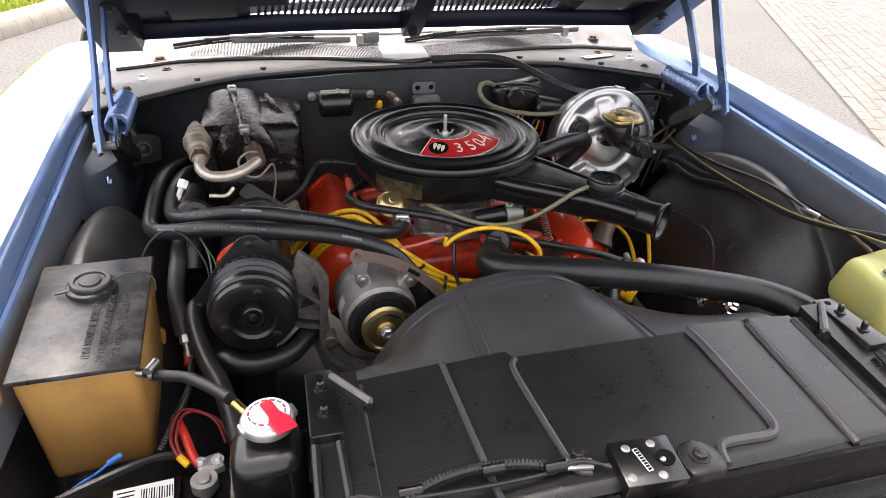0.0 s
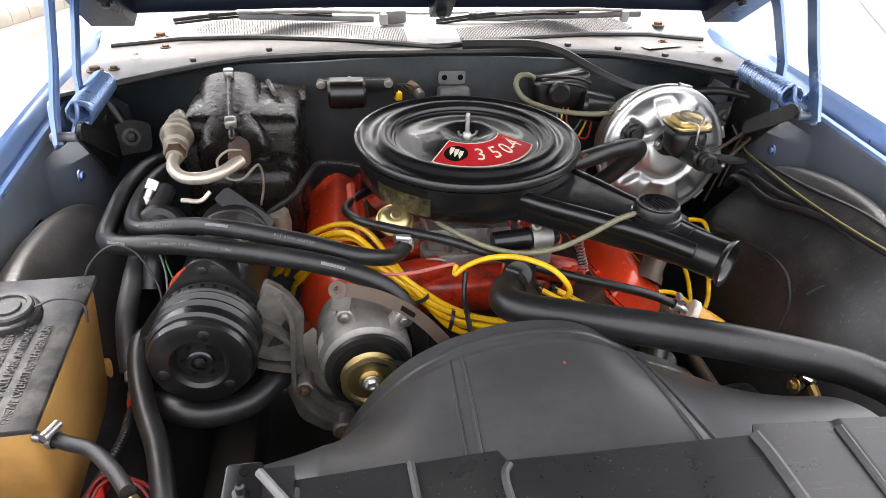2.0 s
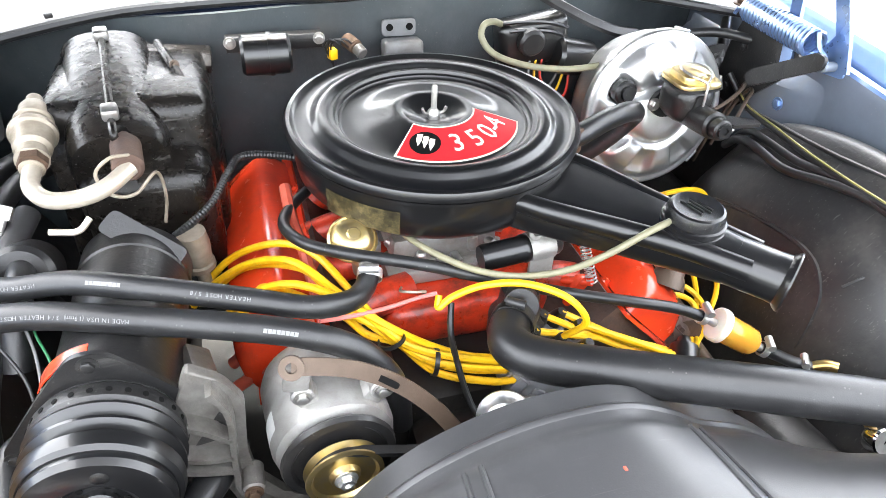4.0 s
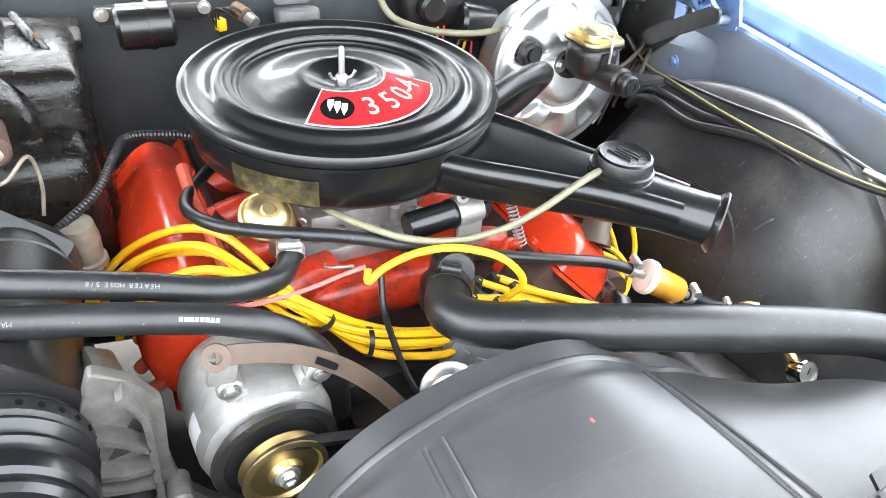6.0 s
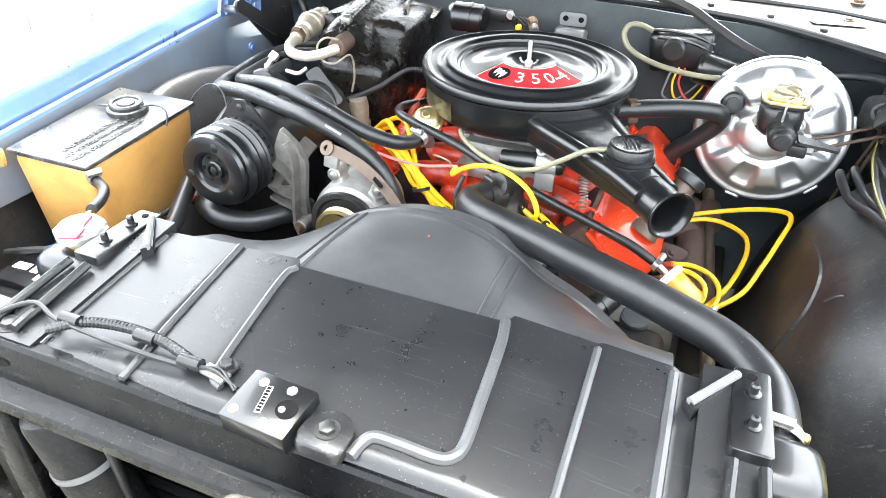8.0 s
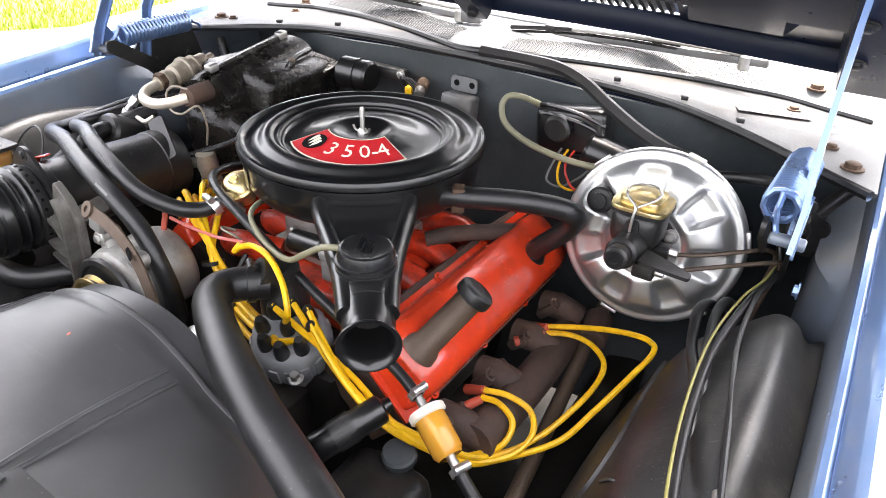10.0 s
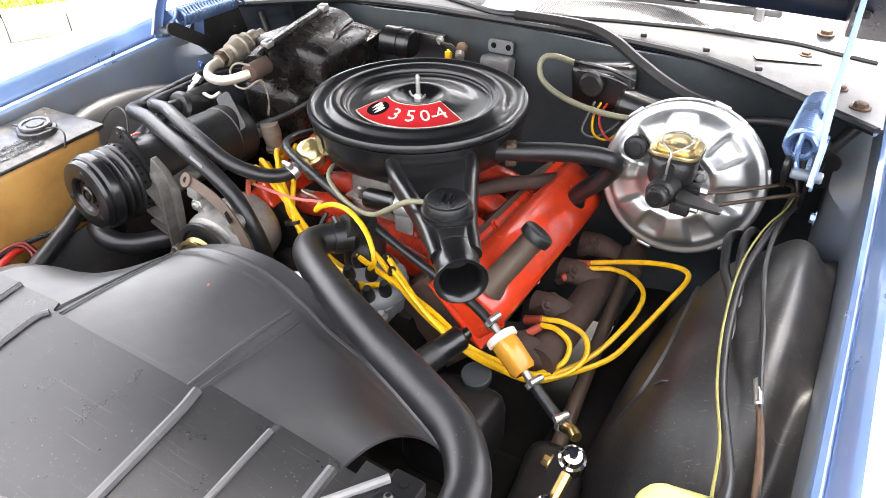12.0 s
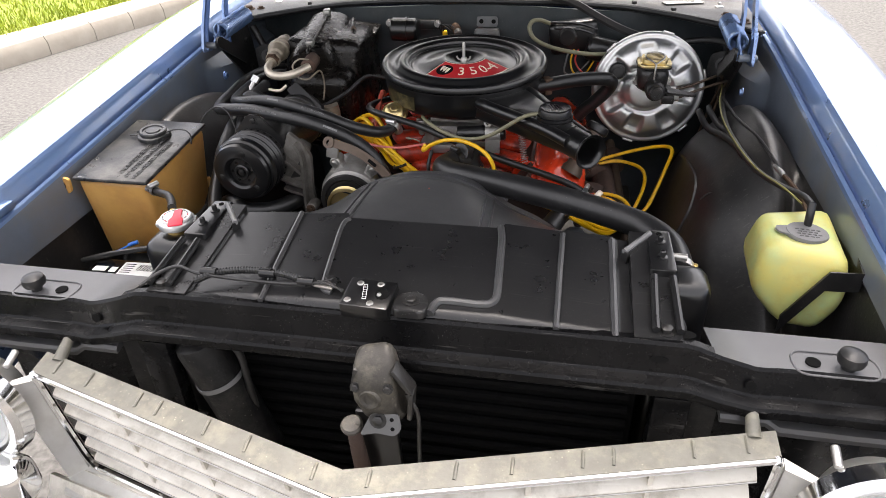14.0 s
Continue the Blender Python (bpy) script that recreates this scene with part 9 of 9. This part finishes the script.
def sensor_box():
    ob = thing("sensor_box", (0.013, -0.858, 0.880), "small black alarm sensor box with bright screws", "box")
    bm = bm_new()
    box(bm, (0.010, -0.856, 0.888), (0.07, 0.058, 0.024), (6, 0, -3), 0.002)
    body = part("case", bm, BLACKG, ob)
    m = pose(0.010, -0.856, 0.888, 6, 0, -3)
    for x, y in ((-0.018, 0.018), (-0.026, -0.018), (0.008, -0.02), (0.012, 0.02)):
        bm = bm_new()
        lathe(bm, [(0, 0.0018), (0.0038, 0.0015), (0.0052, 0.0)], m @ Matrix.Translation((x, y, 0.012)), 16)
        part("screw", bm, STEEL, body)
    bm = bm_new()
    lathe(bm, [(0, 0.0003), (0.009, 0.0003), (0.0105, 0.001), (0.0105, 0)], m @ Matrix.Translation((0.02, 0.0, 0.012)), 24)
    part("key_hole", bm, INK, body)
    bm = bm_new()
    lathe(bm, [(0, 0.003), (0.003, 0.002), (0.0035, 0)], m @ Matrix.Translation((0.016, -0.002, 0.012)), 12)
    part("lock_pin", bm, ZINC, body)
    bm = bm_new()
    box(bm, (0, 0, 0), (0.006, 0.03, 0.0008))
    bm.transform(m @ pose(-0.006, 0.001, 0.0125, 0, 0, 12))
    lab = part("nameplate", bm, WHITE, body)
    for i in range(8):
        bm = bm_new()
        box(bm, (0, 0, 0), (0.0045, 0.0026, 0.0003))
        bm.transform(m @ pose(-0.006, 0.001, 0.0131, 0, 0, 12) @ Matrix.Translation((0, -0.0126 + 0.0036 * i, 0)))
        part("print_bar", bm, INK, lab)


sensor_box()


# ---- hood latch, dryer, grille, lights ----
def hood_latch():
    ob = thing("hood_latch", (0.03, -0.93, 0.62), "dusty dark steel hood latch on its post", "latch")
    bm = bm_new()
    box(bm, (0.025, -0.925, 0.61), (0.06, 0.012, 0.26), (4, 0, 0), 0.004)
    part("post", bm, BLACKG, ob)
    # pressed housing: flat tongue on top, rounded belly, narrow waist
    bm = bm_new()
    secs = []
    for z, cx, w, d, lean in ((0.853, 0.030, 0.017, 0.004, 0.012), (0.849, 0.031, 0.024, 0.012, 0.008), (0.838, 0.033, 0.028, 0.022, 0.002), (0.815, 0.033, 0.031, 0.029, 0.0), (0.79, 0.035, 0.032, 0.033, 0.0), (0.768, 0.038, 0.029, 0.026, 0.0), (0.752, 0.043, 0.031, 0.02, 0.0), (0.738, 0.046, 0.024, 0.012, 0.0)):
        ring = []
        for i in range(20):
            a = 2 * math.pi * i / 20
            c, sn = math.cos(a), math.sin(a)
            ring.append(Vector((cx + w * math.copysign(abs(c) ** 0.55, c), -0.937 + lean + d * math.copysign(abs(sn) ** 0.6, sn), z + 0.006 * c)))
        secs.append(ring)
    loft(bm, secs)
    part("housing", bm, LATCHDUST, ob, "dusty pressed steel housing", 50)
    bm = bm_new()
    lathe(bm, [(0, 0.003), (0.008, 0.003), (0.01, 0.0045), (0.013, 0.0045), (0.016, 0.002), (0.018, -0.004)], axis_matrix((0.031, -0.966, 0.795), (-0.1, -1, 0.15)), 28)
    part("embossing", bm, LATCHDUST, ob)
    for x0, z0, x1, z1 in ((0.060, 0.838, 0.084, 0.80), (0.084, 0.80, 0.079, 0.752), (0.012, 0.835, 0.003, 0.795)):
        bm = bm_new()
        d = Vector((x1 - x0, 0, z1 - z0))
        box(bm, ((x0 + x1) / 2, -0.945, (z0 + z1) / 2), (0.007, 0.024, d.length), (0, math.degrees(math.atan2(d.x, d.z)), 0), 0.002)
        part("side_flange", bm, BLACKD, ob)
    lever = Matrix(((1, 0, 0, 0.046), (0, 0.35, -0.94, -0.962), (0, 0.94, 0.35, 0.752), (0, 0, 0, 1))) @ Matrix.Scale(0.68, 4)
    bm = bm_new()
    prism(bm, rounded([(-0.05, -0.036), (-0.026, 0.016), (0.03, 0.02), (0.036, -0.014), (0.022, -0.03), (-0.014, -0.026)], 0.009, 5), 0, 0.004, lever)
    plate = part("lever_plate", bm, GREYSAT, ob, "flat grey release lever plate")
    for x, y in ((0.016, 0.006), (0.018, -0.014)):
        bm = bm_new()
        lathe(bm, [(0, 0.0005), (0.0042, 0.0005), (0.0045, -0.002)], lever @ pose(x, y, 0.0042), 14)
        part("lever_hole", bm, INK, plate)
    bm = bm_new()
    bolt(bm, tuple(lever @ Vector((-0.012, 0.002, 0.004))), (0, -0.94, 0.35), 0.008, 0.005)
    part("bolt", bm, BLACKD, ob)
    for x, z, r in ((0.012, 0.812, 0.005), (0.056, 0.815, 0.005)):
        bm = bm_new()
        bolt(bm, (x, -0.964, z), (0, -1, 0.3), r, 0.005)
        part("bolt", bm, BLACKD, ob)
    bm = bm_new()
    lathe(bm, [(0.011, 0), (0.011, 0.02), (0.021, 0.024), (0.022, 0.032), (0.018, 0.036), (0, 0.036)], pose(-0.003, -0.955, 0.712, 12, 0, 0) @ Matrix.Scale(0.72, 4), 20)
    part("rubber_stop", bm, LATCHDUST, ob)
    bm = bm_new()
    rod(bm, (0.004, -0.953, 0.60), (-0.003, -0.955, 0.717), 0.013, 14, 0.010)
    part("stop_post", bm, IRON, ob, "rusty stop post")
    bm = bm_new()
    tube(bm, [(0.075, -0.945, 0.79), (0.09, -0.95, 0.76), (0.088, -0.945, 0.70), (0.083, -0.94, 0.60)], 0.003, 8)
    part("release_rod", bm, BLACKD, ob)
    ob.location += Vector((0.009, -0.016, 0.026))


hood_latch()


def receiver_dryer():
    ob = thing("receiver_dryer", (-0.26, -0.875, 0.50), "grimy black dryer canister with a clamp", "canister")
    m = axis_matrix((-0.276, -0.872, 0.800), (0.26, 0.02, -1))
    bm = bm_new()
    lathe(bm, [(0, 0), (0.025, 0.002), (0.036, 0.01), (0.038, 0.02), (0.038, 0.26), (0.03, 0.27), (0, 0.27)], m, 32)
    part("can", bm, DRYER, ob)
    bm = bm_new()
    lathe(bm, [(0.0383, 0.085), (0.040, 0.085), (0.040, 0.093), (0.0383, 0.093)], m, 32, close=True)
    part("band", bm, SEALGREY, ob)
    bm = bm_new()
    tube(bm, [(-0.26, -0.875, 0.79), (-0.225, -0.875, 0.795), (-0.205, -0.875, 0.77), (-0.205, -0.87, 0.68), (-0.20, -0.87, 0.55)], 0.006, 10)
    part("pipe", bm, BLACKD, ob)
    bm = bm_new()
    rod(bm, (-0.285, -0.872, 0.795), (-0.325, -0.872, 0.80), 0.009, 12)
    box(bm, (-0.335, -0.875, 0.80), (0.024, 0.024, 0.024), (10, 0, 20), 0.004)
    part("fitting", bm, TAN, ob)


receiver_dryer()


def grille():
    """V-shaped grille with a dirty top ledge, five blades and dividers."""
    ob = thing("grille", (0.02, -1.03, 0.52), "dull silver V-shaped grille with a dirty top edge", "grille")
    C = Vector((0.012, -1.08, 0.741))
    for s in (-1, 1):
        E = Vector((0.027 + s * 0.535, -0.96, 0.780 if s > 0 else 0.771))
        d = (E - C)
        out = Vector((s * 0.20, -0.97, -0.12)).normalized()

        def at(u, depth, down):
            return C + d * u + Vector((0, 1, 0.05)) * depth - Vector((0, -0.10, 1)) * down
        bm = bm_new()
        loft(bm, [[at(u, a, b) for a, b in ((0.0, 0.0), (0.04, -0.003), (0.041, 0.022), (0.036, 0.022), (0.034, 0.004), (0.0, 0.012))] for u in [i / 10 for i in range(11)]])
        part("top_ledge", bm, GRILLETOP, ob, "weathered beige top ledge")
        bm = bm_new()
        tube(bm, [at(u, -0.002, 0.004) for u in (0, 0.25, 0.5, 0.75, 1)], 0.0045, 8)
        part("chrome_edge", bm, CHROME, ob)
        for i in range(5):
            bm = bm_new()
            z = 0.046 + 0.043 * i
            loft(bm, [[at(u, a, b) for a, b in ((0.0, z), (0.002, z - 0.002), (0.05, z - 0.022), (0.05, z - 0.018), (0.004, z + 0.005), (0.0, z + 0.003))] for u in (0.0, 0.25, 0.5, 0.75, 0.965)])
            blade = part("blade", bm, GRILLE, ob)
            bm = bm_new()
            tube(bm, [at(u, -0.001, z + 0.003) for u in (0.0, 0.3, 0.6, 0.965)], 0.0014, 6)
            part("front_edge", bm, STEEL, blade)
        for u in (0.15, 0.44, 0.72):
            bm = bm_new()
            loft(bm, [[at(u + w, a, zz) for w, a in ((-0.006, 0.004), (0.006, 0.004), (0.006, 0.048), (-0.006, 0.048))] for zz in (0.012, 0.235)])
            part("divider", bm, GRILLE, ob)
        for i in range(7):
            bm = bm_new()
            u = (0.07, 0.27, 0.40, 0.56, 0.63, 0.81, 0.93)[i]
            tube(bm, [at(u, 0.010, -0.0005), at(u, 0.02, -0.0018), at(u, 0.033, -0.003), at(u, 0.040, 0.004)], 0.0026, 6, 2)
            part("ledge_rib", bm, GRILLETOP, ob)
        bm = bm_new()
        tube(bm, [at(0.985, -0.002, 0.002), at(1.0, 0.0, 0.02), at(1.0, 0.0, 0.16), at(0.985, 0.0, 0.235), at(0.9, 0.0, 0.245), at(0.5, 0.0, 0.245), at(0.0, 0.0, 0.245)], 0.006, 8)
        part("surround", bm, CHROME, ob)
        # outer moulding beside the grille
        bm = bm_new()
        loft(bm, [[at(u, a, zz) for u, a in ((1.016, -0.004), (1.075, -0.03), (1.082, -0.02), (1.02, 0.014))] for zz in (0.022, 0.10, 0.20, 0.33)])
        part("end_moulding", bm, MOULDING, ob, "pale silver end moulding")
        bm = bm_new()
        loft(bm, [[at(u, a, zz) for a, zz in ((0.0, 0.252), (-0.05, 0.275), (-0.07, 0.33), (-0.06, 0.335), (0.0, 0.27))] for u in (0.0, 0.35, 0.7, 1.075)])
        part("sill_moulding", bm, MOULDING, ob, "pale silver sill below the grille")
        bm = bm_new()
        rod(bm, at(0.95, 0.034, 0.002), at(0.95, 0.070, -0.014), 0.010, 14, 0.008)
        part("mount_stud", bm, GRILLETOP, ob)
    bm = bm_new()
    for s in (-1, 1):
        loft(bm, [[Vector((0.015 + s * x, y, z)) for y, z in ((-1.06 + 0.11 * x / 0.5, 0.50), (-1.02 + 0.11 * x / 0.5, 0.50), (-1.02 + 0.11 * x / 0.5, 0.515), (-1.06 + 0.11 * x / 0.5, 0.515))] for x in (0.0, 0.56)])
    part("lower_ledge", bm, GRILLE, ob)
    for s in (-1, 1):
        bm = bm_new()
        loft(bm, [[Vector((0.015 + s * x, y - 0.12 + 0.22 * x, z)) for y, z in ((-0.965, 0.508), (-1.005, 0.45), (-1.0, 0.445), (-0.955, 0.50))] for x in (0.0, 0.30, 0.60)])
        part("lower_moulding", bm, GRILLE, ob)


grille()


def headlight(s):
    x = 0.033 + s * 0.652
    ob = thing("headlight", (x, -1.0, 0.62), "round headlight in a bright steel bucket", "headlight", "headlights")
    m = axis_matrix((x, -1.005, 0.715), (0, -1, 0.03)) @ Matrix.Scale(0.84, 4)
    bm = bm_new()
    lathe(bm, [(0.03, -0.10), (0.07, -0.085), (0.095, -0.05), (0.101, -0.02), (0.101, 0.0), (0.097, 0.006), (0.09, 0.004)], m, 44)
    part("bucket", bm, ZINC, ob, "bright steel bucket")
    bm = bm_new()
    lathe(bm, [(0.09, 0.004), (0.08, 0.012), (0.05, 0.022), (0, 0.028)], m, 44)
    part("lens", bm, GLASS, ob)
    bm = bm_new()
    lathe(bm, [(0.09, 0.0), (0.06, -0.035), (0, -0.05)], m, 44)
    part("reflector", bm, CHROME, ob)
    for k in (-0.02, 0.05):
        bm = bm_new()
        rod(bm, (x + k - s * 0.05, -0.985, 0.800), (x + k - s * 0.05, -0.958, 0.810), 0.0055, 12, chamfer=0.002)
        part("adjuster", bm, STEEL, ob)
    bm = bm_new()
    box(bm, (x + s * 0.07, -1.035, 0.60), (0.34, 0.07, 0.09), bevel=0.03, seg=4)
    lathe(bm, [(0.1, -0.006), (0.104, 0.012), (0.118, 0.016), (0.128, 0.006), (0.13, -0.02)], m, 44)
    part("bezel", bm, CHROME, ob)


for s in (-1, 1):
    headlight(s)


def bumper():
    bm = bm_new()

    def f(u, v):
        a = math.pi * (0.05 + 0.9 * v)
        x = -0.98 + 1.96 * u
        return Vector((x, -1.08 + 0.10 * abs(x) ** 3 - 0.06 * math.sin(a), 0.42 + 0.09 * math.cos(a)))
    sheet(bm, f, 40, 14, 0.003, (0, 1, 0))
    solo("front_bumper", bm, CHROME, (0, -1.1, 0.42), "curved chrome front bumper", "bumper")


bumper()
# buttons on the fender lips
for s, y in ((-1, -0.70),):
    bm = bm_new()
    box(bm, (s * (LIP_X[s] - 0.014), y, lip_z(s, y) - 0.02), (0.02, 0.04, 0.016), (0, 0, 0), 0.004)
    solo("lip_bumper", bm, BLUE, (s * (LIP_X[s] - 0.014), y, lip_z(s, y) - 0.02), "small blue painted bump stop on the fender lip", "bump stop", "lip stops")


# ---- paving beside the road ----
def paving():
    ob = thing("pavement", (4.5, 3.5, 0.0), "pale concrete block paving beside the asphalt", "pavement", kind="structure")
    d = Vector((0.5, 0.866, 0)).normalized()
    sd = Vector((d.y, -d.x, 0))
    org = Vector((4.12, 3.15, 0))
    bm = bm_new()
    a = org - d * 8
    bm.faces.new([bm.verts.new(p + Vector((0, 0, 0.004))) for p in (a, a + sd * 30, a + sd * 30 + d * 40, a + d * 40)])
    part("joint_bed", bm, ASPHALT, ob, "grey sand bed between the blocks")
    me = bpy.data.meshes.new("paver")
    w, h, t = 0.098, 0.196, 0.016
    prof = [(-w / 2, -h / 2), (w / 2, -h / 2), (w / 2, h / 2), (-w / 2, h / 2)]
    vs = [(x, y, 0.0) for x, y in prof] + [(x, y, t - 0.003) for x, y in prof] + [(x * 0.93, y * 0.965, t) for x, y in prof]
    fs = [(8, 9, 10, 11)]
    for k in (0, 4):
        for i in range(4):
            fs.append((k + i, k + (i + 1) % 4, k + 4 + (i + 1) % 4, k + 4 + i))
    me.from_pydata(vs, [], fs)
    me.materials.append(PAVER)
    rng = random.Random(11)
    far_v, far_f = [], []
    cells = []
    for i in range(70):
        for j in range(-40, 60):
            p = org + sd * (0.055 + 0.103 * i) + d * (0.203 * (j + 0.5 * (i % 2)))
            cells.append(((p - Vector((4.9, 4.1, 0))).length, p))
    cells.sort(key=lambda c: c[0])
    ang = math.atan2(d.y, d.x) - math.pi / 2
    for n, (_, p) in enumerate(cells):
        dz = rng.uniform(-0.002, 0.002)
        turn = ang + rng.uniform(-0.012, 0.012)
        if n < 290:
            o = new("paver", me)
            o.location = p + Vector((0, 0, dz)) - ORIGIN[ob]
            o.rotation_euler = (0, 0, turn)
            o.parent = ob
        else:
            k = len(far_v)
            c, s = math.cos(turn), math.sin(turn)
            far_v += [(p.x + x * c - y * s, p.y + x * s + y * c, z + dz) for x, y, z in vs]
            far_f += [tuple(k + q for q in f) for f in fs]
    fm = bpy.data.meshes.new("paving_rest")
    fm.from_pydata(far_v, [], far_f)
    fm.materials.append(PAVERFAR)
    o = new("paving_rest", fm)
    o.parent = ob
    o.location = -ORIGIN[ob]
    o["label"] = "further concrete blocks of the paving"
    o["kind"] = "stuff"


paving()
